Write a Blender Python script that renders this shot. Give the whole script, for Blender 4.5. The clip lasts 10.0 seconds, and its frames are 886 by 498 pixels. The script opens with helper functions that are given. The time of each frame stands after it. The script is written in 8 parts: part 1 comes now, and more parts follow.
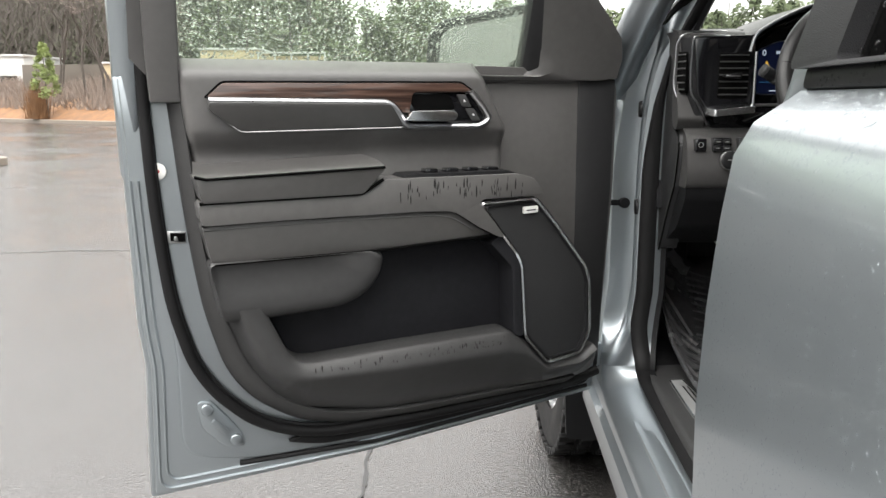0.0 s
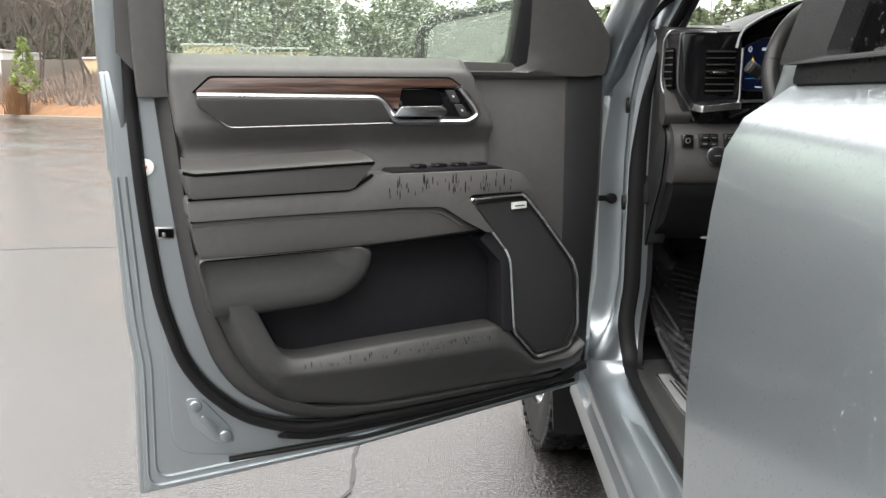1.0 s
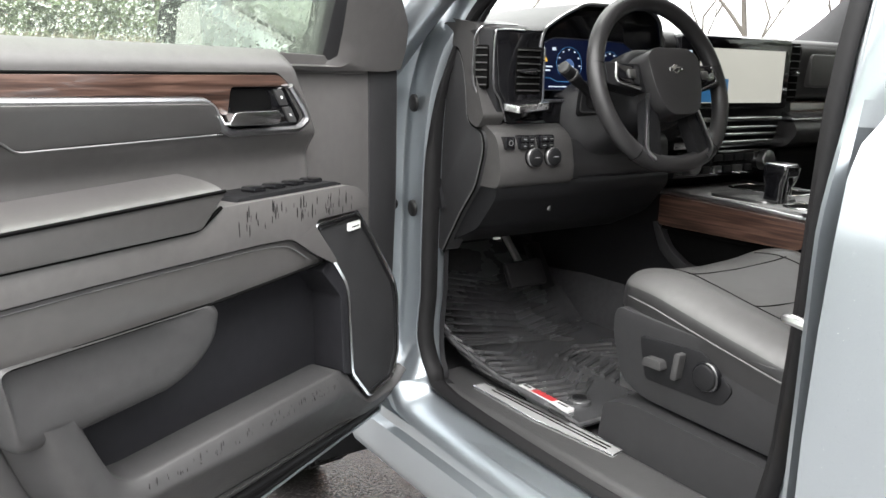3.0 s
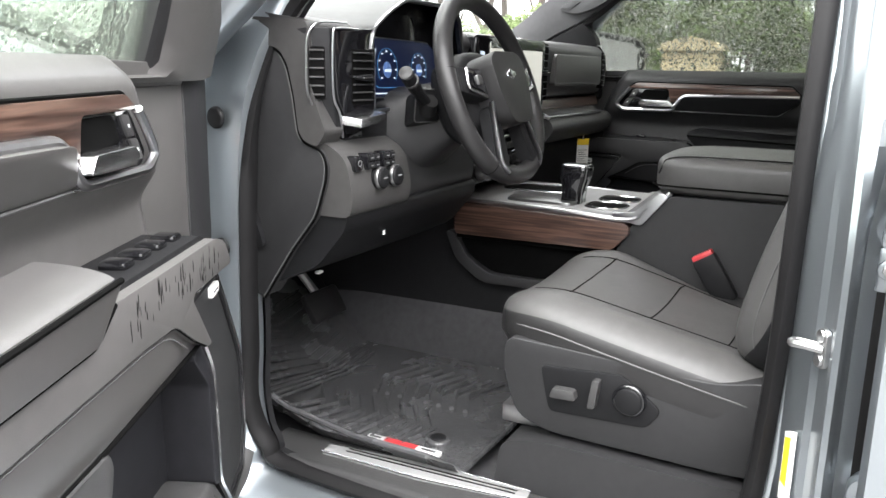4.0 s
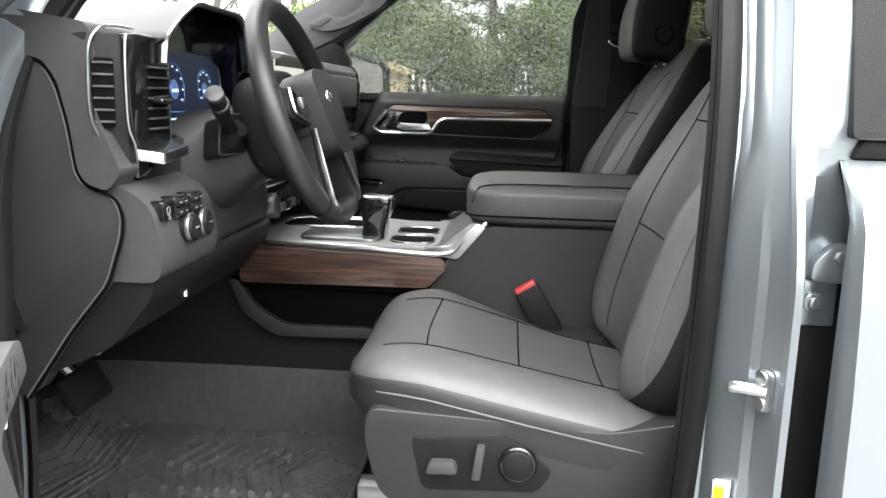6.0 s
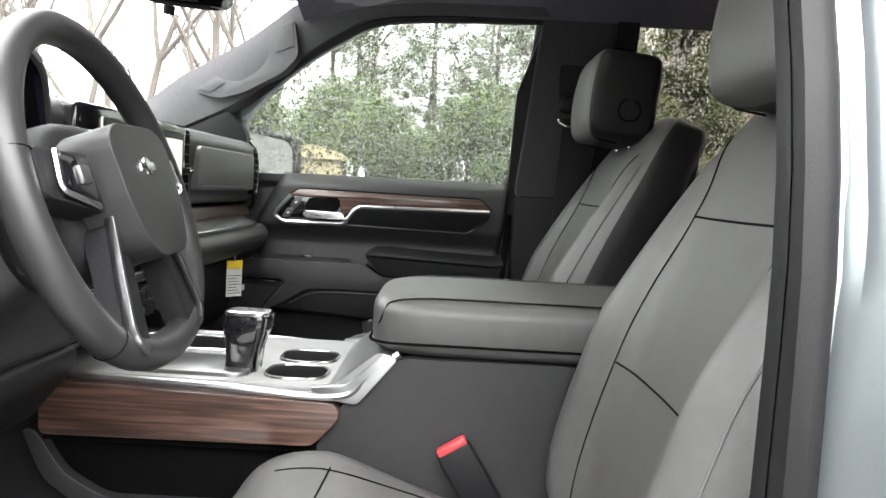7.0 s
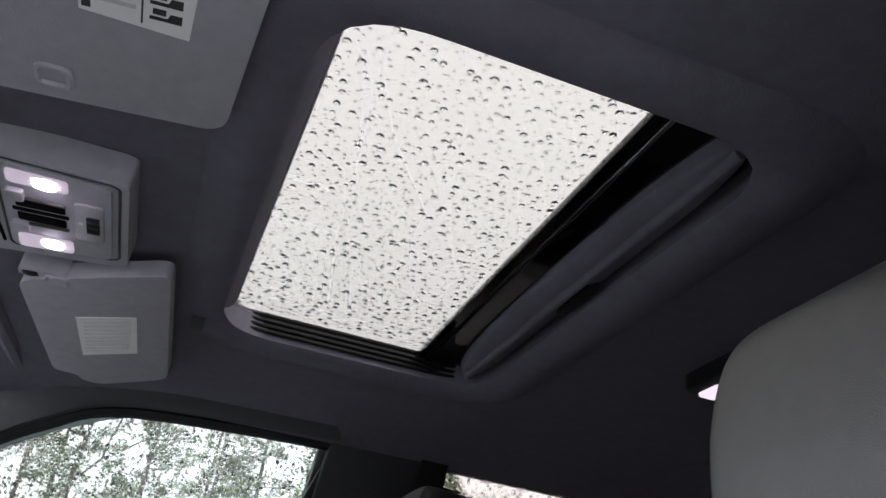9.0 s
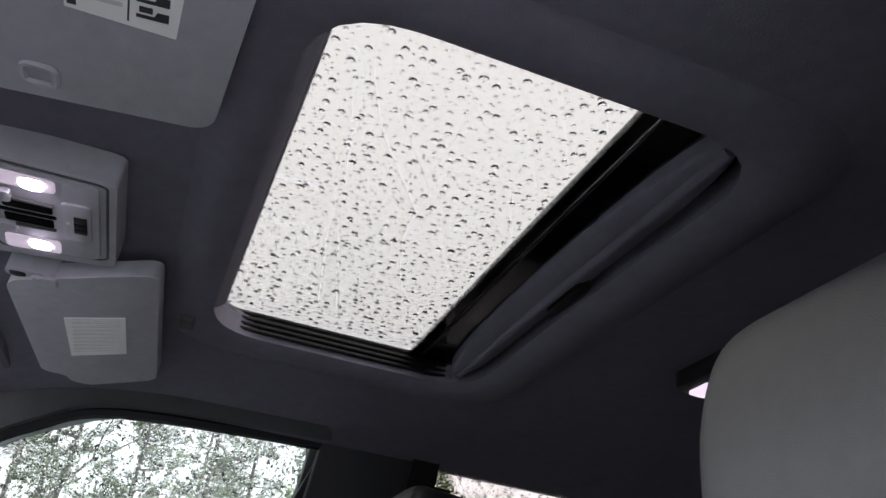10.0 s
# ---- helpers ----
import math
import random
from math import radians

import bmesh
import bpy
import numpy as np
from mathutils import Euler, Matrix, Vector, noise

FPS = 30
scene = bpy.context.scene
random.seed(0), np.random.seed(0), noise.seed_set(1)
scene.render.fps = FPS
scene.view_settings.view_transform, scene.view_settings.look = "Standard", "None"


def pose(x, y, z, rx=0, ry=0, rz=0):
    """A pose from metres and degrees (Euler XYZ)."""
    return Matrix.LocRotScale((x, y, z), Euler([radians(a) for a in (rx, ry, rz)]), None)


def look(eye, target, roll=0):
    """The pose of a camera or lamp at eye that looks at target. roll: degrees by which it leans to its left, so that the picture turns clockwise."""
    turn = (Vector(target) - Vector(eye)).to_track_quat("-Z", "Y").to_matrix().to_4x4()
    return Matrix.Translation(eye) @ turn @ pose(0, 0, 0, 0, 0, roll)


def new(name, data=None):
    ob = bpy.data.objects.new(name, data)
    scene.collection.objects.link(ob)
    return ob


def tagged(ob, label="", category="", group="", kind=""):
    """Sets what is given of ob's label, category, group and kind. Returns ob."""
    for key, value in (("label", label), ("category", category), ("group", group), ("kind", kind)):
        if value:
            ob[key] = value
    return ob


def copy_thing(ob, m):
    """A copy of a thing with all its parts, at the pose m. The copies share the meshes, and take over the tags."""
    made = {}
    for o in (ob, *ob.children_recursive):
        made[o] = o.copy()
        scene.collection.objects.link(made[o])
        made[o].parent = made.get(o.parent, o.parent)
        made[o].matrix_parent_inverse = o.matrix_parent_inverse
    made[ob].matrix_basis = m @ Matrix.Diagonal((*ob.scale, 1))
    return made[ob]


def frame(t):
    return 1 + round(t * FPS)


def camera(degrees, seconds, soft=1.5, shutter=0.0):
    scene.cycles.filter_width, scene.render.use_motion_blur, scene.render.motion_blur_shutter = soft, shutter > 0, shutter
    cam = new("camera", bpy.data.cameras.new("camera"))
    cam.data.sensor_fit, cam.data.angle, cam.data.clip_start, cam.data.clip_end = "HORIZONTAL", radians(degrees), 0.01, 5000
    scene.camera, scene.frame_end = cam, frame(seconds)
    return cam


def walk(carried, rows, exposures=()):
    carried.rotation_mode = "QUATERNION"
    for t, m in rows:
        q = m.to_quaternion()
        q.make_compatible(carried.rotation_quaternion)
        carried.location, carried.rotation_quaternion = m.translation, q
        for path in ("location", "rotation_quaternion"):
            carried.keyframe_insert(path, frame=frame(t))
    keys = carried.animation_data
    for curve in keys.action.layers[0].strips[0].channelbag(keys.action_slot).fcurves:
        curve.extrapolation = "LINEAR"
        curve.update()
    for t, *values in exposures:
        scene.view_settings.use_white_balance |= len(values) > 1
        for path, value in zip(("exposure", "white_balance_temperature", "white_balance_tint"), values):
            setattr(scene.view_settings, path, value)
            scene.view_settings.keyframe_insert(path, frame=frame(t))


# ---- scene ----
cam = camera(58.2, 10.0)
PATH = [
    (0, (-1.207, -0.937, 1.249), (-1.299, 1.027, 0.879), 0.0),
    (0.5, (-1.206, -0.937, 1.252), (-1.29, 1.026, 0.876), 0.0),
    (1, (-1.217, -0.94, 1.248), (-1.269, 1.023, 0.869), 0.1),
    (1.5, (-1.286, -0.951, 1.243), (-1.22, 1.011, 0.859), 0.2),
    (2, (-1.387, -0.879, 1.224), (-1.092, 1.062, 0.84), 0.4),
    (2.2, (-1.445, -0.811, 1.223), (-1.019, 1.105, 0.838), 0.5),
    (3.3, (-1.836, -0.381, 1.303), (-0.508, 1.048, 0.863), 1.4),
    (3.5, (-1.866, -0.28, 1.296), (-0.398, 1.006, 0.856), 1.4),
    (4, (-1.872, -0.01, 1.315), (-0.139, 0.886, 0.872), 1.1),
    (4.5, (-1.845, 0.206, 1.32), (0.031, 0.746, 0.886), 1.1),
    (5, (-1.798, 0.282, 1.315), (0.13, 0.615, 0.9), 1.2),
    (5.2, (-1.792, 0.301, 1.314), (0.146, 0.562, 0.896), 1.4),
    (6.3, (-1.653, 0.282, 1.306), (0.315, 0.398, 0.968), 1.9),
    (6.5, (-1.557, 0.256, 1.302), (0.419, 0.349, 1.012), 2.1),
    (7, (-1.278, 0.272, 1.301), (0.717, 0.281, 1.151), 3.2),
    (7.5, (-0.963, 0.333, 1.278), (1.021, 0.181, 1.48), 4.6),
    (8, (-0.834, 0.332, 1.312), (1.053, 0.017, 1.895), 7.3),
    (8.5, (-0.806, 0.337, 1.324), (0.919, -0.102, 2.235), 8.2),
    (9, (-0.8, 0.335, 1.318), (0.867, -0.153, 2.31), 7.8),
    (9.5, (-0.801, 0.331, 1.319), (0.859, -0.172, 2.314), 7.4),
    (10, (-0.799, 0.333, 1.319), (0.861, -0.175, 2.311), 7.3),
]
EXPOSURES = [(0.0, 1.8, 6500, 8), (2.2, 2.18, 6450, 8), (3.5, 2.85, 6350, 10), (5.2, 3.05, 6300, 10), (6.5, 3.22, 6350, 8), (7.0, 3.7, 6320, 9), (7.5, 3.6, 6300, 10), (8.5, 3.1, 5950, 12), (10.0, 3.05, 5850, 14)]
walk(cam, [(t, look(eye, target, roll)) for t, eye, target, roll in PATH], EXPOSURES)

# ---------------------------------------------------------------- sky and light
world = bpy.data.worlds.new("overcast_sky")
scene.world = world
world.use_nodes = True
wn = world.node_tree.nodes
wl = world.node_tree.links
sky = wn.new("ShaderNodeTexSky")
sky.sky_type = "NISHITA"
sky.sun_disc = False
sky.sun_elevation = radians(74.6)
sky.sun_rotation = radians(230)
sky.dust_density = 4.0
sky.air_density = 1.0
sky.ozone_density = 1.0
grey = wn.new("ShaderNodeHueSaturation")
grey.inputs["Saturation"].default_value = 0.0
cloud = wn.new("ShaderNodeMixRGB")
cloud.inputs["Fac"].default_value = 0.8
cloud.inputs["Color2"].default_value = (11.7, 11.5, 11.4, 1)
wl.new(sky.outputs[0], grey.inputs["Color"])
wl.new(grey.outputs[0], cloud.inputs["Color1"])
bg = wn["Background"]
bg.inputs["Strength"].default_value = 0.075
wl.new(cloud.outputs[0], bg.inputs["Color"])

sun_data = bpy.data.lights.new("sun", "SUN")
sun_data.energy = 2.9
sun_data.angle = radians(95)
sun_data.color = (1.0, 0.97, 0.94)
sun_ob = new("sun", sun_data)
sun_ob.matrix_world = look((-1.9, -1.6, 9.0), (0, 0, 0))


# ---------------------------------------------------------------- materials
def mat(name, base, rough=0.5, metal=0.0, var=0.25, scale=8.0, bump=0.0, bscale=300.0, rvar=0.1, coat=0.0, spec=0.5, tint=None, fine=60.0, coat_rough=0.05):
    """A surface with colour variation at two scales and fine relief."""
    m = bpy.data.materials.new(name)
    m.use_nodes = True
    n, l = m.node_tree.nodes, m.node_tree.links
    b = n["Principled BSDF"]
    co = n.new("ShaderNodeTexCoord")
    big = n.new("ShaderNodeTexNoise")
    big.inputs["Scale"].default_value = scale
    big.inputs["Detail"].default_value = 5
    small = n.new("ShaderNodeTexNoise")
    small.inputs["Scale"].default_value = fine
    small.inputs["Detail"].default_value = 3
    l.new(co.outputs["Object"], big.inputs["Vector"])
    l.new(co.outputs["Object"], small.inputs["Vector"])
    add = n.new("ShaderNodeMath")
    add.operation = "MULTIPLY_ADD"
    add.inputs[1].default_value = 0.5
    l.new(small.outputs["Fac"], add.inputs[0])
    half = n.new("ShaderNodeMath")
    half.operation = "MULTIPLY"
    half.inputs[1].default_value = 0.5
    l.new(big.outputs["Fac"], half.inputs[0])
    l.new(half.outputs[0], add.inputs[2])
    ramp = n.new("ShaderNodeValToRGB")
    lo = [c * (1 - var) for c in base]
    hi = [min(1, c * (1 + var)) for c in (tint or base)]
    ramp.color_ramp.elements[0].position = 0.3
    ramp.color_ramp.elements[1].position = 0.7
    ramp.color_ramp.elements[0].color = (*lo, 1)
    ramp.color_ramp.elements[1].color = (*hi, 1)
    l.new(add.outputs[0], ramp.inputs["Fac"])
    l.new(ramp.outputs["Color"], b.inputs["Base Color"])
    rr = n.new("ShaderNodeMapRange")
    rr.inputs["To Min"].default_value = max(0.02, rough - rvar)
    rr.inputs["To Max"].default_value = min(1.0, rough + rvar)
    l.new(big.outputs["Fac"], rr.inputs["Value"])
    l.new(rr.outputs[0], b.inputs["Roughness"])
    b.inputs["Metallic"].default_value = metal
    b.inputs["Coat Weight"].default_value = coat
    b.inputs["Coat Roughness"].default_value = coat_rough
    b.inputs["Specular IOR Level"].default_value = spec
    if bump:
        tex = n.new("ShaderNodeTexVoronoi")
        tex.inputs["Scale"].default_value = bscale
        l.new(co.outputs["Object"], tex.inputs["Vector"])
        bp = n.new("ShaderNodeBump")
        bp.inputs["Strength"].default_value = bump
        bp.inputs["Distance"].default_value = 0.001
        l.new(tex.outputs["Distance"], bp.inputs["Height"])
        l.new(bp.outputs[0], b.inputs["Normal"])
    return m


def glow_mat(name, colour, strength):
    m = bpy.data.materials.new(name)
    m.use_nodes = True
    b = m.node_tree.nodes["Principled BSDF"]
    b.inputs["Base Color"].default_value = (*[min(1, c) * 0.2 for c in colour], 1)
    b.inputs["Emission Color"].default_value = (*colour, 1)
    b.inputs["Emission Strength"].default_value = strength
    b.inputs["Roughness"].default_value = 0.3
    return m


def glass_mat(name, tint, film=0.0):
    """Thin automotive glass: see-through with a light gloss; film: the share that a film of rainwater scatters."""
    m = bpy.data.materials.new(name)
    m.use_nodes = True
    n, l = m.node_tree.nodes, m.node_tree.links
    n.remove(n["Principled BSDF"])
    tr = n.new("ShaderNodeBsdfTransparent")
    tr.inputs["Color"].default_value = (*tint, 1)
    gl = n.new("ShaderNodeBsdfGlossy")
    gl.inputs["Roughness"].default_value = 0.02
    fr = n.new("ShaderNodeLayerWeight")
    fr.inputs["Blend"].default_value = 0.5
    pw = n.new("ShaderNodeMath")
    pw.operation = "POWER"
    pw.inputs[1].default_value = 4.0
    l.new(fr.outputs["Facing"], pw.inputs[0])
    ad = n.new("ShaderNodeMath")
    ad.operation = "MULTIPLY_ADD"
    ad.inputs[1].default_value = 0.8
    ad.inputs[2].default_value = 0.03
    l.new(pw.outputs[0], ad.inputs[0])
    mx = n.new("ShaderNodeMixShader")
    l.new(ad.outputs[0], mx.inputs["Fac"])
    if film:
        wet = n.new("ShaderNodeBsdfTranslucent")
        wet.inputs["Color"].default_value = (*tint, 1)
        fm = n.new("ShaderNodeMixShader")
        fm.inputs["Fac"].default_value = film
        l.new(tr.outputs[0], fm.inputs[1])
        l.new(wet.outputs[0], fm.inputs[2])
        l.new(fm.outputs[0], mx.inputs[1])
    else:
        l.new(tr.outputs[0], mx.inputs[1])
    l.new(gl.outputs[0], mx.inputs[2])
    l.new(mx.outputs[0], n["Material Output"].inputs["Surface"])
    return m


def drop_mat(name):
    m = bpy.data.materials.new(name)
    m.use_nodes = True
    b = m.node_tree.nodes["Principled BSDF"]
    b.inputs["Base Color"].default_value = (0.97, 0.98, 0.97, 1)
    b.inputs["Transmission Weight"].default_value = 1.0
    b.inputs["Roughness"].default_value = 0.0
    b.inputs["IOR"].default_value = 1.33
    return m


def wood_mat(name):
    m = bpy.data.materials.new(name)
    m.use_nodes = True
    n, l = m.node_tree.nodes, m.node_tree.links
    b = n["Principled BSDF"]
    co = n.new("ShaderNodeTexCoord")
    mp = n.new("ShaderNodeMapping")
    mp.inputs["Scale"].default_value = (6, 6, 160)
    l.new(co.outputs["Object"], mp.inputs["Vector"])
    nz = n.new("ShaderNodeTexNoise")
    nz.inputs["Scale"].default_value = 1.0
    nz.inputs["Detail"].default_value = 6
    nz.inputs["Distortion"].default_value = 0.6
    l.new(mp.outputs[0], nz.inputs["Vector"])
    rp = n.new("ShaderNodeValToRGB")
    e = rp.color_ramp.elements
    e[0].position, e[0].color = 0.32, (0.018, 0.0095, 0.0068, 1)
    e[1].position, e[1].color = 0.7, (0.125, 0.074, 0.056, 1)
    mid = e.new(0.5)
    mid.color = (0.055, 0.030, 0.0225, 1)
    l.new(nz.outputs["Fac"], rp.inputs["Fac"])
    l.new(rp.outputs[0], b.inputs["Base Color"])
    b.inputs["Roughness"].default_value = 0.28
    b.inputs["Coat Weight"].default_value = 0.6
    bp = n.new("ShaderNodeBump")
    bp.inputs["Strength"].default_value = 0.15
    bp.inputs["Distance"].default_value = 0.001
    l.new(nz.outputs["Fac"], bp.inputs["Height"])
    l.new(bp.outputs[0], b.inputs["Normal"])
    return m


def asphalt_mat(name):
    """Wet asphalt: grit, damp and dry patches, puddled sheen."""
    m = bpy.data.materials.new(name)
    m.use_nodes = True
    n, l = m.node_tree.nodes, m.node_tree.links
    b = n["Principled BSDF"]
    co = n.new("ShaderNodeTexCoord")
    grit = n.new("ShaderNodeTexNoise")
    grit.inputs["Scale"].default_value = 95
    grit.inputs["Detail"].default_value = 4
    patch = n.new("ShaderNodeTexNoise")
    patch.inputs["Scale"].default_value = 0.35
    patch.inputs["Detail"].default_value = 6
    patch.inputs["Roughness"].default_value = 0.6
    for x in (grit, patch):
        l.new(co.outputs["Object"], x.inputs["Vector"])
    rp = n.new("ShaderNodeValToRGB")
    rp.color_ramp.elements[0].position = 0.3
    rp.color_ramp.elements[1].position = 0.75
    rp.color_ramp.elements[0].color = (0.013, 0.0127, 0.0127, 1)
    rp.color_ramp.elements[1].color = (0.063, 0.0585, 0.056, 1)
    l.new(grit.outputs["Fac"], rp.inputs["Fac"])
    l.new(rp.outputs[0], b.inputs["Base Color"])
    rr = n.new("ShaderNodeMapRange")
    rr.inputs["From Min"].default_value = 0.35
    rr.inputs["From Max"].default_value = 0.65
    rr.inputs["To Min"].default_value = 0.06
    rr.inputs["To Max"].default_value = 0.26
    l.new(patch.outputs["Fac"], rr.inputs["Value"])
    l.new(rr.outputs[0], b.inputs["Roughness"])
    b.inputs["Specular IOR Level"].default_value = 1.0
    bp = n.new("ShaderNodeBump")
    bp.inputs["Strength"].default_value = 0.9
    bp.inputs["Distance"].default_value = 0.005
    l.new(grit.outputs["Fac"], bp.inputs["Height"])
    l.new(bp.outputs[0], b.inputs["Normal"])
    return m


PAINT = mat("silver_grey_paint", (0.315, 0.344, 0.364), 0.30, 0.8, 0.06, 3, rvar=0.05, coat=0.5, fine=900)
PLASTIC = mat("charcoal_grained_plastic", (0.035, 0.0344, 0.0347), 0.48, 0, 0.16, 5, 0.2, 900, 0.06, spec=0.4)
# Fascia plastic lightened to paint in the light from above.
PLASTIC_F = mat("lit_warm_fascia_plastic", (0.040, 0.0385, 0.038), 0.5, 0, 0.16, 5, 0.2, 900, 0.06, spec=0.4)
PILLAR_D = mat("charcoal_pillar_trim", (0.030, 0.030, 0.032), 0.7, 0, 0.1, 12, 0.3, 500, spec=0.3)
MARK = mat("grey_switch_print", (0.20, 0.20, 0.20), 0.6)
# Darker copy of the grained plastic for the console and for shaded trim.
PLASTIC_M = mat("console_and_shaded_trim_plastic", (0.0195, 0.0193, 0.0203), 0.48, 0, 0.16, 5, 0.2, 900, 0.06, spec=0.35)
# Wet coat; the lighter base stands in for open sky light.
PLASTIC_W = mat("wet_lit_grained_plastic", (0.073, 0.0695, 0.068), 0.46, 0, 0.16, 5, 0.2, 900, 0.06, coat=0.4, spec=0.6, coat_rough=0.3)
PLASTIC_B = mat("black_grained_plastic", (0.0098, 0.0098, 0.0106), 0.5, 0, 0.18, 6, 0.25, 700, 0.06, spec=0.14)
LEATHER = mat("dark_grey_leather", (0.0535, 0.0522, 0.0515), 0.46, 0, 0.14, 7, 0.2, 900, 0.08, spec=0.5)
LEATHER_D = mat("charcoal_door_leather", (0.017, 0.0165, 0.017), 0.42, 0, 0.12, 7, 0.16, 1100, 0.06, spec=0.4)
# Wet too, with sky light put into the lighter base.
LEATHER_W = mat("wet_lit_door_leather", (0.055, 0.0524, 0.0513), 0.42, 0, 0.12, 7, 0.16, 1100, 0.06, coat=0.3, spec=0.6, coat_rough=0.3)
VISOR = mat("grey_visor_fabric", (0.33, 0.322, 0.35), 0.85, 0, 0.1, 12, 0.3, 700, spec=0.2)
SATIN = mat("brushed_satin_metal", (0.42, 0.42, 0.43), 0.3, 1.0, 0.08, 30, rvar=0.06)
# Black on the seat sides; on door pads it paints in shade.
LEATHER_B = mat("black_and_shaded_leather", (0.0092, 0.0092, 0.010), 0.5, 0, 0.14, 7, 0.14, 1100, 0.06, spec=0.16)
GLOSS = mat("piano_black", (0.006, 0.006, 0.007), 0.07, 0, 0.2, 5, rvar=0.03, coat=0.5)
CHROME = mat("satin_chrome", (0.6, 0.6, 0.61), 0.22, 1.0, 0.05, 10, rvar=0.05)
CHROME_D = mat("dark_satin_metal", (0.2, 0.2, 0.2), 0.3, 0.9, 0.05)
STEEL = mat("bright_zinc_steel", (0.5, 0.5, 0.5), 0.34, 1.0, 0.1, 30)
RUBBER = mat("black_rubber", (0.0085, 0.0083, 0.0087), 0.45, 0, 0.2, 12, 0.06, 900, spec=0.18)
FLOCK = mat("flocked_seal_rubber", (0.0065, 0.0062, 0.0066), 0.6, 0, 0.15, 12, 0.1, 700, spec=0.2)
WETFILM = mat("water_film", (0.020, 0.019, 0.019), 0.1, 0, 0.1, 20, spec=0.5)
# Near-black that puts the map pocket's inner shade into its colour.
POCKET = mat("pocket_shade_plastic", (0.0135, 0.0135, 0.0155), 0.5, 0, 0.2, 12, 0.1, 700, spec=0.15)
MATRUB = mat("floor_mat_rubber", (0.048, 0.048, 0.050), 0.26, 0, 0.3, 10, 0.3, 200, spec=0.8)
CARPET = mat("charcoal_carpet", (0.048, 0.0475, 0.050), 0.95, 0, 0.15, 30, 0.6, 500, spec=0.1)
LINER = mat("black_woven_headliner", (0.128, 0.121, 0.148), 0.9, 0, 0.12, 20, 0.5, 600, spec=0.1)
PILLAR = mat("dark_grey_pillar_trim", (0.056, 0.056, 0.058), 0.75, 0, 0.1, 12, 0.3, 500, spec=0.3)
WOOD = wood_mat("dark_open_pore_wood")
GLASS = glass_mat("tinted_window_glass", (0.9, 0.93, 0.9))
GLASS_W = glass_mat("wet_side_glass", (0.80, 0.85, 0.79), 0.03)
GLASS_P = glass_mat("wet_passenger_glass", (0.58, 0.60, 0.575), 0.008)
GLASS_D = glass_mat("privacy_glass", (0.30, 0.29, 0.28))
GLASS_S = glass_mat("sunroof_glass", (0.385, 0.376, 0.352))
DROP = drop_mat("rainwater")
WHITE = mat("white_paper", (0.72, 0.72, 0.7), 0.6, 0, 0.04, 20)
LABELGREY = mat("grey_printed_label", (0.5, 0.5, 0.5), 0.5, 0, 0.06, 40)
INK = mat("black_ink", (0.02, 0.02, 0.02), 0.6)
YELLOW = mat("yellow_print", (0.8, 0.55, 0.03), 0.5, 0, 0.06)
RED = mat("red_plastic", (0.38, 0.035, 0.04), 0.4, 0, 0.1)
DECK_G = mat("mid_grey_plastic", (0.03, 0.03, 0.03), 0.5, 0, 0.1, 40)
STITCH = mat("grey_stitching", (0.075, 0.075, 0.075), 0.8, 0, 0.1, 300)
# Near-black for joints, and for plates that stand in for shade in hollows.
SEAM_HOLLOW = mat("dark_seam_and_hollow", (0.0022, 0.0022, 0.0022), 0.85, spec=0.05)
SCREEN = glow_mat("blue_display", (0.004, 0.010, 0.05), 0.055)
SCREEN_W = glow_mat("lit_display_white", (0.95, 0.93, 0.82), 0.085)
ICON = glow_mat("display_white", (0.75, 0.85, 1.0), 0.13)
ICON_C = glow_mat("display_cyan", (0.1, 0.4, 0.85), 0.035)
ICON_D = glow_mat("display_deep_blue", (0.12, 0.22, 0.5), 0.08)
ICON_A = glow_mat("display_amber", (0.95, 0.55, 0.08), 0.2)
ICON_G = glow_mat("display_green", (0.2, 0.8, 0.6), 0.1)
LAMP = glow_mat("lamp_glow", (1.0, 0.84, 0.9), 9.0)
LAMP_DIM = glow_mat("lamp_lens", (1.0, 0.82, 0.9), 0.055)
ASPHALT = asphalt_mat("wet_asphalt")
CRACK = mat("crack_tar", (0.02, 0.02, 0.02), 0.5)
CONCRETE = mat("wet_concrete", (0.15, 0.125, 0.10), 0.6, 0, 0.2, 3, 0.3, 80)
STRAW = mat("pine_straw", (0.10, 0.052, 0.024), 0.9, 0, 0.5, 2, 0.8, 30, tint=(0.16, 0.078, 0.032))
BARK = mat("grey_brown_bark", (0.075, 0.064, 0.055), 0.9, 0, 0.4, 6, 0.8, 30)
LEAF = mat("evergreen_leaves", (0.045, 0.066, 0.022), 0.5, 0, 0.45, 1.5, tint=(0.085, 0.115, 0.042), fine=20, spec=0.12)
YOUNG = mat("young_pine_needles", (0.12, 0.16, 0.035), 0.6, 0, 0.3, 2, tint=(0.17, 0.21, 0.06), fine=20)
CARWHITE = mat("white_car_paint", (0.75, 0.76, 0.76), 0.25, 0, 0.03, 2, coat=0.5)
NEEDLE = mat("pine_needles", (0.07, 0.085, 0.05), 0.8, 0, 0.3, 0.8, tint=(0.11, 0.13, 0.075), fine=8, spec=0.05)
TWIG = mat("brown_twigs", (0.15, 0.118, 0.098), 0.9, 0, 0.35, 0.9, tint=(0.2, 0.163, 0.138), fine=5)
BEIGE = mat("beige_panel", (0.36, 0.29, 0.18), 0.6, 0, 0.08, 2)
BRICK = mat("reddish_brick", (0.27, 0.14, 0.09), 0.8, 0, 0.2, 3)
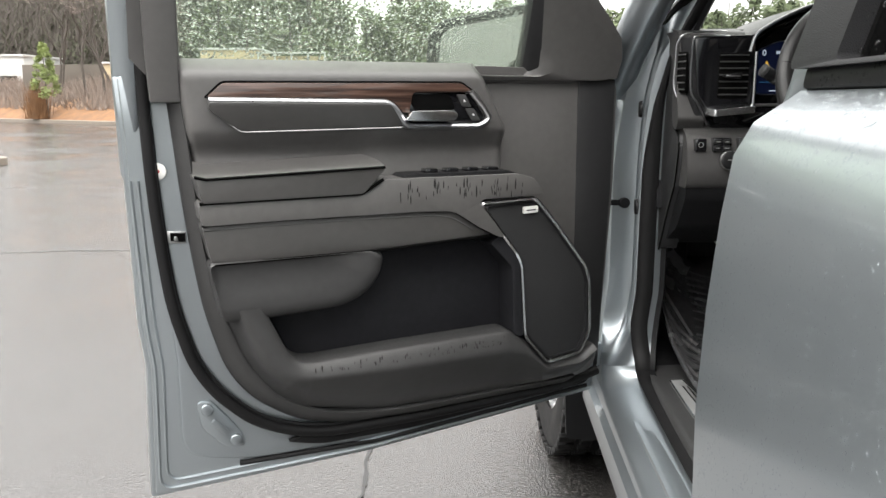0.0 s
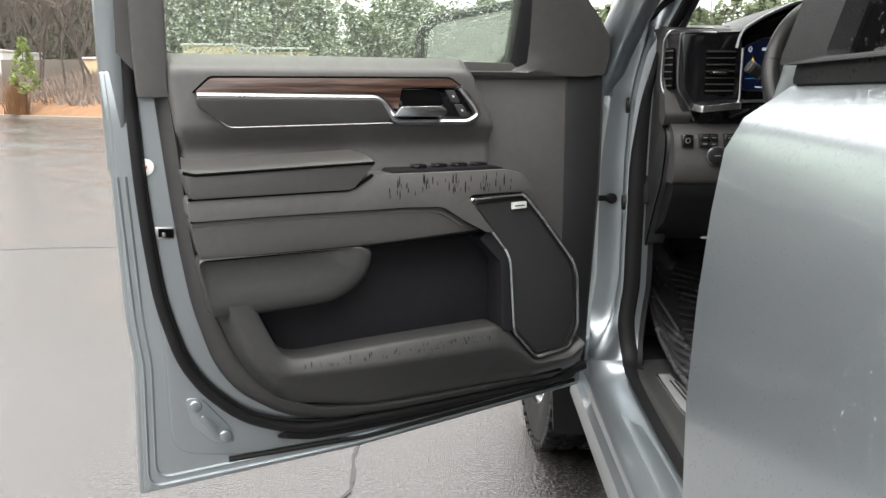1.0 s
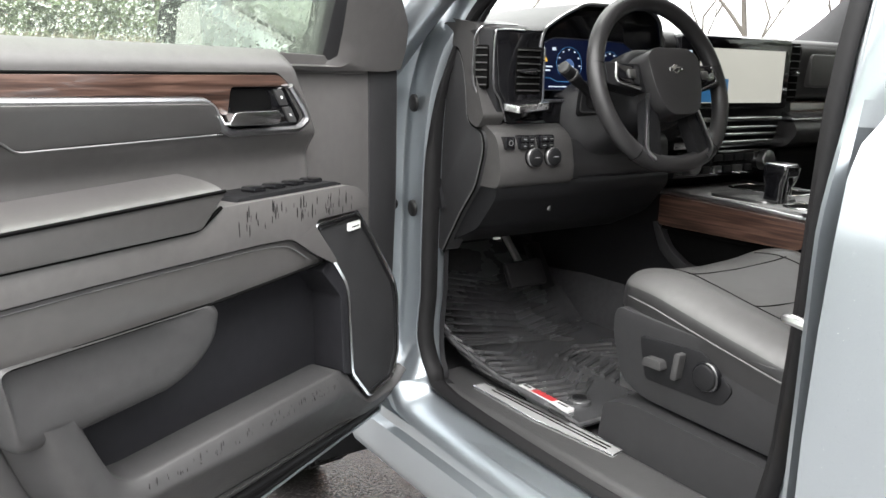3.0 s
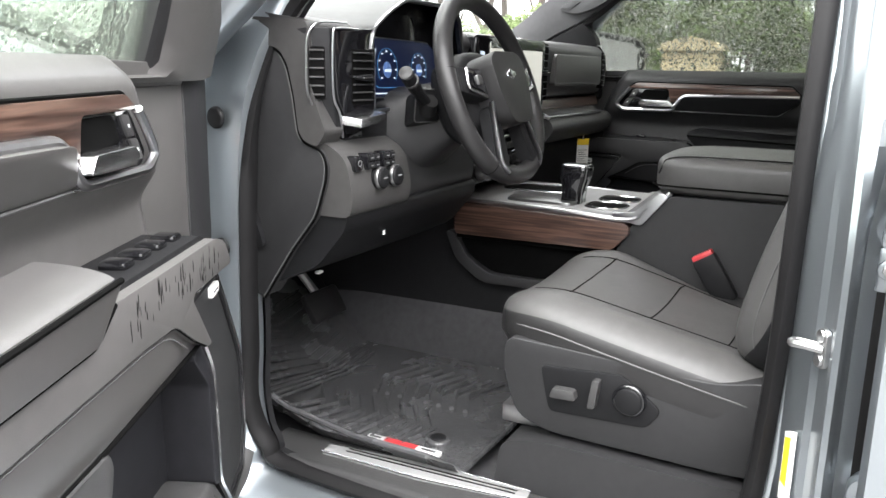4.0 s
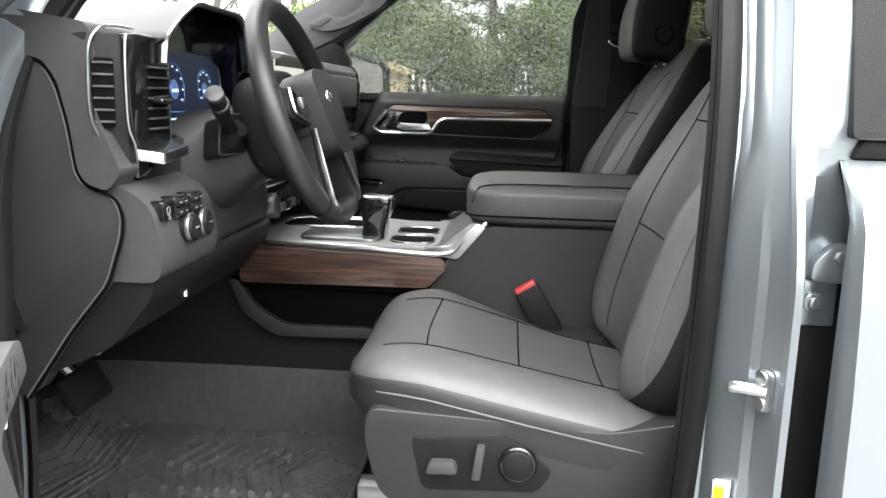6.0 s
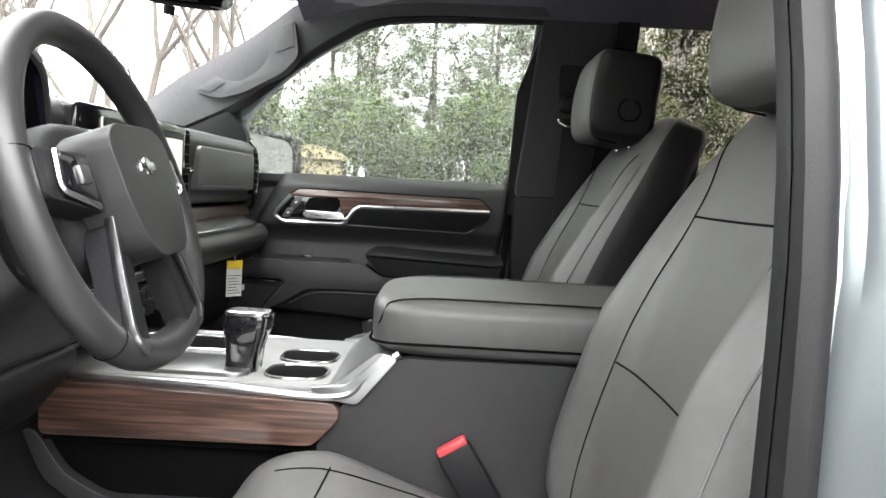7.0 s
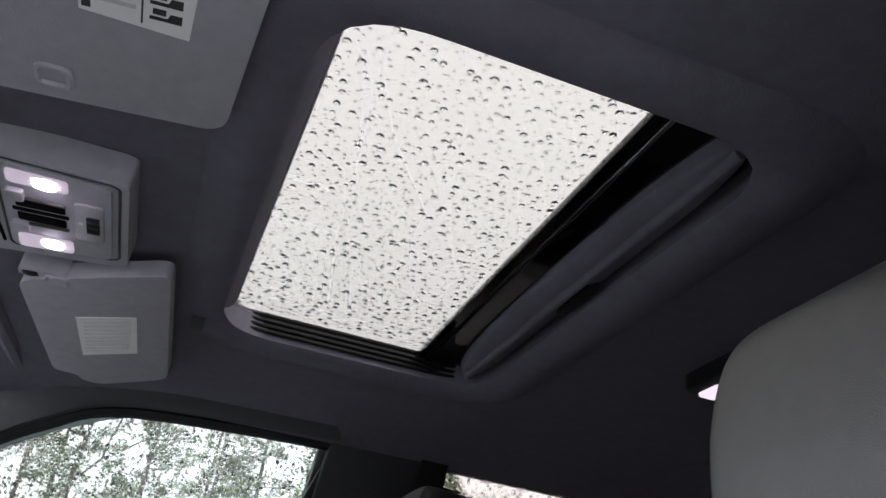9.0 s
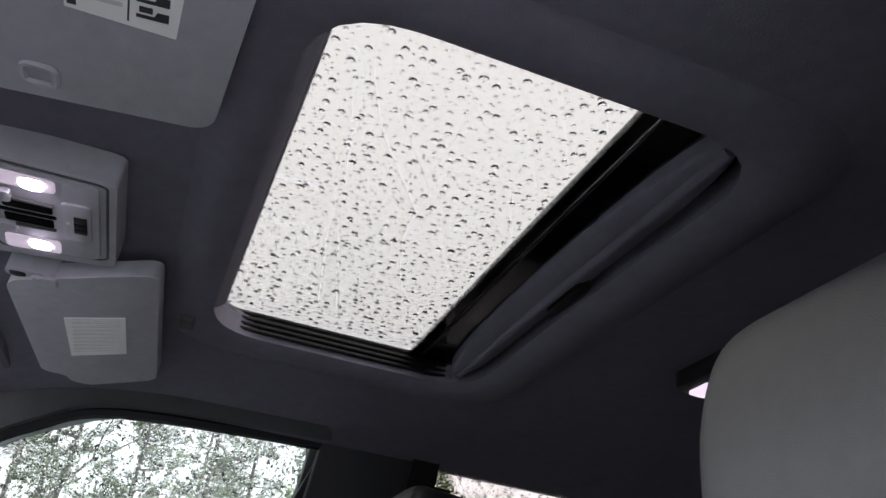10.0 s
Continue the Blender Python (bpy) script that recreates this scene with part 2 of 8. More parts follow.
OFFWHITE = mat("off_white_siding", (0.42, 0.43, 0.42), 0.6, 0, 0.06, 2)
DARKPANEL = mat("dark_screen_fence", (0.1, 0.085, 0.07), 0.8, 0, 0.2, 1)


# ---------------------------------------------------------------- mesh helpers
def finish(name, bm, material, parent=None, label="", sharp=40):
    bmesh.ops.recalc_face_normals(bm, faces=bm.faces[:])
    me = bpy.data.meshes.new(name)
    bm.to_mesh(me)
    bm.free()
    me.materials.append(material)
    me.shade_smooth()
    me.set_sharp_from_angle(angle=radians(sharp))
    ob = new(name, me)
    if parent is not None:
        ob.parent = parent
        ob.matrix_parent_inverse = parent.matrix_basis.inverted() if parent.type == "EMPTY" else Matrix()
    if label:
        ob["label"] = label
    return ob


def part(name, bm, material, parent, label="", sharp=40):
    return finish(name, bm, material, parent, label, sharp)


def thing(name, at, label, category, group="", kind=""):
    """An Empty at the thing's base; its parts are modelled in place and hung below it."""
    ob = new(name)
    ob.empty_display_size = 0.05
    ob.matrix_basis = Matrix.Translation(at)
    return tagged(ob, label, category, group, kind)


def structure(name, bm, material, label, category, sharp=40):
    return tagged(finish(name, bm, material, sharp=sharp), label, category, kind="structure")


def world_map(a, b, c):
    return Vector((a, b, c))


def prism(pts, f, d0, d1, bevel=0.003, seg=2, bm=None):
    """A polygon of (a, b) raised from d0 to d1 through the map f(a, b, d), with rounded edges."""
    t = bmesh.new()
    lo = [t.verts.new((a, b, d0)) for a, b in pts]
    hi = [t.verts.new((a, b, d1)) for a, b in pts]
    t.faces.new(lo[::-1])
    t.faces.new(hi)
    k = len(pts)
    for i in range(k):
        t.faces.new((lo[i], lo[(i + 1) % k], hi[(i + 1) % k], hi[i]))
    bmesh.ops.recalc_face_normals(t, faces=t.faces[:])
    if bevel:
        top = [e for e in t.edges if any(v in hi for v in e.verts)]
        bmesh.ops.bevel(t, geom=top, offset=bevel, segments=seg, affect="EDGES", profile=0.5, clamp_overlap=True)
    for v in t.verts:
        v.co = f(v.co.x, v.co.y, v.co.z)
    if bm is None:
        return t
    return merge(bm, t)


def merge(bm, t):
    me = bpy.data.meshes.new("tmp")
    t.to_mesh(me)
    t.free()
    bm.from_mesh(me)
    bpy.data.meshes.remove(me)
    return bm


def smooth_poly(pts, n=6, closed=True, r=0.02):
    """Rounds the corners of a polygon with arcs of about radius r."""
    out = []
    k = len(pts)
    for i, p in enumerate(pts):
        if not closed and i in (0, k - 1):
            out.append(tuple(p))
            continue
        p = Vector(p)
        a = Vector(pts[i - 1]) - p
        b = Vector(pts[(i + 1) % k]) - p
        d = min(r, a.length * 0.45, b.length * 0.45)
        pa = p + a.normalized() * d
        pb = p + b.normalized() * d
        for j in range(n + 1):
            t = j / n
            q = pa * (1 - t) ** 2 + p * 2 * t * (1 - t) + pb * t * t
            out.append(tuple(q))
    return out


def box(x0, x1, y0, y1, z0, z1, r=0.004, f=None, seg=2, bm=None):
    t = bmesh.new()
    bmesh.ops.create_cube(t, size=1.0)
    for v in t.verts:
        v.co = Vector(((x0 + x1) / 2 + v.co.x * (x1 - x0), (y0 + y1) / 2 + v.co.y * (y1 - y0), (z0 + z1) / 2 + v.co.z * (z1 - z0)))
    if r:
        bmesh.ops.bevel(t, geom=t.edges[:], offset=min(r, abs(x1 - x0) * 0.45, abs(y1 - y0) * 0.45, abs(z1 - z0) * 0.45), segments=seg, affect="EDGES", profile=0.5)
    if f:
        for v in t.verts:
            v.co = f(*v.co)
    return t if bm is None else merge(bm, t)


def grid(fn, nu, nv, close_u=False, close_v=False, bm=None):
    """A sheet of points fn(u, v), u and v from 0 to 1."""
    bm = bm or bmesh.new()
    cu, cv = (nu if close_u else nu + 1), (nv if close_v else nv + 1)
    vs = [[bm.verts.new(fn(i / nu, j / nv)) for j in range(cv)] for i in range(cu)]
    for i in range(nu):
        for j in range(nv):
            bm.faces.new((vs[i][j], vs[(i + 1) % cu][j], vs[(i + 1) % cu][(j + 1) % cv], vs[i][(j + 1) % cv]))
    return bm


def rings(loops, caps=True, closed=True, bm=None):
    """Skins a row of loops of equal length."""
    bm = bm or bmesh.new()
    vs = [[bm.verts.new(p) for p in loop] for loop in loops]
    k = len(vs[0])
    for a, b in zip(vs, vs[1:]):
        for i in range(k if closed else k - 1):
            bm.faces.new((a[i], a[(i + 1) % k], b[(i + 1) % k], b[i]))
    if caps:
        bm.faces.new(vs[0][::-1])
        bm.faces.new(vs[-1])
    return bm


def tube(path, r, n=8, closed=False, bm=None, flat=1.0):
    """A round bar along a path; r may be one radius or one for each point."""
    path = [Vector(p) for p in path]
    k = len(path)
    loops = []
    up = None
    for i, p in enumerate(path):
        a = path[i - 1] if (i or closed) else p
        b = path[(i + 1) % k] if (i < k - 1 or closed) else p
        t = (b - a).normalized()
        if up is None:
            up = t.orthogonal().normalized()
        up = (up - t * up.dot(t)).normalized()
        side = t.cross(up)
        rr = r[i] if isinstance(r, (list, tuple)) else r
        loops.append([p + (up * math.cos(q) + side * math.sin(q) * flat) * rr for q in (2 * math.pi * j / n for j in range(n))])
    bm = bm or bmesh.new()
    if closed:
        loops.append(loops[0])
        vs = [[bm.verts.new(q) for q in lp] for lp in loops[:-1]]
        for i in range(k):
            a, b = vs[i], vs[(i + 1) % k]
            for j in range(n):
                bm.faces.new((a[j], a[(j + 1) % n], b[(j + 1) % n], b[j]))
        return bm
    return rings(loops, True, True, bm)


def curve_pts(pts, n=8, closed=False):
    """A smooth run of points through the given ones."""
    pts = [Vector(p) for p in pts]
    k = len(pts)
    out = []
    for i in range(k if closed else k - 1):
        p0 = pts[(i - 1) % k] if (closed or i) else pts[0]
        p1, p2 = pts[i], pts[(i + 1) % k]
        p3 = pts[(i + 2) % k] if (closed or i + 2 < k) else pts[-1]
        for j in range(n):
            t = j / n
            out.append(0.5 * (2 * p1 + (p2 - p0) * t + (2 * p0 - 5 * p1 + 4 * p2 - p3) * t * t + (3 * p1 - p0 - 3 * p2 + p3) * t ** 3))
    if not closed:
        out.append(pts[-1])
    return out


def spow(c, e):
    return math.copysign(abs(c) ** e, c)


def pillow(w, l, h, nx=3.5, ny=4.0, nu=44, nv=30, mod=None, m=None, bm=None):
    """A stuffed form, w across x, l along y and h along z, with soft ends; mod(x, y, z) shapes it further."""
    loops = []
    for j in range(nv + 1):
        t = -math.cos(math.pi * j / nv) * 0.9995
        s = max(0.0, 1 - abs(t) ** ny) ** (1 / ny)
        loop = []
        for i in range(nu):
            a = 2 * math.pi * i / nu
            p = (w / 2 * (0.25 * s + 0.75 * s) * spow(math.cos(a), 2 / nx), l / 2 * t, h / 2 * s * spow(math.sin(a), 2 / nx))
            if mod:
                p = mod(*p)
            p = Vector(p)
            loop.append(m @ p if m else p)
        loops.append(loop)
    return rings(loops, True, True, bm)


def disc_at(c, axis, r, d, n=24, bevel=0.0, bm=None):
    """A short round boss at c along axis."""
    axis = Vector(axis).normalized()
    u = axis.orthogonal().normalized()
    v = axis.cross(u)
    c = Vector(c)

    def lp(rr, dd):
        return [c + axis * dd + (u * math.cos(2 * math.pi * i / n) + v * math.sin(2 * math.pi * i / n)) * rr for i in range(n)]
    b = bevel or r * 0.08
    return rings([lp(r, 0), lp(r, d - b), lp(r - b * 0.4, d - b * 0.3), lp(r - b, d)], True, True, bm)


def text_mesh(body, size, m, depth=0.0004):
    cu = bpy.data.curves.new("text", "FONT")
    cu.body = body
    cu.size = size
    cu.extrude = depth
    cu.align_x, cu.align_y = "CENTER", "CENTER"
    ob = bpy.data.objects.new("text", cu)
    scene.collection.objects.link(ob)
    dg = bpy.context.evaluated_depsgraph_get()
    me = bpy.data.meshes.new_from_object(ob.evaluated_get(dg))
    bpy.data.objects.remove(ob)
    bm = bmesh.new()
    bm.from_mesh(me)
    bpy.data.meshes.remove(me)
    bm.transform(m)
    return bm


# ---------------------------------------------------------------- truck body (x right, y ahead; y = 0 at the door striker)
LEAN_IN = 0.33
BELT = 1.31


def side_x(z, base):
    """How far out the side of the cab stands at a height."""
    k = z - BELT
    return base - LEAN_IN * (0.0 if k < -0.10 else k if k > 0.10 else (k + 0.10) ** 2 / 0.4)


truck = thing("pickup_truck", (0, 0.5, 0), "silver-grey crew-cab pickup truck, wet with rain, front door open", "pickup truck")

# opening of the driver's door as a loop of (y, z)
LOOP = [(0.14, 0.600), (0.80, 0.600), (0.890, 0.635), (0.925, 0.72), (0.928, 0.85), (0.925, 1.0), (0.915, 1.2), (0.885, 1.34),
        (0.81, 1.47), (0.66, 1.61), (0.50, 1.70), (0.35, 1.745), (0.14, 1.755), (0.062, 1.70), (0.046, 1.50), (0.048, 1.20), (0.055, 0.90), (0.075, 0.69)]


def ring_x(z):
    """The plane of the door opening: further out at the sill."""
    return side_x(z, 0.795 + 0.022 * max(0.0, min(1.0, (0.80 - z) / 0.18)))


# section of the flange along the hinge pillar: a narrow face towards the seal, then a broad one facing aft
HINGE_SIDE = [(0.0, 0.02), (-0.002, -0.020), (0.004, -0.040), (0.03, -0.038), (0.065, -0.033), (0.096, -0.028), (0.102, -0.031), (0.104, -0.040), (0.1045, -0.056), (0.105, -0.072), (0.106, -0.086), (0.116, -0.093), (0.16, -0.096)]


def opening(side, profile, name, material, parent, label="", sharp=50):
    """Sweeps a profile of (outward in the plane, inward across the cab) round the door opening."""
    pts = curve_pts([(y, z, 0) for y, z in LOOP], 5, True)
    k = len(pts)
    loops = [[] for _ in profile]
    for i, p in enumerate(pts):
        t = (pts[(i + 1) % k] - pts[i - 1]).normalized()
        nrm = Vector((t.y, -t.x, 0))
        for j, (o, d) in enumerate(profile):
            w = max(0.0, min(1.0, (0.16 - p.x) / 0.08)) * max(0.0, min(1.0, (p.y - 0.62) / 0.06)) * max(0.0, min(1.0, (1.74 - p.y) / 0.06))
            w = w * w * (3 - 2 * w)
            o, d = o + (min(o, 0.022) - o) * w, d + (max(d, 0.004) - d) * w if d < 0.004 and name == "door_ring" else d
            if p.x > 0.80 and d > 0.02:
                d = 0.02 + (d - 0.02) * 0.35
            h = 0.0
            if p.x > 0.80 and name == "weatherstrip":
                d -= 0.022 * max(0.0, min(1.0, (p.y - 0.61) / 0.10)) * max(0.0, min(1.0, (1.46 - p.y) / 0.12))
            if p.x > 0.80 and name == "door_ring":
                h = max(0.0, min(1.0, (p.y - 0.61) / 0.10)) * max(0.0, min(1.0, (1.46 - p.y) / 0.12))
                o, d = o + (HINGE_SIDE[j][0] - o) * h, d + (HINGE_SIDE[j][1] - d) * h
            q = p + nrm * (o + (0.035 if side > 0 and p.x > 0.2 else 0.0))
            if d < 0:
                d *= 1 - (0.62 - 0.37 * h) * max(0.0, min(1.0, (q.y - 1.10) / 0.20))
            x = ring_x(q.y) - d
            loops[j].append(Vector((side * x, q.x, q.y)))
    bm = bmesh.new()
    vs = [[bm.verts.new(q) for q in lp] for lp in loops]
    for a, b in zip(vs, vs[1:]):
        for i in range(k):
            bm.faces.new((a[i], a[(i + 1) % k], b[(i + 1) % k], b[i]))
    return part(name, bm, material, parent, label, sharp)


for side in (-1,):
    opening(side, [(0.0, 0.02), (0.014, 0.004), (0.019, -0.012), (0.026, -0.040), (0.034, -0.066), (0.040, -0.082), (0.047, -0.092), (0.054, -0.094), (0.060, -0.086), (0.066, -0.082), (0.074, -0.080), (0.09, -0.078), (0.11, -0.074)],
            "door_ring", PAINT, truck, "silver-grey painted door opening flange")
    opening(side, [(0.008, 0.03), (-0.007, 0.024), (-0.012, 0.008), (-0.010, -0.010), (0.0, -0.017), (0.010, -0.012), (0.014, 0.0)], "weatherstrip", FLOCK, truck, "black rubber door seal")
    opening(side, [(-0.012, 0.012), (-0.014, 0.03), (-0.004, 0.045), (0.03, 0.058), (0.07, 0.062)], "opening_trim", PLASTIC_B, truck)

# rocker and outer sill steps
for side in (-1, 1):
    prof = [(0.72, 0.56), (0.845, 0.572), (0.872, 0.566), (0.880, 0.548), (0.902, 0.540), (0.908, 0.520), (0.922, 0.508), (0.926, 0.46), (0.90, 0.40), (0.75, 0.37)]
    part("rocker_panel", rings([[Vector((side * x, y, z)) for x, z in prof] for y in (-1.15, -0.4, 0.3, 0.9, 1.12)]), PAINT, truck, "silver-grey painted rocker panel", 30)

# hinge pillar below the belt, slanting windscreen pillar above it
for side in (-1, 1):
    sec = smooth_poly([(0.80, 1.055), (0.862, 1.057), (0.885, 1.075), (0.89, 1.14), (0.80, 1.16)], 3, True, 0.02)
    part("hinge_pillar", rings([[Vector((side * (x - (0.02 if z < 0.6 else 0)), y + (0.06 if z < 0.6 else 0.0), z)) for x, y in sec] for z in (0.45, 0.58, 0.7, 1.0, 1.33)]), PAINT, truck, "silver-grey hinge pillar")
    spine = curve_pts([(side * 0.885, 1.06, 1.28), (side * 0.85, 0.90, 1.43), (side * 0.79, 0.72, 1.60), (side * 0.745, 0.52, 1.72), (side * 0.72, 0.30, 1.785), (side * 0.71, 0.0, 1.80), (side * 0.71, -0.5, 1.795), (side * 0.72, -1.1, 1.75)], 6)
    part("roof_rail", tube(spine, 0.045, 12), PAINT, truck, "silver-grey roof rail")

# middle pillars: painted face, black outer cover
for side in (-1, 1):
    low = [(0.770, 0.052), (0.788, 0.040), (0.80, 0.032), (0.846, 0.010), (0.853, 0.001), (0.884, -0.012), (0.892, -0.009), (0.901, -0.012), (0.904, -0.019), (0.885, -0.026), (0.825, -0.032), (0.815, -0.09), (0.77, -0.09)]
    high = [(0.770, 0.050), (0.788, 0.030), (0.80, 0.018), (0.828, 0.010), (0.834, 0.005), (0.850, -0.006), (0.855, -0.006), (0.860, -0.010), (0.864, -0.018), (0.868, -0.030), (0.871, -0.045), (0.866, -0.09), (0.77, -0.09)]

    def pillar_ring(z):
        k = max(0.0, min(1.0, (z - 1.10) / 0.20))
        k = k * k * (3 - 2 * k)
        return [Vector((side * (a[0] + (b[0] - a[0]) * k - 0.77 + side_x(z, 0.77 if side < 0 else 0.83)), a[1] + (b[1] - a[1]) * k, z)) for a, b in zip(low, high)]
    part("middle_pillar", rings([pillar_ring(z) for z in (0.5, 0.7, 0.9, 1.08, 1.12, 1.15, 1.18, 1.21, 1.24, 1.27, 1.30, 1.40, 1.5, 1.77)]), PAINT, truck, "silver-grey middle pillar with striker", 25)

# floor, tunnel, front bulkhead, rear wall
floor_bm = bmesh.new()
prof = [(-1.15, 0.585), (0.95, 0.585), (1.18, 0.60), (1.42, 0.86), (1.46, 1.30), (1.50, 1.30), (1.48, 0.84), (1.22, 0.53), (-1.15, 0.53)]
rings([[Vector((x, y, z)) for y, z in prof] for x in (-0.80, -0.3, 0.3, 0.80)], bm=floor_bm)
part("cab_floor", floor_bm, CARPET, truck, "charcoal carpet on the cab floor")
part("floor_tunnel", pillow(0.36, 2.6, 0.5, 3, 8, 24, 12, m=pose(0, 0.2, 0.55)), CARPET, truck)
part("rear_cab_wall", box(-0.80, 0.80, -1.22, -1.15, 0.5, 1.36, 0.01), PLASTIC_B, truck)
part("rear_header", box(-0.72, 0.72, -1.20, -1.10, 1.66, 1.78, 0.02), LINER, truck)
part("rear_window", box(-0.70, 0.70, -1.19, -1.182, 1.36, 1.68, 0.0), GLASS_D, truck)

# outer panels ahead of the doors: bonnet, wings, cowl
hood = grid(lambda u, v: Vector(((u - 0.5) * 1.9 * (1 - 0.04 * v), 1.5 + 1.55 * v, 1.30 - 0.05 * v - 0.10 * abs(2 * u - 1) ** 4 + 0.02 * math.sin(u * math.pi))), 24, 10)
part("bonnet", hood, PAINT, truck, "wet silver-grey bonnet")
for side in (-1, 1):
    wing = bmesh.new()
    outline = [(1.09, 0.50), (1.09, 1.24), (2.0, 1.22), (3.0, 1.16), (3.05, 0.62), (2.40, 0.60)]
    arch = [(1.86 + 0.50 * math.cos(a), 0.44 + 0.50 * math.sin(a)) for a in (math.pi * k / 12 for k in range(1, 12))]
    pts = outline + arch + [(1.34, 0.50)]
    prism([(y, z) for y, z in pts], lambda a, b, d, s=side: Vector((s * (d - 0.25 * max(0, b - 1.1) ** 1.2), a, b)), 0.93, 0.985, 0.012, 2, wing)
    part("front_wing", wing, PAINT, truck, "silver-grey front wing")
part("cowl", box(-0.85, 0.85, 1.40, 1.52, 1.27, 1.33, 0.01), PLASTIC_B, truck)
for side in (-1, 1):
    part("inner_arch", box(*(sorted((side * 0.62, side * 0.66))), 1.30, 2.9, 0.35, 1.2, 0.01), PLASTIC_B, truck)
    part("splash_guard", prism([(0.58, 0.21), (0.935, 0.22), (0.955, 0.62), (0.58, 0.62)], lambda a, b, d, s=side: Vector((s * a, d + 0.05 * (b - 0.3), b)), 1.385, 1.42, 0.01), PLASTIC_B, truck, "black plastic splash guard behind the wheel")
part("chassis_rail", box(-0.52, -0.40, 0.0, 3.0, 0.36, 0.50, 0.01), PLASTIC_B, truck)
part("underbody", box(-0.75, 0.75, -1.1, 1.4, 0.44, 0.53, 0.02), PLASTIC_B, truck)

# roof skin and headliner, both open at the sunroof
HOLE = smooth_poly([(-0.362, -0.092), (0.338, -0.088), (0.338, 0.328), (-0.362, 0.318)], 8, True, 0.085)


def roof_z(x, y, crown):
    edge = max(0.0, (abs(x) - 0.45) / 0.30)
    front = max(0.0, (y - 0.30) / 0.36)
    back = max(0.0, (-0.75 - y) / 0.4)
    return crown - 0.05 * edge ** 2 - 0.034 * front ** 2 - 0.05 * back ** 2 - 0.012 * (x / 0.5) ** 2


def roof_sheet(crown, hx, y0, y1, lip, steps=9, turn_up=0.0, edge=HOLE):
    """A sheet from the rounded sunroof hole out to the cab's edge, with an inner wall."""
    cx, cy = 0.0, 0.125
    ways = [2 * math.pi * i / 120 for i in range(120)] + [math.atan2(y - cy, x) for x in (-hx, hx) for y in (y0, y1)]
    ways = sorted(w % (2 * math.pi) for w in ways)
    hole, outer = [], []
    for w in ways:
        dx, dy = math.cos(w), math.sin(w)
        best = 0.0
        for (ax, ay), (bx_, by_) in zip(edge, edge[1:] + edge[:1]):
            ex, ey = bx_ - ax, by_ - ay
            det = dx * -ey + ex * dy
            if abs(det) > 1e-9:
                t = ((ax - cx) * -ey + ex * (ay - cy)) / det
                u = (dx * (ay - cy) - dy * (ax - cx)) / det
                if t > 0 and -1e-6 <= u <= 1 + 1e-6:
                    best = max(best, t)
        hole.append((cx + dx * best, cy + dy * best))
        s = 1e9
        if abs(dx) > 1e-6:
            s = min(s, hx / abs(dx))
        if dy > 1e-6:
            s = min(s, (y1 - cy) / dy)
        if dy < -1e-6:
            s = min(s, (y0 - cy) / dy)
        outer.append((cx + dx * s, cy + dy * s))
    loops = []
    for inset, dz in lip:
        loops.append([Vector((x * (1 - inset / 0.35), cy + (y - cy) * (1 - inset / 0.21), roof_z(x, y, crown) + dz)) for x, y in hole])
    for j in range(steps + 1):
        t = (j / steps) ** 1.6
        loops.append([Vector((a[0] * (1 - t) + b[0] * t, a[1] * (1 - t) + b[1] * t, roof_z(a[0] * (1 - t) + b[0] * t, a[1] * (1 - t) + b[1] * t, crown))) for a, b in zip(hole, outer)])
    if turn_up:
        loops.append([Vector((p.x * 1.045, p.y, p.z + turn_up)) for p in loops[-1]])
    return rings(loops, False)


structure("ceiling", roof_sheet(1.765, 0.672, -1.15, 0.645, [(-0.006, 0.040), (-0.002, 0.010), (0.0, 0.0), (-0.010, -0.008), (-0.028, -0.013), (-0.048, -0.012), (-0.062, -0.004), (-0.072, 0.0)], 9, 0.05), LINER, "dark woven headliner with a sunroof opening", "headliner")
part("roof_skin", roof_sheet(1.87, 0.76, -1.2, 0.70, [(0.0, -0.05), (0.0, 0.0)], edge=[(x * 1.50, 0.13 + (y - 0.13) * 1.45) for x, y in HOLE]), PAINT, truck, "silver-grey roof skin")

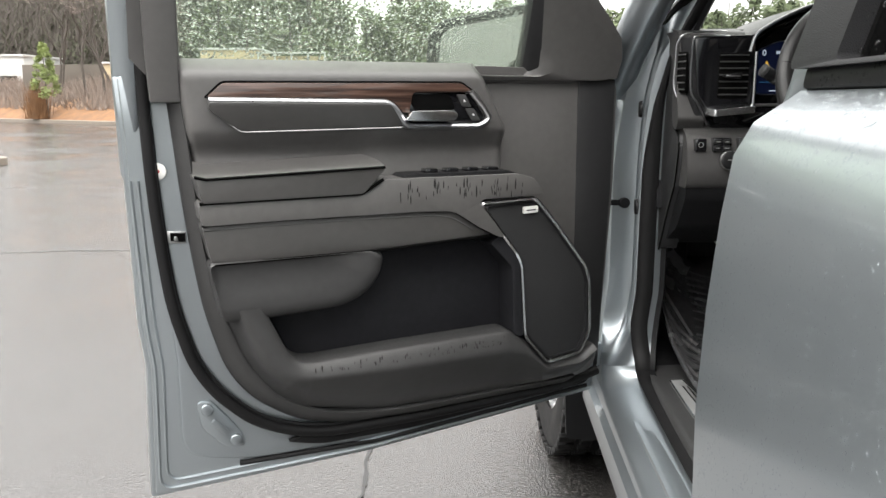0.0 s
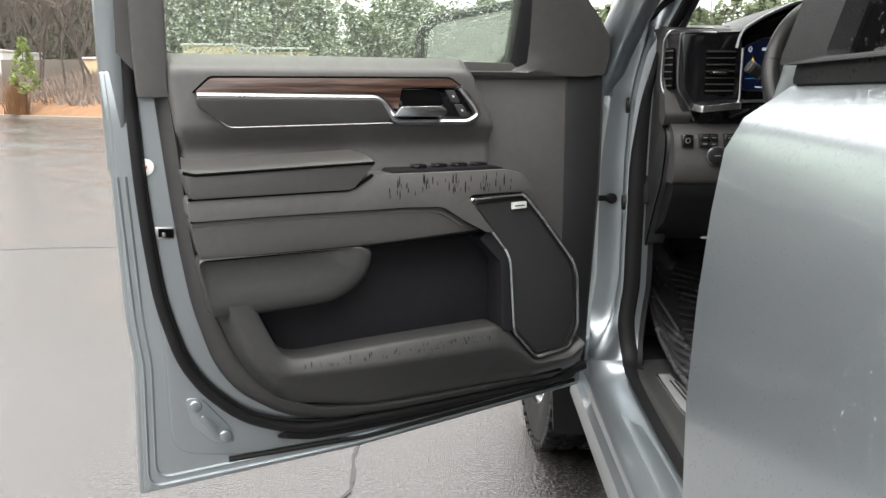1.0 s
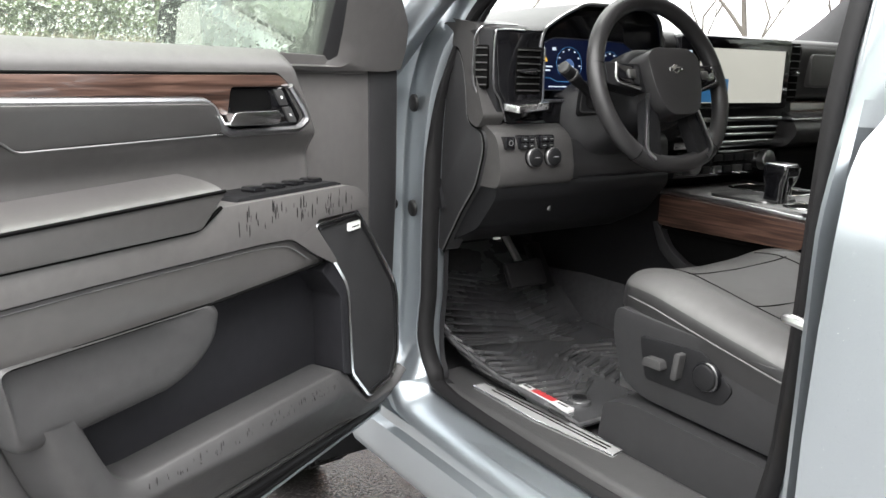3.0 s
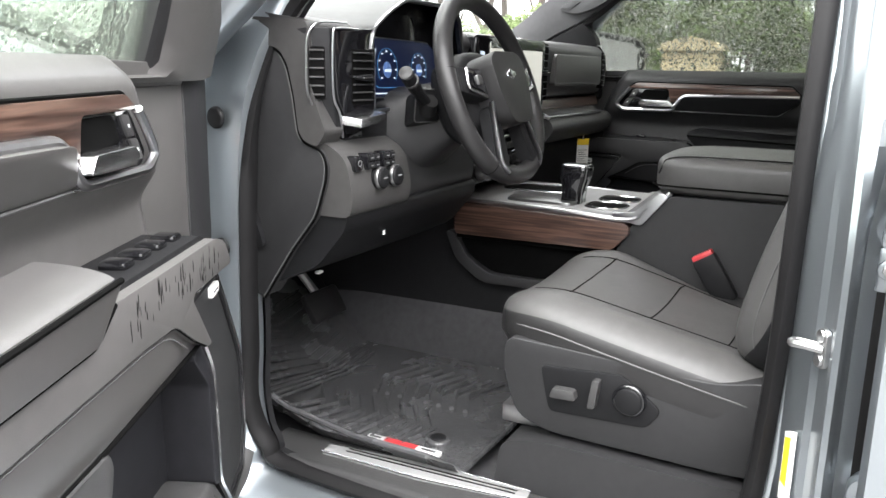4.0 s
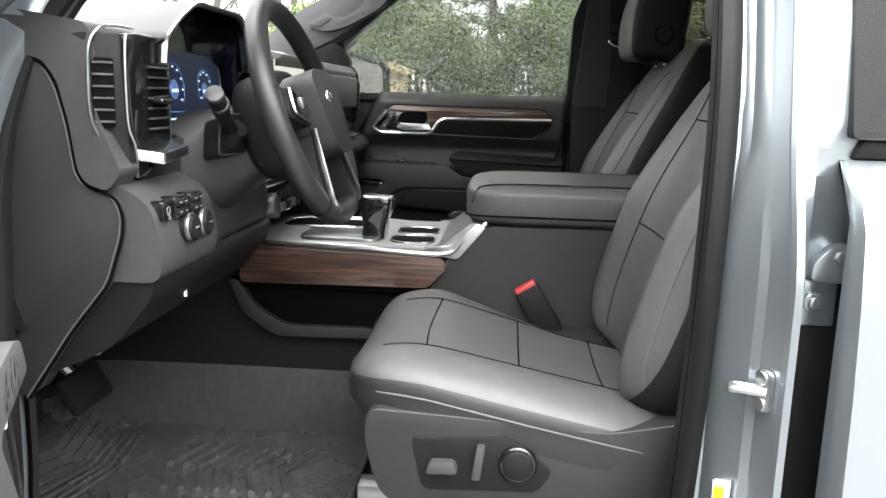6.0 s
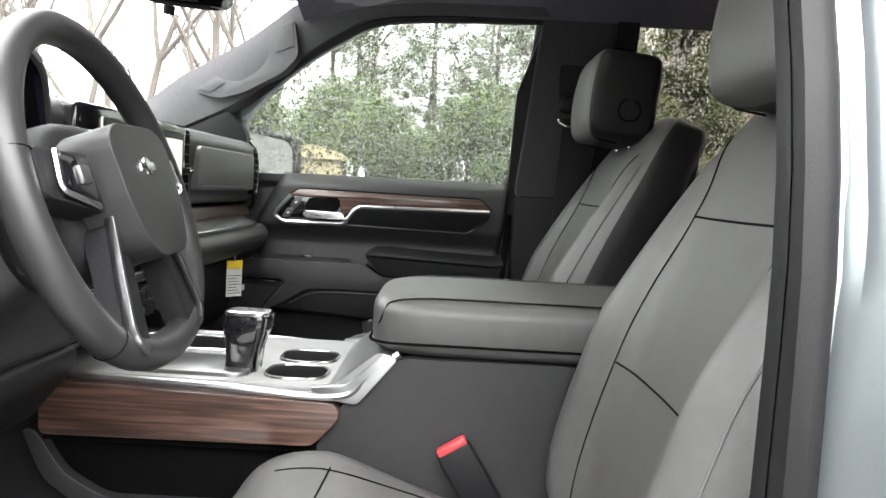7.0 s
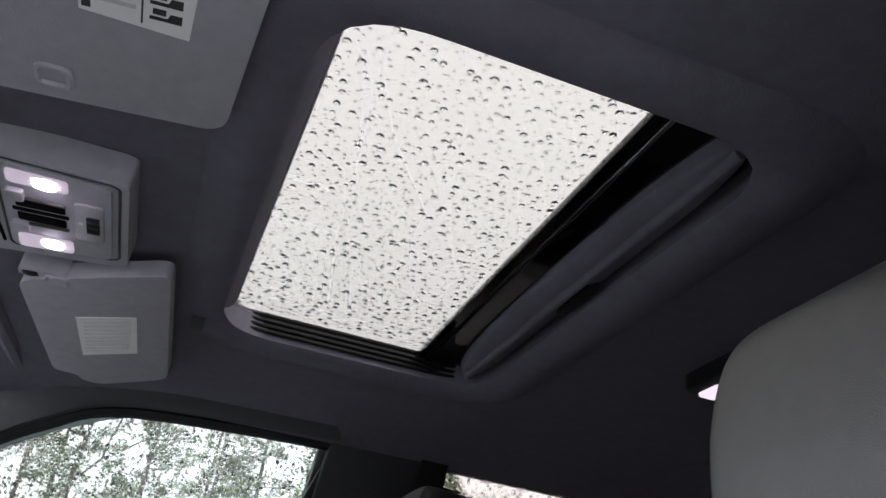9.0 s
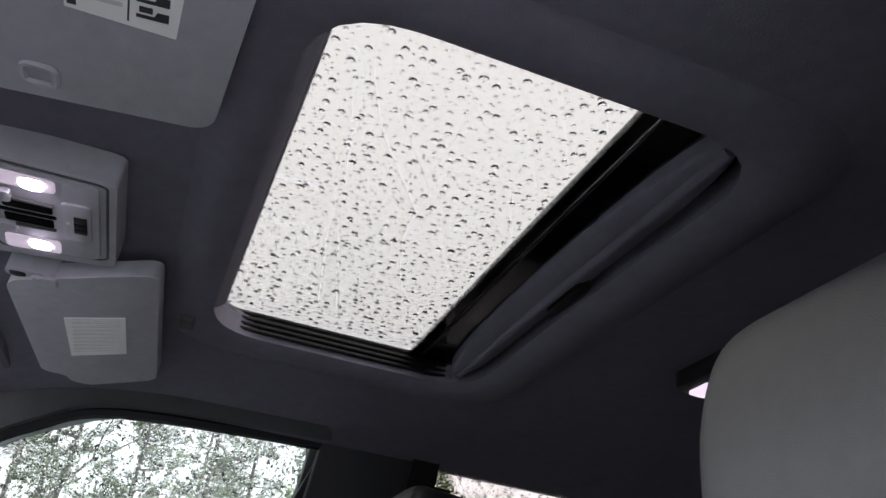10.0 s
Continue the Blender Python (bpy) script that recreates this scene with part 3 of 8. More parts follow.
# windscreen
ws = grid(lambda u, v: Vector(((u - 0.5) * (1.62 - 0.36 * v), 1.44 - 0.80 * v - 0.10 * abs(2 * u - 1) ** 2.2 + 0.095, 1.305 + 0.44 * v)), 16, 8)
wso = part("windscreen", ws, GLASS, truck, "clear windscreen, wet outside")
wso.visible_shadow = False
for side in (-1, 1):
    pp = curve_pts([(side * 0.80, 1.36, 1.31), (side * 0.80, 1.112, 1.455), (side * 0.765, 0.970, 1.548), (side * 0.715, 0.790, 1.642), (side * 0.668, 0.652, 1.730), (side * 0.628, 0.56, 1.742), (side * 0.60, 0.10, 1.752)], 6)
    w2 = curve_pts([(side * 0.825, 1.14, 1.31), (side * 0.785, 0.970, 1.416), (side * 0.750, 0.815, 1.483), (side * 0.714, 0.663, 1.591), (side * 0.690, 0.551, 1.661), (side * 0.674, 0.42, 1.708), (side * 0.668, 0.06, 1.724)], 6)
    loops = []
    for a, b in zip(pp, w2):
        mid = (a + b) / 2 + Vector((-side * 0.018, -0.014, -0.012))
        mid2 = a * 0.85 + b * 0.15 + Vector((-side * 0.012, -0.010, -0.008))
        mid3 = a * 0.15 + b * 0.85 + Vector((-side * 0.012, -0.010, -0.008))
        loops.append([a, mid2, mid, mid3, b, b + Vector((side * 0.02, 0.02, 0.02)), a + Vector((side * 0.03, 0.012, -0.018))])
    part("pillar_seal", tube([p + Vector((side * 0.010, 0.008, -0.004)) for p in w2], 0.013, 8), RUBBER, truck, "black rubber seal along the pillar trim")
    corner = [(0.79, 1.22), (0.80, 1.42), (0.84, 1.470), (0.97, 1.410), (1.14, 1.35), (1.40, 1.31), (1.42, 1.20)]
    if side > 0:
        part("corner_cover", prism(smooth_poly(corner, 3, True, 0.02), lambda a, b, d, s=side: Vector((s * (side_x(b, d)), a, b)), 0.845, 0.800, 0.006), PLASTIC_B, truck, "black corner cover below the pillar")
    part("pillar_trim", rings(loops), PILLAR, truck, "grey windscreen pillar trim", 30)
# header trim above the windscreen
part("header_trim", tube(curve_pts([(-0.62, 0.610, 1.722), (-0.3, 0.636, 1.731), (0, 0.645, 1.734), (0.3, 0.636, 1.731), (0.62, 0.610, 1.722)], 6), 0.013, 8), LINER, truck)


# ---------------------------------------------------------------- doors
WINDOW = [(0.037, 1.300), (0.768, 1.300), (0.757, 1.496), (0.566, 1.614), (0.40, 1.697), (0.257, 1.737), (0.023, 1.752), (-0.009, 1.728)]
FRAME_OUT = [(-0.050, 1.29), (0.985, 1.29), (0.975, 1.375), (0.80, 1.535), (0.60, 1.675), (0.42, 1.757), (0.27, 1.788), (-0.01, 1.795), (-0.045, 1.76)]


def drops(f, poly, count, r0, r1, seed, d=0.004, n=7, high=0.45, stretch=1.0, even=0.0):
    """Rain beads scattered on a pane: low domes of water, many small and few large."""
    rnd = random.Random(seed)
    xs = [p[0] for p in poly]
    ys = [p[1] for p in poly]

    def inside(x, y):
        c = False
        for (x1, y1), (x2, y2) in zip(poly, poly[1:] + poly[:1]):
            if (y1 > y) != (y2 > y) and x < (x2 - x1) * (y - y1) / (y2 - y1) + x1:
                c = not c
        return c
    verts, faces = [], []
    made, slot = 0, 0
    across = int((max(xs) - min(xs)) / even) if even else 0
    count = across * int((max(ys) - min(ys)) / even) - 2 if even else count
    while made < count:
        x, y = rnd.uniform(min(xs), max(xs)), rnd.uniform(min(ys), max(ys))
        if even:
            x, y = min(xs) + (slot % across + 0.5 + 0.8 * rnd.uniform(-0.5, 0.5)) * even, min(ys) + (slot // across + 0.5 + 0.8 * rnd.uniform(-0.5, 0.5)) * even
            slot += 1
        if not inside(x, y) and not even:
            continue
        made += 1
        r = r0 + (r1 - r0) * rnd.random() ** (1.5 if even else 3)
        k0 = len(verts)
        ex = 1 + 0.35 * rnd.random()
        for rr, hh in ((1.0, 0.0), (0.86, 0.45), (0.62, 0.75), (0.33, 0.94)):
            for i in range(n):
                a = 2 * math.pi * i / n
                verts.append(tuple(f(x + r * rr * math.cos(a), y + r * rr * ex * stretch * math.sin(a), d + r * hh * high * 2)))
        verts.append(tuple(f(x, y, d + r * high * 2)))
        for lvl in (0, 1, 2):
            for i in range(n):
                a, b = k0 + lvl * n + i, k0 + lvl * n + (i + 1) % n
                faces.append((a, b, b + n, a + n))
        for i in range(n):
            faces.append((k0 + 3 * n + i, k0 + 3 * n + (i + 1) % n, k0 + 4 * n))
    bm = bmesh.new()
    vs = [bm.verts.new(v) for v in verts]
    for fc in faces:
        bm.faces.new([vs[i] for i in fc])
    return bm


def front_door(ob, f, near, seed):
    """A front door on the map f(along from its free edge, inward, height): shell, trim, frame, glass."""
    # Same trim on both doors: lit copies near, shaded copies on the passenger's.
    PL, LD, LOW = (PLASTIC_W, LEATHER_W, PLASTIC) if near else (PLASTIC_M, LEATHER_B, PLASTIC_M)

    def P(name, pts, d0, d1, material, bevel=0.006, parent=ob, label="", seg=2, rnd=0.0, z0=0.0, fall=0.0):
        if rnd:
            pts = smooth_poly(pts, 4, True, rnd)
        return part(name, prism(pts, lambda a, b, d: f(a, d - (fall * max(0.0, z0 - b) if d > d0 + 1e-4 else 0.0), b), d0, d1, bevel, seg), material, parent, label)

    def T(name, pts, r, d, material, parent=ob, label="", closed=False, rnd=0.012, n=8, flat=1.0):
        pts = smooth_poly(pts, 4, closed, rnd)
        return part(name, tube([f(a, d, b) for a, b in pts], r, n, closed, None, flat), material, parent, label)

    # painted shell: outer skin with hem, raised inner panel
    shell = [(-0.080, 1.29), (-0.074, 1.19), (-0.066, 0.82), (-0.056, 0.735), (-0.064, 0.461), (0.395, 0.482), (0.965, 0.542), (0.975, 0.75), (0.985, 1.0), (0.985, 1.29)]
    skin = P("door_skin", shell, -0.135, -0.075, PAINT, 0.006, label="silver-grey painted door skin")
    P("hem_flange", [(a * 0.985 + 0.007, b + (0.012 if b < 0.6 else 0)) for a, b in shell], -0.08, -0.060, PAINT, 0.006, skin)
    inner = smooth_poly([(-0.035, 1.29), (-0.03, 1.19), (-0.022, 0.98), (0.0, 0.76), (0.0, 0.545), (0.14, 0.517), (0.40, 0.523), (0.88, 0.562), (0.945, 0.62), (0.96, 0.9), (0.965, 1.29)], 4, True, 0.05)
    # Added strip: its black stands in for shade between door and pillar.
    P("hinge_gap_shade", [(0.955, 0.57), (0.990, 0.60), (1.005, 1.0), (1.0, 1.285), (0.975, 1.285)], -0.13, -0.085, RUBBER, 0.006, label="near-black strip standing in for the shaded hinge gap")
    P("inner_panel", inner, -0.082, -0.056, PAINT, 0.014, label="silver-grey inner door panel", seg=3)
    P("drain_plate", smooth_poly([(0.030, 0.66), (0.040, 0.600), (0.085, 0.555), (0.125, 0.550), (0.115, 0.585), (0.062, 0.655)], 4, True, 0.014), -0.065, -0.051, PAINT, 0.006, skin)
    P("drain_slot", smooth_poly([(0.055, 0.612), (0.085, 0.580), (0.094, 0.588), (0.064, 0.620)], 4, True, 0.006), -0.06, -0.0485, PAINT, 0.003, skin)
    for a, b in ((0.050, 0.642), (0.104, 0.570)):
        part("bolt", disc_at(f(a, -0.049, b), f(0, 1, 0) - f(0, 0, 0), 0.012, 0.006, 16, 0.002), PAINT, skin)
    for k, (inset, up) in enumerate(((0.016, 0.014), (0.030, 0.030))):
        T("hem_bead", [(-0.078 + inset, 1.10), (-0.066 + inset, 0.82), (-0.056 + inset, 0.735), (-0.062 + inset, 0.468 + up), (0.395, 0.486 + up), (0.95, 0.542 + up)], 0.0035, -0.0605, PAINT, skin, "", False, 0.03, 6)
    # seal and dark rubber skirt
    T("door_seal", [(-0.034, 1.70), (-0.033, 1.40), (-0.029, 1.19), (-0.024, 1.073), (-0.0155, 0.966), (-0.003, 0.855), (0.029, 0.740), (0.067, 0.676), (0.138, 0.606), (0.22, 0.570), (0.30, 0.556), (0.50, 0.560), (0.865, 0.580), (0.96, 0.605)], 0.0115, -0.046, RUBBER, ob, "black rubber door seal", False, 0.05, 10)
    T("seal_lip", [(-0.020, 1.20), (-0.014, 1.073), (-0.005, 0.966), (0.008, 0.858), (0.040, 0.746), (0.077, 0.684), (0.147, 0.615), (0.225, 0.582), (0.30, 0.570), (0.50, 0.573)], 0.004, -0.050, RUBBER, ob, "", False, 0.05, 6)
    P("lower_skirt", smooth_poly([(0.20, 0.548), (0.28, 0.530), (0.5, 0.535), (0.93, 0.575), (0.95, 0.60), (0.5, 0.580), (0.28, 0.566)], 3, True, 0.02), -0.06, -0.046, RUBBER, 0.006, label="black rubber skirt along the door's foot")
    T("sill_seal", [(0.11, 0.512), (0.40, 0.512), (0.94, 0.565)], 0.006, -0.060, RUBBER)
    # latch in the free edge
    P("latch", [(-0.004, 0.981), (0.030, 0.979), (0.031, 1.002), (-0.004, 1.004)], -0.06, -0.052, STEEL, 0.002, label="bright door latch with a dark mouth")
    # Flat near-black plate paints the shade in the latch's mouth.
    P("latch_mouth_shade", [(0.002, 0.985), (0.029, 0.982), (0.029, 0.999), (0.002, 1.001)], -0.06, -0.0505, SEAM_HOLLOW, 0.0)
    P("latch_claw", [(0.008, 0.986), (0.016, 0.985), (0.014, 0.993), (0.009, 0.994)], -0.06, -0.047, STEEL, 0.001)
    part("paper_dot", disc_at(f(-0.013, -0.053, 1.117), f(-0.25, 1, 0) - f(0, 0, 0), 0.016, 0.002, 20), WHITE, ob, "white round sticker")
    part("dot_print", disc_at(f(-0.0125, -0.052, 1.117), f(-0.25, 1, 0) - f(0, 0, 0), 0.0035, 0.0025, 12), RED, ob)
    # window frame
    bm = bmesh.new()
    n = 60

    def resample(poly):
        q = smooth_poly(poly, 4, True, 0.03)
        q = [Vector((*p, 0)) for p in q]
        seg = [(q[(i + 1) % len(q)] - q[i]).length for i in range(len(q))]
        tot = sum(seg)
        out, i, acc = [], 0, 0.0
        for j in range(n):
            t = tot * j / n
            while acc + seg[i] < t:
                acc += seg[i]
                i += 1
            out.append(q[i].lerp(q[(i + 1) % len(q)], (t - acc) / seg[i]))
        return out
    win, out_ = resample(WINDOW), resample(FRAME_OUT)
    mid = [a.lerp(b, 0.35) for a, b in zip(win, out_)]
    vs = []
    for loop, d in ((win, -0.055), (win, -0.035), (mid, -0.022), (out_, -0.028), (out_, -0.08), (win, -0.075)):
        vs.append([bm.verts.new(f(p.x, d, p.y)) for p in loop])
    for a, b in zip(vs, vs[1:] + vs[:1]):
        for i in range(n):
            bm.faces.new((a[i], a[(i + 1) % n], b[(i + 1) % n], b[i]))
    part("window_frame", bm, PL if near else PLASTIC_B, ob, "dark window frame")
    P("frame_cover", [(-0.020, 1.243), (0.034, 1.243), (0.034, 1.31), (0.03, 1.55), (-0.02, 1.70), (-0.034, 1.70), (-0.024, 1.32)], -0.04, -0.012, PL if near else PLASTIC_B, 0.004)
    P("outer_frame", [(-0.076, 1.10), (-0.036, 1.10), (-0.034, 1.77), (-0.086, 1.75), (-0.080, 1.29)], -0.125, -0.078, PAINT, 0.010, label="silver-grey outer frame edge")
    P("sail_trim", smooth_poly([(0.735, 1.296), (0.982, 1.296), (0.982, 1.362), (0.947, 1.402), (0.85, 1.475), (0.735, 1.56)], 3, True, 0.02), -0.07, -0.036, PLASTIC_M, 0.008, label="charcoal corner trim by the mirror")
    P("window_glass", [(a, b) for a, b in smooth_poly([(0.02, 1.27), (0.79, 1.27), (0.78, 1.50), (0.57, 1.635), (0.40, 1.715), (0.257, 1.752), (0.0, 1.765), (-0.02, 1.74)], 2, True, 0.01)], -0.062, -0.058, GLASS_W if near else GLASS_P, 0, label="rain-beaded window glass")
    rain = part("raindrops", drops(lambda a, b, d: f(a, -0.062 - d, b), WINDOW, 11000 if near else 15000, 0.0008, 0.0033 if near else 0.0038, seed, 0.0, 7, 0.4), DROP, ob, "rain beads on the glass")
    rain["kind"] = "stuff"
    rain.visible_shadow = False
    # trim: base board, belt roll, upper panel
    trim = smooth_poly([(0.016, 1.30), (0.028, 1.124), (0.044, 0.956), (0.072, 0.80), (0.142, 0.668), (0.245, 0.596), (0.40, 0.578), (0.852, 0.586), (0.95, 0.606), (0.965, 0.75), (0.985, 1.05), (0.985, 1.30)], 5, True, 0.04)
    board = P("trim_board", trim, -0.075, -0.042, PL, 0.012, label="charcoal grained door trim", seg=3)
    rim_a = smooth_poly([(0.010, 1.242), (0.016, 1.173), (0.025, 1.068), (0.037, 0.959), (0.054, 0.845), (0.088, 0.726), (0.132, 0.660), (0.222, 0.597), (0.319, 0.572), (0.472, 0.570), (0.86, 0.586)], 4, False, 0.04)
    rim_b = smooth_poly([(0.034, 1.242), (0.042, 1.175), (0.051, 1.072), (0.060, 0.966), (0.086, 0.854), (0.128, 0.737), (0.191, 0.657), (0.290, 0.612), (0.40, 0.600), (0.50, 0.598), (0.88, 0.612)], 4, False, 0.04)
    rim_s = [(0.0, -0.060), (0.0, -0.044), (0.12, -0.036), (0.5, -0.026), (0.88, -0.016), (1.0, -0.018), (1.05, -0.045)]
    part("trim_edge", rings([[f(p[0] + (q[0] - p[0]) * k, d, p[1] + (q[1] - p[1]) * k) for k, d in rim_s] for p, q in zip(rim_a, rim_b)], True, False), LOW, board, "charcoal rolled trim edge", 60)
    P("end_panel", [(0.886, 0.66), (0.955, 0.66), (0.975, 1.05), (0.977, 1.293), (0.880, 1.293)], -0.06, -0.0385, PLASTIC_M, 0.003, board)
    P("belt_ledge", smooth_poly([(0.62, 1.285), (0.868, 1.285), (0.868, 1.314), (0.62, 1.318)], 3, True, 0.008), -0.06, -0.0345, PL, 0.004, board, seg=3)
    def upper(u, v):
        z = 1.322 - 0.252 * v
        left = 0.022 + (1.30 - z) * 0.115
        right = 0.640 + 0.5 * (1.307 - z) if z > 1.185 else 0.701
        s = left + (right - left) * u
        d = 0.0
        if z > 1.285:
            d = -0.030 * ((z - 1.285) / 0.037) ** 2
        if z < 1.195:
            q = min(1.0, (1.195 - z) / 0.05)
            d = -0.024 * (q * q * (3 - 2 * q)) + 0.010 * max(0.0, (1.14 - z) / 0.07)
        er, el = max(0.0, 1 - (right - s) / 0.030), max(0.0, 1 - (s - left) / 0.014)
        return f(s, d - 0.045 * er ** 2 - 0.03 * el ** 2, z)
    part("upper_panel", grid(lambda u, v: upper(0.5 - 0.5 * math.cos(math.pi * u), v), 40, 36), PL, board, "charcoal upper door panel", 50)
    T("panel_line", [(0.80, 1.50), (0.847, 1.455), (0.868, 1.40), (0.874, 1.316)], 0.003, -0.035, SEAM_HOLLOW, board, "", False, 0.02, 6)
    # wood, grip pad, chrome, handle
    P("wood_trim", smooth_poly([(0.074, 1.252), (0.104, 1.278), (0.575, 1.281), (0.600, 1.264), (0.47, 1.263), (0.462, 1.222), (0.45, 1.222), (0.428, 1.246), (0.30, 1.252)], 3, True, 0.008), -0.01, 0.010, WOOD, 0.005, label="dark brown wood trim")
    T("wood_gap", [(0.073, 1.252), (0.103, 1.280), (0.577, 1.283), (0.601, 1.266)], 0.0022, 0.0035, SEAM_HOLLOW, ob, "", False, 0.008, 6)
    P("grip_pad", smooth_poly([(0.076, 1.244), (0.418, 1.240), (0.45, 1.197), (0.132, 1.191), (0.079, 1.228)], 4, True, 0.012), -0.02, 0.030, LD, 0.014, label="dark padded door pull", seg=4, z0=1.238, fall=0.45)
    P("switch_plate", smooth_poly([(0.458, 1.262), (0.594, 1.263), (0.632, 1.212), (0.618, 1.198), (0.458, 1.198)], 3, True, 0.01), -0.02, 0.003, GLOSS, 0.003)
    # No recess here: a near-black plate paints the cavity's shade.
    P("handle_cavity_shade", smooth_poly([(0.462, 1.259), (0.55, 1.260), (0.565, 1.228), (0.475, 1.224)], 3, True, 0.01), -0.02, 0.0045, SEAM_HOLLOW, 0.001)
    T("chrome_strip", [(0.078, 1.247), (0.415, 1.243), (0.432, 1.232), (0.455, 1.1955), (0.615, 1.1945), (0.638, 1.210), (0.628, 1.228), (0.596, 1.264)], 0.0062, 0.012, SATIN, ob, "satin chrome strip round the door pull", False, 0.014, 8)
    T("lower_strip", [(0.079, 1.232), (0.132, 1.189), (0.45, 1.194)], 0.0016, 0.012, CHROME_D, ob, "", False, 0.01, 6)
    P("door_lever", smooth_poly([(0.448, 1.207), (0.462, 1.226), (0.552, 1.227), (0.562, 1.217), (0.553, 1.206)], 4, True, 0.006), 0.004, 0.027, CHROME, 0.007, label="satin chrome door lever", seg=4)
    for a, b in ((0.583, 1.246), (0.603, 1.218)):
        lock = part("lock_button", box(a - 0.010, a + 0.010, 0.0, 0.0065, b - 0.013, b + 0.013, 0.003, lambda p, q, r: f(p - (r - b) * 0.6, q, r)), PLASTIC, ob)
        part("lock_mark", box(a - 0.002, a + 0.002, 0.006, 0.0069, b - 0.002, b + 0.002, 0, lambda p, q, r: f(p - (r - b) * 0.6, q, r)), WHITE, lock)
    # armrest and bands below it
    def arm_seam(a):
        return 1.110 + 0.036 * max(0.0, a - 0.06) + 0.25 * max(0.0, 0.06 - a)
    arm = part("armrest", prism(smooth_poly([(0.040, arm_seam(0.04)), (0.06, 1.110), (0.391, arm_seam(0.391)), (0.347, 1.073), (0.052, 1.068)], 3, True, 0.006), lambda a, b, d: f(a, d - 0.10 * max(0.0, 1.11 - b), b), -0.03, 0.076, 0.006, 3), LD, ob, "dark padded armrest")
    part("top_pad", grid(lambda u, v: f((0.038 + 0.006 * v) + (0.351 - 0.030 * v ** 2 - 0.004 * v) * u, 0.0735 - 0.062 * v - 0.004 * (1 - v) ** 6, arm_seam(0.04 + 0.348 * u) + 0.001 + (0.0225 - 0.001 * u) * v ** 0.85), 30, 10), LD, arm)
    part("seam", tube([f(a, 0.0762, arm_seam(a) + 0.0005) for a in (0.040, 0.05, 0.06, 0.10, 0.2, 0.3, 0.388)], 0.0030, 6), SEAM_HOLLOW, arm)
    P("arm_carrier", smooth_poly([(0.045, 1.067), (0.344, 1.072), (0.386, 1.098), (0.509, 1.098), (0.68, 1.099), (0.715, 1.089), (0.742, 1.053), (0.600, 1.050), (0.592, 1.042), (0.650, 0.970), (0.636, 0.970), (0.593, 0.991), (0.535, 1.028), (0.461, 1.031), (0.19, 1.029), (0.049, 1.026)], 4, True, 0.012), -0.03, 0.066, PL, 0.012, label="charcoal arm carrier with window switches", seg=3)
    T("arm_gap", [(0.047, 1.0675), (0.345, 1.0725), (0.387, 1.099)], 0.0030, 0.0685, SEAM_HOLLOW)
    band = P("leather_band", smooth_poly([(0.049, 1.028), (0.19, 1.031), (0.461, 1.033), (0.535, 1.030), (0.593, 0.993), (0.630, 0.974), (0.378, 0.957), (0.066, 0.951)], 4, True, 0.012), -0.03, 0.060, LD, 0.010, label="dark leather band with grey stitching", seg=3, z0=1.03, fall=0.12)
    T("band_seam", [(0.049, 1.027), (0.19, 1.030), (0.461, 1.032), (0.535, 1.029), (0.593, 0.992), (0.63, 0.973)], 0.0022, 0.0640, SEAM_HOLLOW, band, "", False, 0.012, 5)
    T("stitching", [(0.052, 1.018), (0.19, 1.021), (0.461, 1.023), (0.53, 1.019), (0.58, 0.987)], 0.0011, 0.0594, STITCH, band, "", False, 0.03, 5)
    T("band_gap", [(0.060, 0.954), (0.378, 0.9595), (0.63, 0.974)], 0.0026, 0.0565, SEAM_HOLLOW)
    bulge = smooth_poly([(0.058, 0.955), (0.380, 0.960), (0.395, 0.945), (0.386, 0.905), (0.355, 0.868), (0.310, 0.848), (0.165, 0.838), (0.080, 0.836)], 6, True, 0.02)

    def bulge_at(k, d):
        return [f(0.058 + (a - 0.058) * (1 - (1 - k) * 0.35), d - 0.10 * max(0.0, 0.90 - b) * (d > 0), 0.958 + (b - 0.958) * k) for a, b in bulge]
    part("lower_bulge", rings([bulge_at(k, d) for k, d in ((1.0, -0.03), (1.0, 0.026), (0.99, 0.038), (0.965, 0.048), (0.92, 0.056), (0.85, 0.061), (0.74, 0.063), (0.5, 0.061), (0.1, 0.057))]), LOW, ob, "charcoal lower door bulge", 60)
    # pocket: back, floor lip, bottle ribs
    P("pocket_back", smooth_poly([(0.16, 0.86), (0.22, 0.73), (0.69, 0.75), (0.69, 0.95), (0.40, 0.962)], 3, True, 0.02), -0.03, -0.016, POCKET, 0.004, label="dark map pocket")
    lip_i = smooth_poly([(0.156, 0.866), (0.160, 0.855), (0.166, 0.838), (0.190, 0.785), (0.206, 0.758), (0.224, 0.747), (0.25, 0.744), (0.412, 0.752), (0.672, 0.761), (0.708, 0.742), (0.773, 0.674), (0.862, 0.678), (0.898, 0.70)], 4, False, 0.014)
    lip_o = smooth_poly([(0.082, 0.866), (0.085, 0.858), (0.088, 0.848), (0.120, 0.758), (0.150, 0.704), (0.185, 0.662), (0.235, 0.630), (0.40, 0.600), (0.66, 0.603), (0.72, 0.605), (0.79, 0.607), (0.87, 0.616), (0.915, 0.655)], 4, False, 0.014)
    lip_v = [(0.0, -0.03), (0.0, 0.042), (0.008, 0.047), (0.03, 0.050), (0.12, 0.056), (0.20, 0.061), (0.25, 0.062), (0.30, 0.059), (0.50, 0.042), (0.72, 0.018), (0.90, -0.006), (1.0, -0.022)]

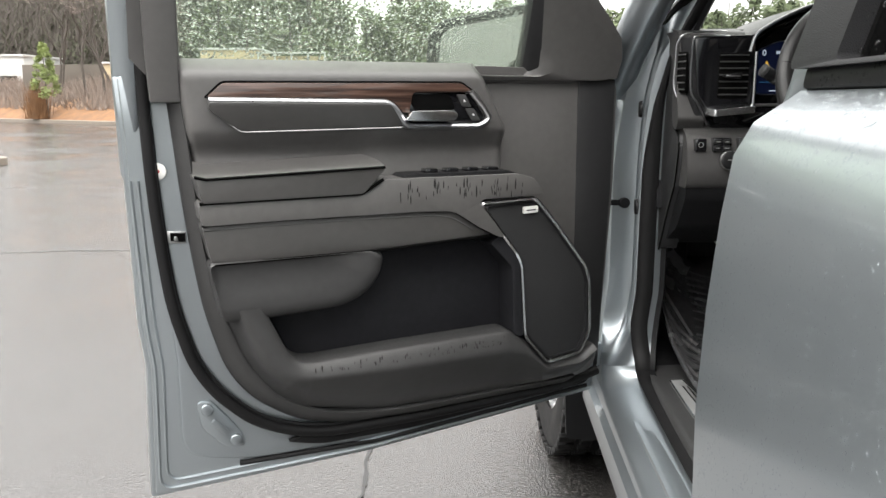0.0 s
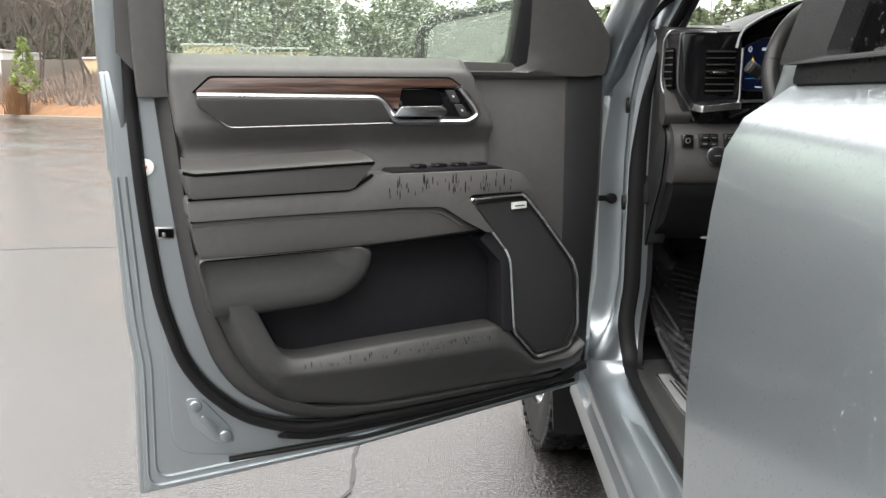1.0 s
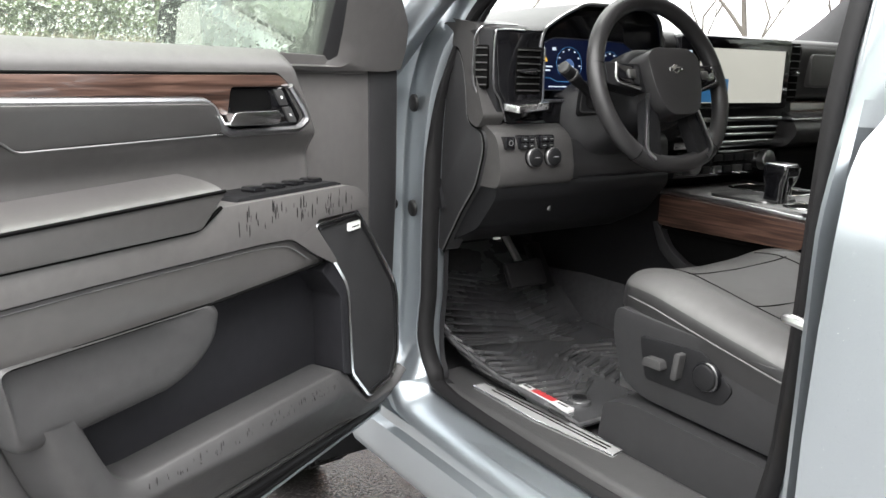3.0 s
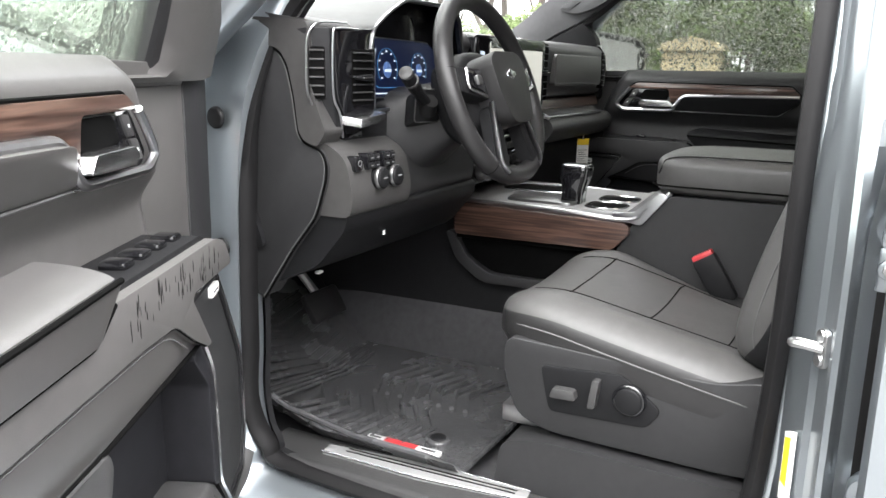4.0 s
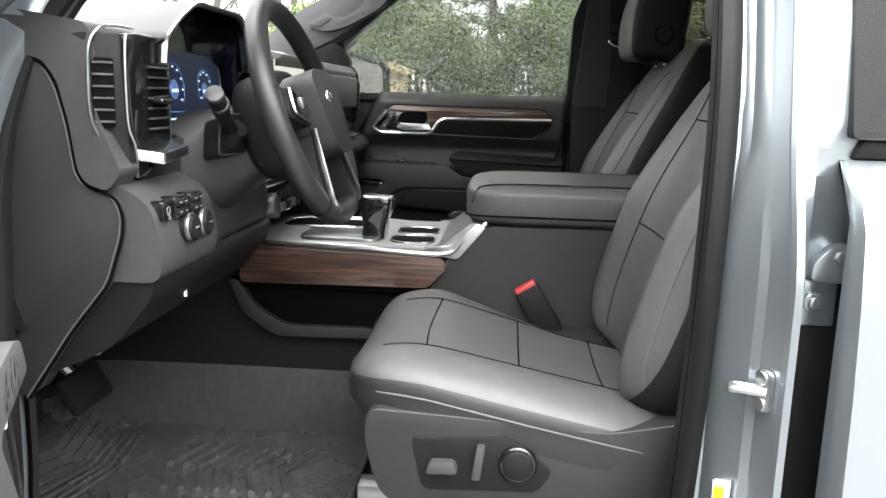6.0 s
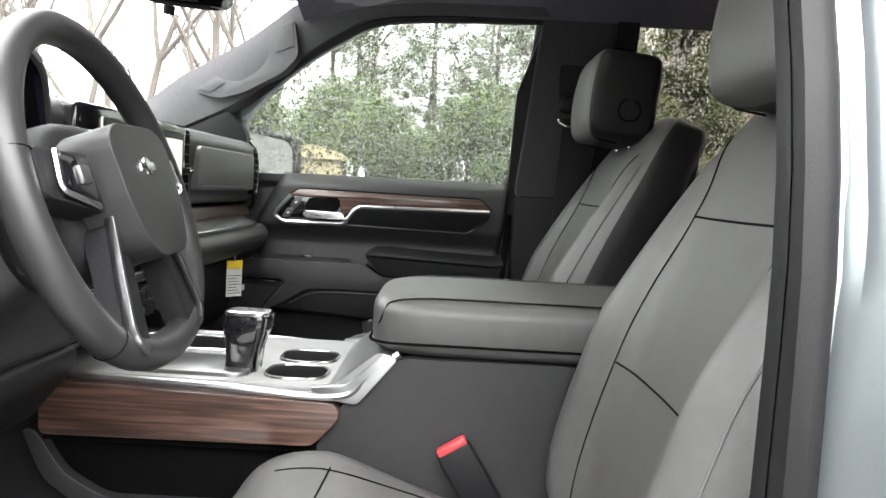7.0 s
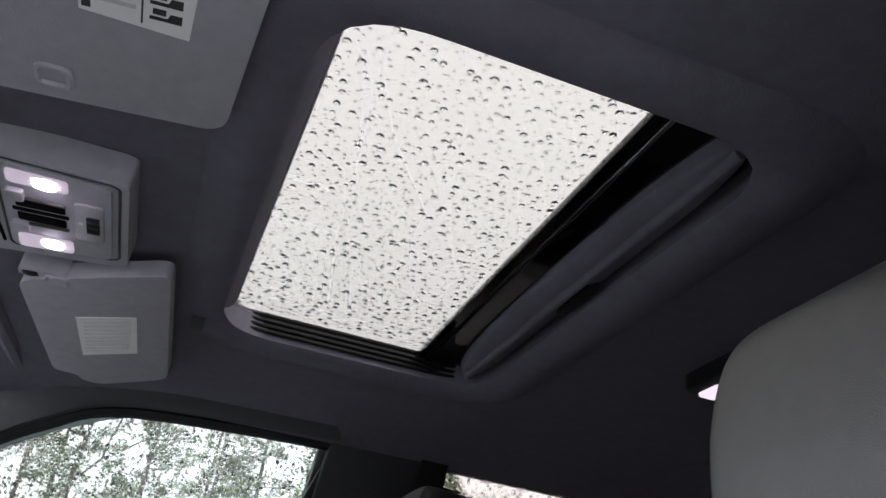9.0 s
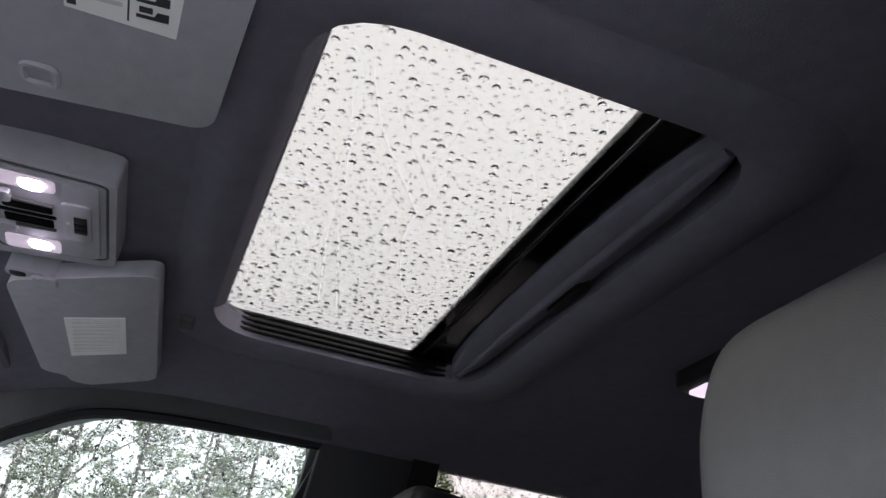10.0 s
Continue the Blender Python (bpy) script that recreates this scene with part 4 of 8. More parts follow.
    broad = [0.0, 0.0, 0.008, 0.03, 0.12, 0.30, 0.50, 0.64, 0.76, 0.87, 0.95, 1.0]

    def lip_k(a, i):
        w = max(0.0, min(1.0, (0.245 - a) / 0.05))
        return lip_v[i][0] + (broad[i] - lip_v[i][0]) * w

    def lip_d(a, d):
        return d - 0.022 * max(0.0, min(1.0, (a - 0.66) / 0.10)) if d > 0.03 else d
    part("pocket_lip", rings([[f(p[0] + (q[0] - p[0]) * lip_k(p[0], i), lip_d(p[0], d), p[1] + (q[1] - p[1]) * lip_k(p[0], i)) for i, (_, d) in enumerate(lip_v)] for p, q in zip(lip_i, lip_o)], False, False), LOW, ob, "charcoal map pocket lip", 50)
    for a in (0.44, 0.55):
        P("pocket_rib", smooth_poly([(a - 0.025, 0.74), (a + 0.025, 0.742), (a + 0.022, 0.7505), (a - 0.022, 0.7485)], 3, True, 0.004), -0.03, 0.040, PL, 0.004)
    # Stands proud, coloured dark to paint the pocket's shaded hollow end.
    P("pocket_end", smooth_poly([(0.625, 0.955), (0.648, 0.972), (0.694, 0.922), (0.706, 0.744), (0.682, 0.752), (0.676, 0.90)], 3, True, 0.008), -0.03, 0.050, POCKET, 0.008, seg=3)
    # loudspeaker grille with bright rim
    spk = [(0.597, 1.041), (0.73, 1.045), (0.78, 0.991), (0.868, 0.885), (0.880, 0.85), (0.886, 0.735), (0.862, 0.684), (0.773, 0.676), (0.712, 0.744), (0.700, 0.90), (0.690, 0.924)]
    def tilt(a, b, d):
        return f(a, d + 0.020 - 0.10 * (a - 0.60), b)
    grille = part("speaker_grille", prism(smooth_poly(spk, 3, True, 0.012), tilt, -0.06, 0.036, 0.006, 3), PERF_BLACK, ob, "black loudspeaker grille")
    part("grille_rim", tube([tilt(a, b, 0.037) for a, b in smooth_poly(spk, 4, True, 0.014)], 0.0046, 6, True), CHROME, grille, "bright rim")
    part("grille_ring", tube([tilt(0.745 + (a - 0.745) * 0.93, 0.86 + (b - 0.86) * 0.95, 0.037) for a, b in smooth_poly(spk, 4, True, 0.014)], 0.003, 6, True), PLASTIC_B, grille)
    part("badge", prism([(0.700, 1.013), (0.736, 1.014), (0.736, 1.028), (0.700, 1.027)], tilt, 0.03, 0.0425, 0.001), WHITE, grille, "small bright badge")
    part("badge_mark", prism([(0.706, 1.0185), (0.730, 1.0190), (0.730, 1.0215), (0.706, 1.021)], tilt, 0.042, 0.0430, 0.0), INK, grille)
    if near:
        wet = part("water_streaks", drops(lambda a, b, d: f(a, 0.0662 + d, b), [(0.40, 1.052), (0.70, 1.058), (0.68, 1.092), (0.42, 1.085)], 60, 0.0007, 0.0017, 17, 0.0, 7, 0.12, 6.0), WETFILM, ob, "rain streaks on the arm carrier")
        wet["kind"] = "stuff"
        wet2 = part("water_streaks", drops(lambda a, b, d: f(a, 0.0592 + d - 0.06 * (b - 0.72), b), [(0.25, 0.716), (0.66, 0.728), (0.66, 0.752), (0.24, 0.736)], 80, 0.0006, 0.0014, 18, 0.0, 7, 0.12, 3.5), WETFILM, ob, "rain streaks on the pocket lip")
        wet2["kind"] = "stuff"
    # window switches on the arm carrier
    pod = P("switch_pod", smooth_poly([(0.42, 1.088), (0.66, 1.092), (0.68, 1.100), (0.66, 1.106), (0.44, 1.104)], 3, True, 0.006), -0.02, 0.052, PLASTIC_B, 0.005)
    for a in (0.50, 0.545, 0.59, 0.635) if near else (0.545,):
        part("window_switch", box(a - 0.014, a + 0.014, 0.005, 0.035, 1.102, 1.113, 0.004, lambda p, q, r: f(p, q, r)), GLOSS, pod)
    return board


PERF_BLACK = mat("fine_black_mesh", (0.019, 0.019, 0.020), 0.55, 0, 0.12, 8, 0.9, 900, spec=0.3)
OX, OY, UX, UY = -1.771, 0.472, 0.9055, 0.4243


def map_open(s, d, z):
    d = d + max(0.0, z - BELT) * LEAN_IN
    return Vector((OX + s * UX + d * UY, OY + s * UY - d * UX, z))


def map_right(s, d, z):
    d = d + max(0.0, z - BELT) * LEAN_IN
    return Vector((0.805 - d, 0.088 + s, z))


door_l = thing("front_door", map_open(1.03, -0.06, 0.45), "open driver's front door, charcoal trim, silver-grey edge, rain-spotted", "car door", "truck doors")
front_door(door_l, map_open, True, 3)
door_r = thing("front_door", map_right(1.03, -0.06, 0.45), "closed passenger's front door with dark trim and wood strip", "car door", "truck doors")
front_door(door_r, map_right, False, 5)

# door mirrors
def door_mirror(ob, f):
    def mm(a, b, d):
        return f(0.80 - 0.145 * a - 0.87 * d, -0.115 - 0.255 * a + 0.49 * d, b)
    part("mirror_arm", prism([(0.79, 1.27), (0.90, 1.27), (0.88, 1.33), (0.81, 1.33)], lambda a, b, d: f(a, d, b), -0.20, -0.06, 0.01), PLASTIC_B, ob)
    shape = smooth_poly([(0.0, 1.25), (1.0, 1.25), (1.0, 1.405), (0.90, 1.425), (0.06, 1.448), (0.0, 1.435)], 5, True, 0.02)
    part("mirror_housing", prism(shape, mm, 0.002, -0.10, 0.02, 3), PLASTIC_B, ob, "black mirror housing")
    part("mirror_glass", prism([(0.075 + 0.84 * a, 1.262 + (b - 1.25) * 0.88) for a, b in shape], mm, 0.0, 0.004, 0), MIRROR, ob, "mirror glass")
    part("mirror_rim", tube([mm(a, b, 0.004) for a, b in shape], 0.011, 8, True), RUBBER, ob, "black mirror rim")


MIRROR = mat("mirror_silver", (0.85, 0.86, 0.86), 0.03, 1.0, 0.02, rvar=0.01)
door_mirror(door_l, map_open)
door_mirror(door_r, map_right)


# closed rear doors
def rear_door(ob, side, seed):
    prof = [(0.46, 0.955), (0.60, 0.958), (0.77, 0.955), (0.90, 0.958), (1.02, 0.953), (1.12, 0.944), (1.19, 0.934), (1.225, 0.915), (1.245, 0.886), (1.258, 0.868)]
    bm = bmesh.new()
    ys = [-0.055, -0.06, -0.09, -0.11, -0.3, -0.6, -0.95, -1.12]
    loops = []
    for i, y in enumerate(ys):
        o = -0.012 if i == 0 else 0.0
        loops.append([Vector((side * (x + o), y, z)) for z, x in prof] + [Vector((side * (0.80 if y < -0.1 else 0.862), y, 1.258)), Vector((side * (0.80 if y < -0.1 else 0.905), y, 1.20)), Vector((side * (0.80 if y < -0.1 else 0.905), y, 0.46))])
    rings(loops, True, True, bm)
    part("door_skin", bm, PAINT, ob, "wet silver-grey door skin", 28)
    part("belt_moulding", prism([(-1.12, 1.258), (-0.062, 1.258), (-0.075, 1.285), (-1.12, 1.285)], lambda a, b, d: Vector((side * d, a, b)), 0.82, 0.872, 0.008), RUBBER, ob, "black belt moulding with rain beads")

    def fx(a, b, d):
        return Vector((side * (side_x(b, 0.858 if side < 0 else 0.84) + d), a, b))
    frame_o = smooth_poly([(-0.058 if side < 0 else -0.075, 1.28), (-0.066 if side < 0 else -0.11, 1.76), (-0.9, 1.775), (-1.13, 1.70), (-1.13, 1.28)], 3, True, 0.008)
    frame_i = smooth_poly([(-0.155, 1.285), (-0.16, 1.725), (-0.85, 1.722), (-1.02, 1.66), (-1.02, 1.285)], 3, True, 0.008)
    b2 = bmesh.new()
    vs = [[b2.verts.new(fx(a, b, d)) for a, b in lp] for lp, d in ((frame_i, -0.02), (frame_i, 0.022), (frame_o, 0.027), (frame_o, -0.05), (frame_i, -0.05))]
    k = len(frame_o)
    for p, q in zip(vs, vs[1:] + vs[:1]):
        for i in range(k):
            b2.faces.new((p[i], p[(i + 1) % k], q[(i + 1) % k], q[i]))
    part("window_frame", b2, PLASTIC_B, ob, "black window frame")
    part("window_glass", prism([(-0.14, 1.27), (-0.14, 1.74), (-0.87, 1.735), (-1.03, 1.67), (-1.03, 1.27)], fx, 0.0, 0.004, 0), GLASS_D if side < 0 else GLASS_R, ob, "rain-beaded dark glass")
    rain = part("raindrops", drops(lambda a, b, d: fx(a, b, 0.004 + d), [(-0.16, 1.29), (-0.16, 1.72), (-0.85, 1.72), (-1.02, 1.66), (-1.02, 1.29)], 2600 if side < 0 else 12000, 0.0008, 0.0036, seed, 0.0, 7, 0.4), DROP, ob, "rain beads on the glass")
    rain["kind"] = "stuff"
    rain.visible_shadow = False
    # beads on the painted shoulder
    if side < 0:
        def skin_pt(a, b, d):
            for (z0, x0), (z1, x1) in zip(prof, prof[1:]):
                if z0 <= b <= z1:
                    x = x0 + (x1 - x0) * (b - z0) / (z1 - z0)
                    return Vector((side * (x + d), a, b + d * (0.8 if b > 1.22 else 0.1)))
            return Vector((side * (0.955 + d), a, b))
        bead = part("paint_beads", drops(skin_pt, [(-0.08, 0.80), (-0.08, 1.256), (-0.9, 1.256), (-0.9, 0.80)], 9000, 0.0004, 0.0015, 11, 0.0, 6, 0.16), DROP, ob, "rain beads on the paint")
        bead["kind"] = "stuff"
        bead.visible_shadow = False
        bead2 = part("paint_beads", drops(skin_pt, [(-0.08, 1.19), (-0.08, 1.256), (-0.9, 1.256), (-0.9, 1.19)], 1900, 0.0006, 0.0021, 12, 0.0, 6, 0.18), DROP, ob, "rain beads on the shoulder")
        bead2["kind"] = "stuff"
        bead2.visible_shadow = False
        b3 = part("pane_beads", drops(lambda a, b, d: Vector((side * (0.872 + d), a, b)), [(-0.09, 1.262), (-0.09, 1.282), (-0.9, 1.282), (-0.9, 1.262)], 260, 0.0008, 0.0025, 13, 0.0, 6, 0.35), DROP, ob)
        b3["kind"] = "stuff"
        b3.visible_shadow = False
    # inner trim
    part("inner_trim", prism(smooth_poly([(-0.13, 0.62), (-0.13, 1.29), (-1.08, 1.30), (-1.08, 0.62)], 3, True, 0.04), lambda a, b, d: Vector((side * d, a, b)), 0.80, 0.745, 0.015, 3), PLASTIC_B, ob, "dark rear door trim")
    part("belt_pad", prism([(-0.14, 1.27), (-1.07, 1.27), (-1.07, 1.315), (-0.14, 1.315)], lambda a, b, d: Vector((side * d, a, b)), 0.82, 0.74, 0.012, 3), PLASTIC, ob)
    part("grip", tube([(side * 0.735, -0.50, 1.165), (side * 0.72, -0.46, 1.19), (side * 0.73, -0.40, 1.235)], 0.007, 8), CHROME, ob, "chrome door pull")
    part("rear_armrest", pillow(0.06, 0.5, 0.07, 4, 5, 20, 14, m=pose(side * 0.74, -0.62, 1.10)), LEATHER, ob)


GLASS_R = glass_mat("tinted_rear_glass", (0.44, 0.42, 0.395))
for side in (-1, 1):
    rd = thing("rear_door", (side * 0.9, -0.1, 0.5), "closed rear door, silver-grey skin beaded with rain" if side < 0 else "closed rear door with dark trim and tinted glass", "car door", "truck doors")
    rear_door(rd, side, 21 + side)


# ---------------------------------------------------------------- sunroof
sunroof = thing("sunroof", (0, 0.125, 1.80), "closed tinted glass sunroof covered in raindrops, black frame", "sunroof")
SR = smooth_poly([(-0.56, -0.10), (0.53, -0.10), (0.53, 0.44), (-0.56, 0.44)], 5, True, 0.06)
sg = part("glass_pane", prism(SR, lambda a, b, d: Vector((a, b, d - 0.008 * (a / 0.4) ** 2)), 1.805, 1.810, 0), GLASS_S, sunroof, "rain-beaded sunroof glass")
SR_VIEW = [(-0.40, 0.015), (0.336, 0.015), (0.336, 0.345), (-0.40, 0.345)]
for seed, r0, r1, gap in ((8, 0.0016, 0.0046, 0.0150), (9, 0.0007, 0.0018, 0.0115)):
    rd = part("raindrops", drops(lambda a, b, d: Vector((a, b, 1.811 + d - 0.008 * (a / 0.4) ** 2)), SR_VIEW, 0, r0, r1, seed, 0.0, 12, 0.20, 0.8, gap), DROP, sunroof, "large rain beads on the roof glass", 85)
    rd["kind"] = "stuff"
    rd.visible_shadow = False
for k in range(4):
    part("side_channel", box(0.3335 + 0.0012 * k, 0.362, -0.075, 0.325, 1.769 + 0.0088 * k, 1.7742 + 0.0088 * k, 0.002), RUBBER, sunroof, "black ribbed side channel" if k == 0 else "")
part("side_wall", box(0.340, 0.47, -0.08, 0.42, 1.764, 1.803, 0.002), RUBBER, sunroof)
part("side_wall", box(-0.48, -0.372, -0.08, 0.42, 1.78, 1.803, 0.002), RUBBER, sunroof)
part("front_wall", prism([(0.420, 1.775), (0.333, 1.763), (0.327, 1.770), (0.311, 1.798), (0.311, 1.803), (0.420, 1.803)], lambda a, b, d: Vector((d, a + 0.014 * (d - 0.338) / 0.70, b)), -0.40, 0.338, 0.002), LINER, sunroof, "dark woven lining ahead of the glass")
part("front_seal", tube([(-0.36, 0.316, 1.801), (0.0, 0.318, 1.802), (0.336, 0.316, 1.801)], 0.003, 8), RUBBER, sunroof, "thin black front seal")
part("rear_channel", box(-0.40, 0.345, 0.006, 0.020, 1.793, 1.804, 0.003), GLOSS, sunroof, "glossy black rear channel")
part("rear_bead", tube([(-0.40, 0.003, 1.790), (0.0, 0.003, 1.7915), (0.336, 0.003, 1.790)], 0.0028, 8), GLOSS, sunroof)
part("rear_gutter", box(-0.40, 0.36, -0.045, 0.008, 1.794, 1.804, 0.003), RUBBER, sunroof)
roll = part("shade_roll", pillow(0.692, 0.064, 0.044, 10, 2.4, 44, 18, lambda x, y, z: (x * (1 - 0.03 * (z < 0) * abs(z) / 0.022), y, z + (0.006 if z < 0 else 0) * math.cos(x * 4)), pose(-0.012, -0.060, 1.790)), LINER, sunroof, "dark padded sunshade edge")
part("shade_fold", tube([(-0.34, -0.058, 1.7695), (0.0, -0.058, 1.772), (0.318, -0.058, 1.7695)], 0.006, 8, flat=0.5), LINER, roll)
part("shade_pull", prism(smooth_poly([(-0.056, -0.082), (0.044, -0.082), (0.034, -0.070), (-0.046, -0.070)], 3, True, 0.003), lambda a, b, d: Vector((a, b, d)), 1.785, 1.7685, 0.002), PLASTIC_B, sunroof, "black recessed shade pull")
part("cassette", box(-0.46, 0.46, -0.55, -0.035, 1.804, 1.86, 0.004), PLASTIC_B, sunroof)

# ---------------------------------------------------------------- seats
RECLINE = 20.5


def seat_modifier(x, y, z):
    """Side bolsters and a dished middle for a cushion lying flat."""
    up = max(0.0, z)
    b = math.exp(-((abs(x) - 0.195) / 0.05) ** 2) * 0.013 - math.exp(-(x / 0.13) ** 2) * 0.010
    return (x, y, z + b * (up / 0.06) ** 0.5)


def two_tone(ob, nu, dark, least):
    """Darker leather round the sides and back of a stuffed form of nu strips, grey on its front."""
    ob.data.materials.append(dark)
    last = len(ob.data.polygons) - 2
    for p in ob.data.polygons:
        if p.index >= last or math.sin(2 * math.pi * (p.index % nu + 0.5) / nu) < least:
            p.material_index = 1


def build_seat(cx, dy, driver):
    s = thing("driver_seat" if driver else "passenger_seat", (cx, 0.15 + dy, 0.6), "dark grey leather power seat with grey piping" if driver else "dark leather passenger seat with pale front panels", "car seat", "front seats")
    M = pose(cx, dy, 0)

    def cush(x, y, z):
        x, y, z = seat_modifier(x, y, z)
        front = max(0.0, (y - 0.12) / 0.15)
        z2 = z + 0.052 * (y / 0.27) - 0.034 * front ** 2 * (1 if z > 0 else 0)
        inner = max(0.0, min(1.0, ((x if driver else -x) - 0.10) / 0.12)) * max(0.0, min(1.0, (0.16 - y) / 0.24))
        return (x * (1 - 0.03 * max(0, y / 0.27)), y, z2 - 0.055 * inner * (1 if z > 0 else 0))
    MC = M @ pose(0, 0.252, 0.850)
    cushion = part("cushion", pillow(0.51, 0.545, 0.125, 4.2, 5.5, 64, 44, cush, MC), LEATHER, s, "dark grey leather seat cushion", 60)
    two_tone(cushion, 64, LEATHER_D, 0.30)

    def on_cush(x, y, lift=0.0008):
        e = max(1e-6, 1 - abs(y / 0.2725) ** 5.5) ** (1 / 5.5)
        z = 0.0625 * e * max(0.0, 1 - abs(x / (0.255 * e)) ** 4.2) ** (1 / 4.2)
        p = cush(x, y, z)
        return MC @ Vector((p[0], p[1], p[2] + lift * 0.4))
    for xx in (-0.155, 0.155):
        part("seam", tube([on_cush(xx - math.copysign(0.012, xx) * t, -0.25 + 0.47 * t) for t in (i / 24 for i in range(25))], 0.0013, 6), SEAM_HOLLOW, cushion)
    for yy, bow in ((0.152, 0.008), (0.012, 0.0), (-0.115, 0.0)):
        part("seam", tube([on_cush(-0.15 + 0.30 * t, yy + bow * math.sin(math.pi * t)) for t in (i / 20 for i in range(21))], 0.0014, 6), SEAM_HOLLOW, cushion)
    part("piping", tube([MC @ Vector(cush(-0.2556 * (1 - abs(2 * t - 1) ** 5.5 * 0.93) ** (1 / 5.5), -0.2625 + 0.525 * t, 0.016)) for t in (i / 30 for i in range(31))], 0.0018, 6), STITCH, cushion)
    # backrest: built lying, then stood up and leaned
    H = 0.66

    def back(x, y, z):
        t = y / H + 0.5
        taper = 1.0 - 0.30 * max(0.0, (t - 0.72) / 0.28) ** 1.6 - 0.05 * max(0.0, (0.15 - t) / 0.15)
        up = max(0.0, z) / 0.056
        fade = 1 - max(0.0, (t - 0.42) / 0.42)
        b = (math.exp(-((abs(x) - 0.205) / 0.05) ** 2) * 0.052 - math.exp(-(x / 0.13) ** 2) * 0.010) * max(0.0, min(1.0, fade))
        bow = 0.02 * math.sin(math.pi * t)
        return (x * taper, y, z + b * up ** 0.5 + bow - 0.02 * (t > 0.8) * ((t - 0.8) / 0.2) ** 2)
    MB = M @ pose(0, 0.062, 0.855) @ pose(0, 0, 0, 90 + RECLINE, 0, 0) @ pose(0, H / 2, 0.015) @ pose(0, 0, 0, 0, 180, 0)
    bk = part("backrest", pillow(0.53, H, 0.12, 4.0, 6.0, 64, 48, back, MB), LEATHER, s, "dark grey leather backrest", 60)

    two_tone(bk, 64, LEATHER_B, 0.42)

    def on_back(x, y, lift=0.001):
        e = max(1e-6, 1 - abs(y / (H / 2)) ** 6) ** (1 / 6)
        z = 0.06 * e * max(0.0, 1 - abs(x / (0.265 * e)) ** 4.0) ** (1 / 4.0)
        p = back(x, y, z)
        return MB @ Vector((p[0], p[1], p[2] + lift * 0.4))
    for sg_ in (-1, 1):
        pts = [(0.150, -0.30), (0.152, -0.15), (0.150, 0.0), (0.140, 0.10), (0.150, 0.16), (0.20, 0.22)]
        part("seam", tube([on_back(sg_ * p.x, p.y) for p in curve_pts([(a, b, 0) for a, b in pts], 6)], 0.0013, 6), SEAM_HOLLOW, bk)
        part("piping", tube([on_back(sg_ * 0.236, -0.28 + 0.48 * t) for t in (i / 24 for i in range(25))], 0.0015, 5), STITCH, bk)
    for yy, w in ((-0.10, 0.150), (0.105, 0.140)):
        part("seam", tube([on_back(-w + 2 * w * t, yy) for t in (i / 20 for i in range(21))], 0.0014, 6), SEAM_HOLLOW, bk)
    # rear shell
    part("back_shell", pillow(0.48, 0.60, 0.09, 4, 6, 36, 24, lambda x, y, z: (x * (1 - 0.2 * max(0, y / 0.3) ** 2), y, z * (1 - 0.6 * max(0, y / 0.3))), MB @ pose(0, 0.0, -0.035)), PLASTIC_B, bk, "black seat back shell")
    # head restraint
    MH = M @ pose(0, -0.098 if driver else -0.070, 1.500 if driver else 1.506, 90 + 6, 0, 0) @ pose(0, 0, 0, 0, 180, 0)

    def head(x, y, z):
        t = y / 0.095
        return (x * (1 - 0.10 * max(0, t) ** 2 - 0.04 * max(0, -t)), y, z + 0.012 * (1 - t * t) * (1 if z > 0 else 0))
    hd = part("head_restraint", pillow(0.262, 0.186, 0.132, 7.0, 7.0, 64, 36, head, MH), LEATHER, s, "dark leather head restraint", 60)
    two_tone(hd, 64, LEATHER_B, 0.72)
    for sg_ in (-1, 1):
        part("post", tube([Vector((cx + sg_ * 0.06, -0.10 + dy, 1.36)), Vector((cx + sg_ * 0.06, -0.09 + dy, 1.45))], 0.006, 8), CHROME, hd)
        part("head_seam", tube([MH @ Vector(head(sg_ * 0.098, 0.094 * math.cos(q), 0.0620 * max(0.0, math.sin(q)) ** 0.35)) for q in (math.pi * (i / 16) for i in range(17))], 0.0016, 5), SEAM_HOLLOW, hd)
    part("release_ring", tube([MH @ Vector((0.1325 * (1 if not driver else -1), -0.03 + 0.022 * math.cos(q), -0.005 + 0.022 * math.sin(q))) for q in (math.pi * i / 8 for i in range(1, 16))], 0.002, 5), SEAM_HOLLOW, hd)
    # side shield, switches, riser
    for sg_ in (-1, 1):
        xo = cx + sg_ * 0.240
        shield = [(0.478, 0.880), (0.482, 0.83), (0.455, 0.745), (0.40, 0.725), (0.10, 0.72), (-0.12, 0.76), (-0.13, 0.93), (-0.04, 0.925), (0.03, 0.885), (0.14, 0.862), (0.30, 0.872)]
        sh = part("side_shield", prism(smooth_poly([(a + dy, b) for a, b in shield], 4, True, 0.03), lambda a, b, d, sg=sg_, x=xo: Vector((x + sg * d, a, b)), -0.06, 0.014, 0.014, 3), PLASTIC_M, s, "charcoal plastic side shield")
        if (sg_ < 0) == driver:
            def pf(a, b, d, sg=sg_, x=xo):
                return Vector((x + sg * d, a + dy, b))
            part("switch_panel", prism(smooth_poly([(0.413, 0.842), (0.275, 0.850), (0.212, 0.803), (0.233, 0.770), (0.395, 0.764)], 4, True, 0.012), pf, 0.010, 0.0175, 0.003), PLASTIC_B, sh, "black seat switch panel")
            part("seat_switch", prism(smooth_poly([(0.390, 0.795), (0.345, 0.797), (0.350, 0.813), (0.385, 0.812)], 3, True, 0.005), pf, 0.012, 0.034, 0.004), PLASTIC, sh)
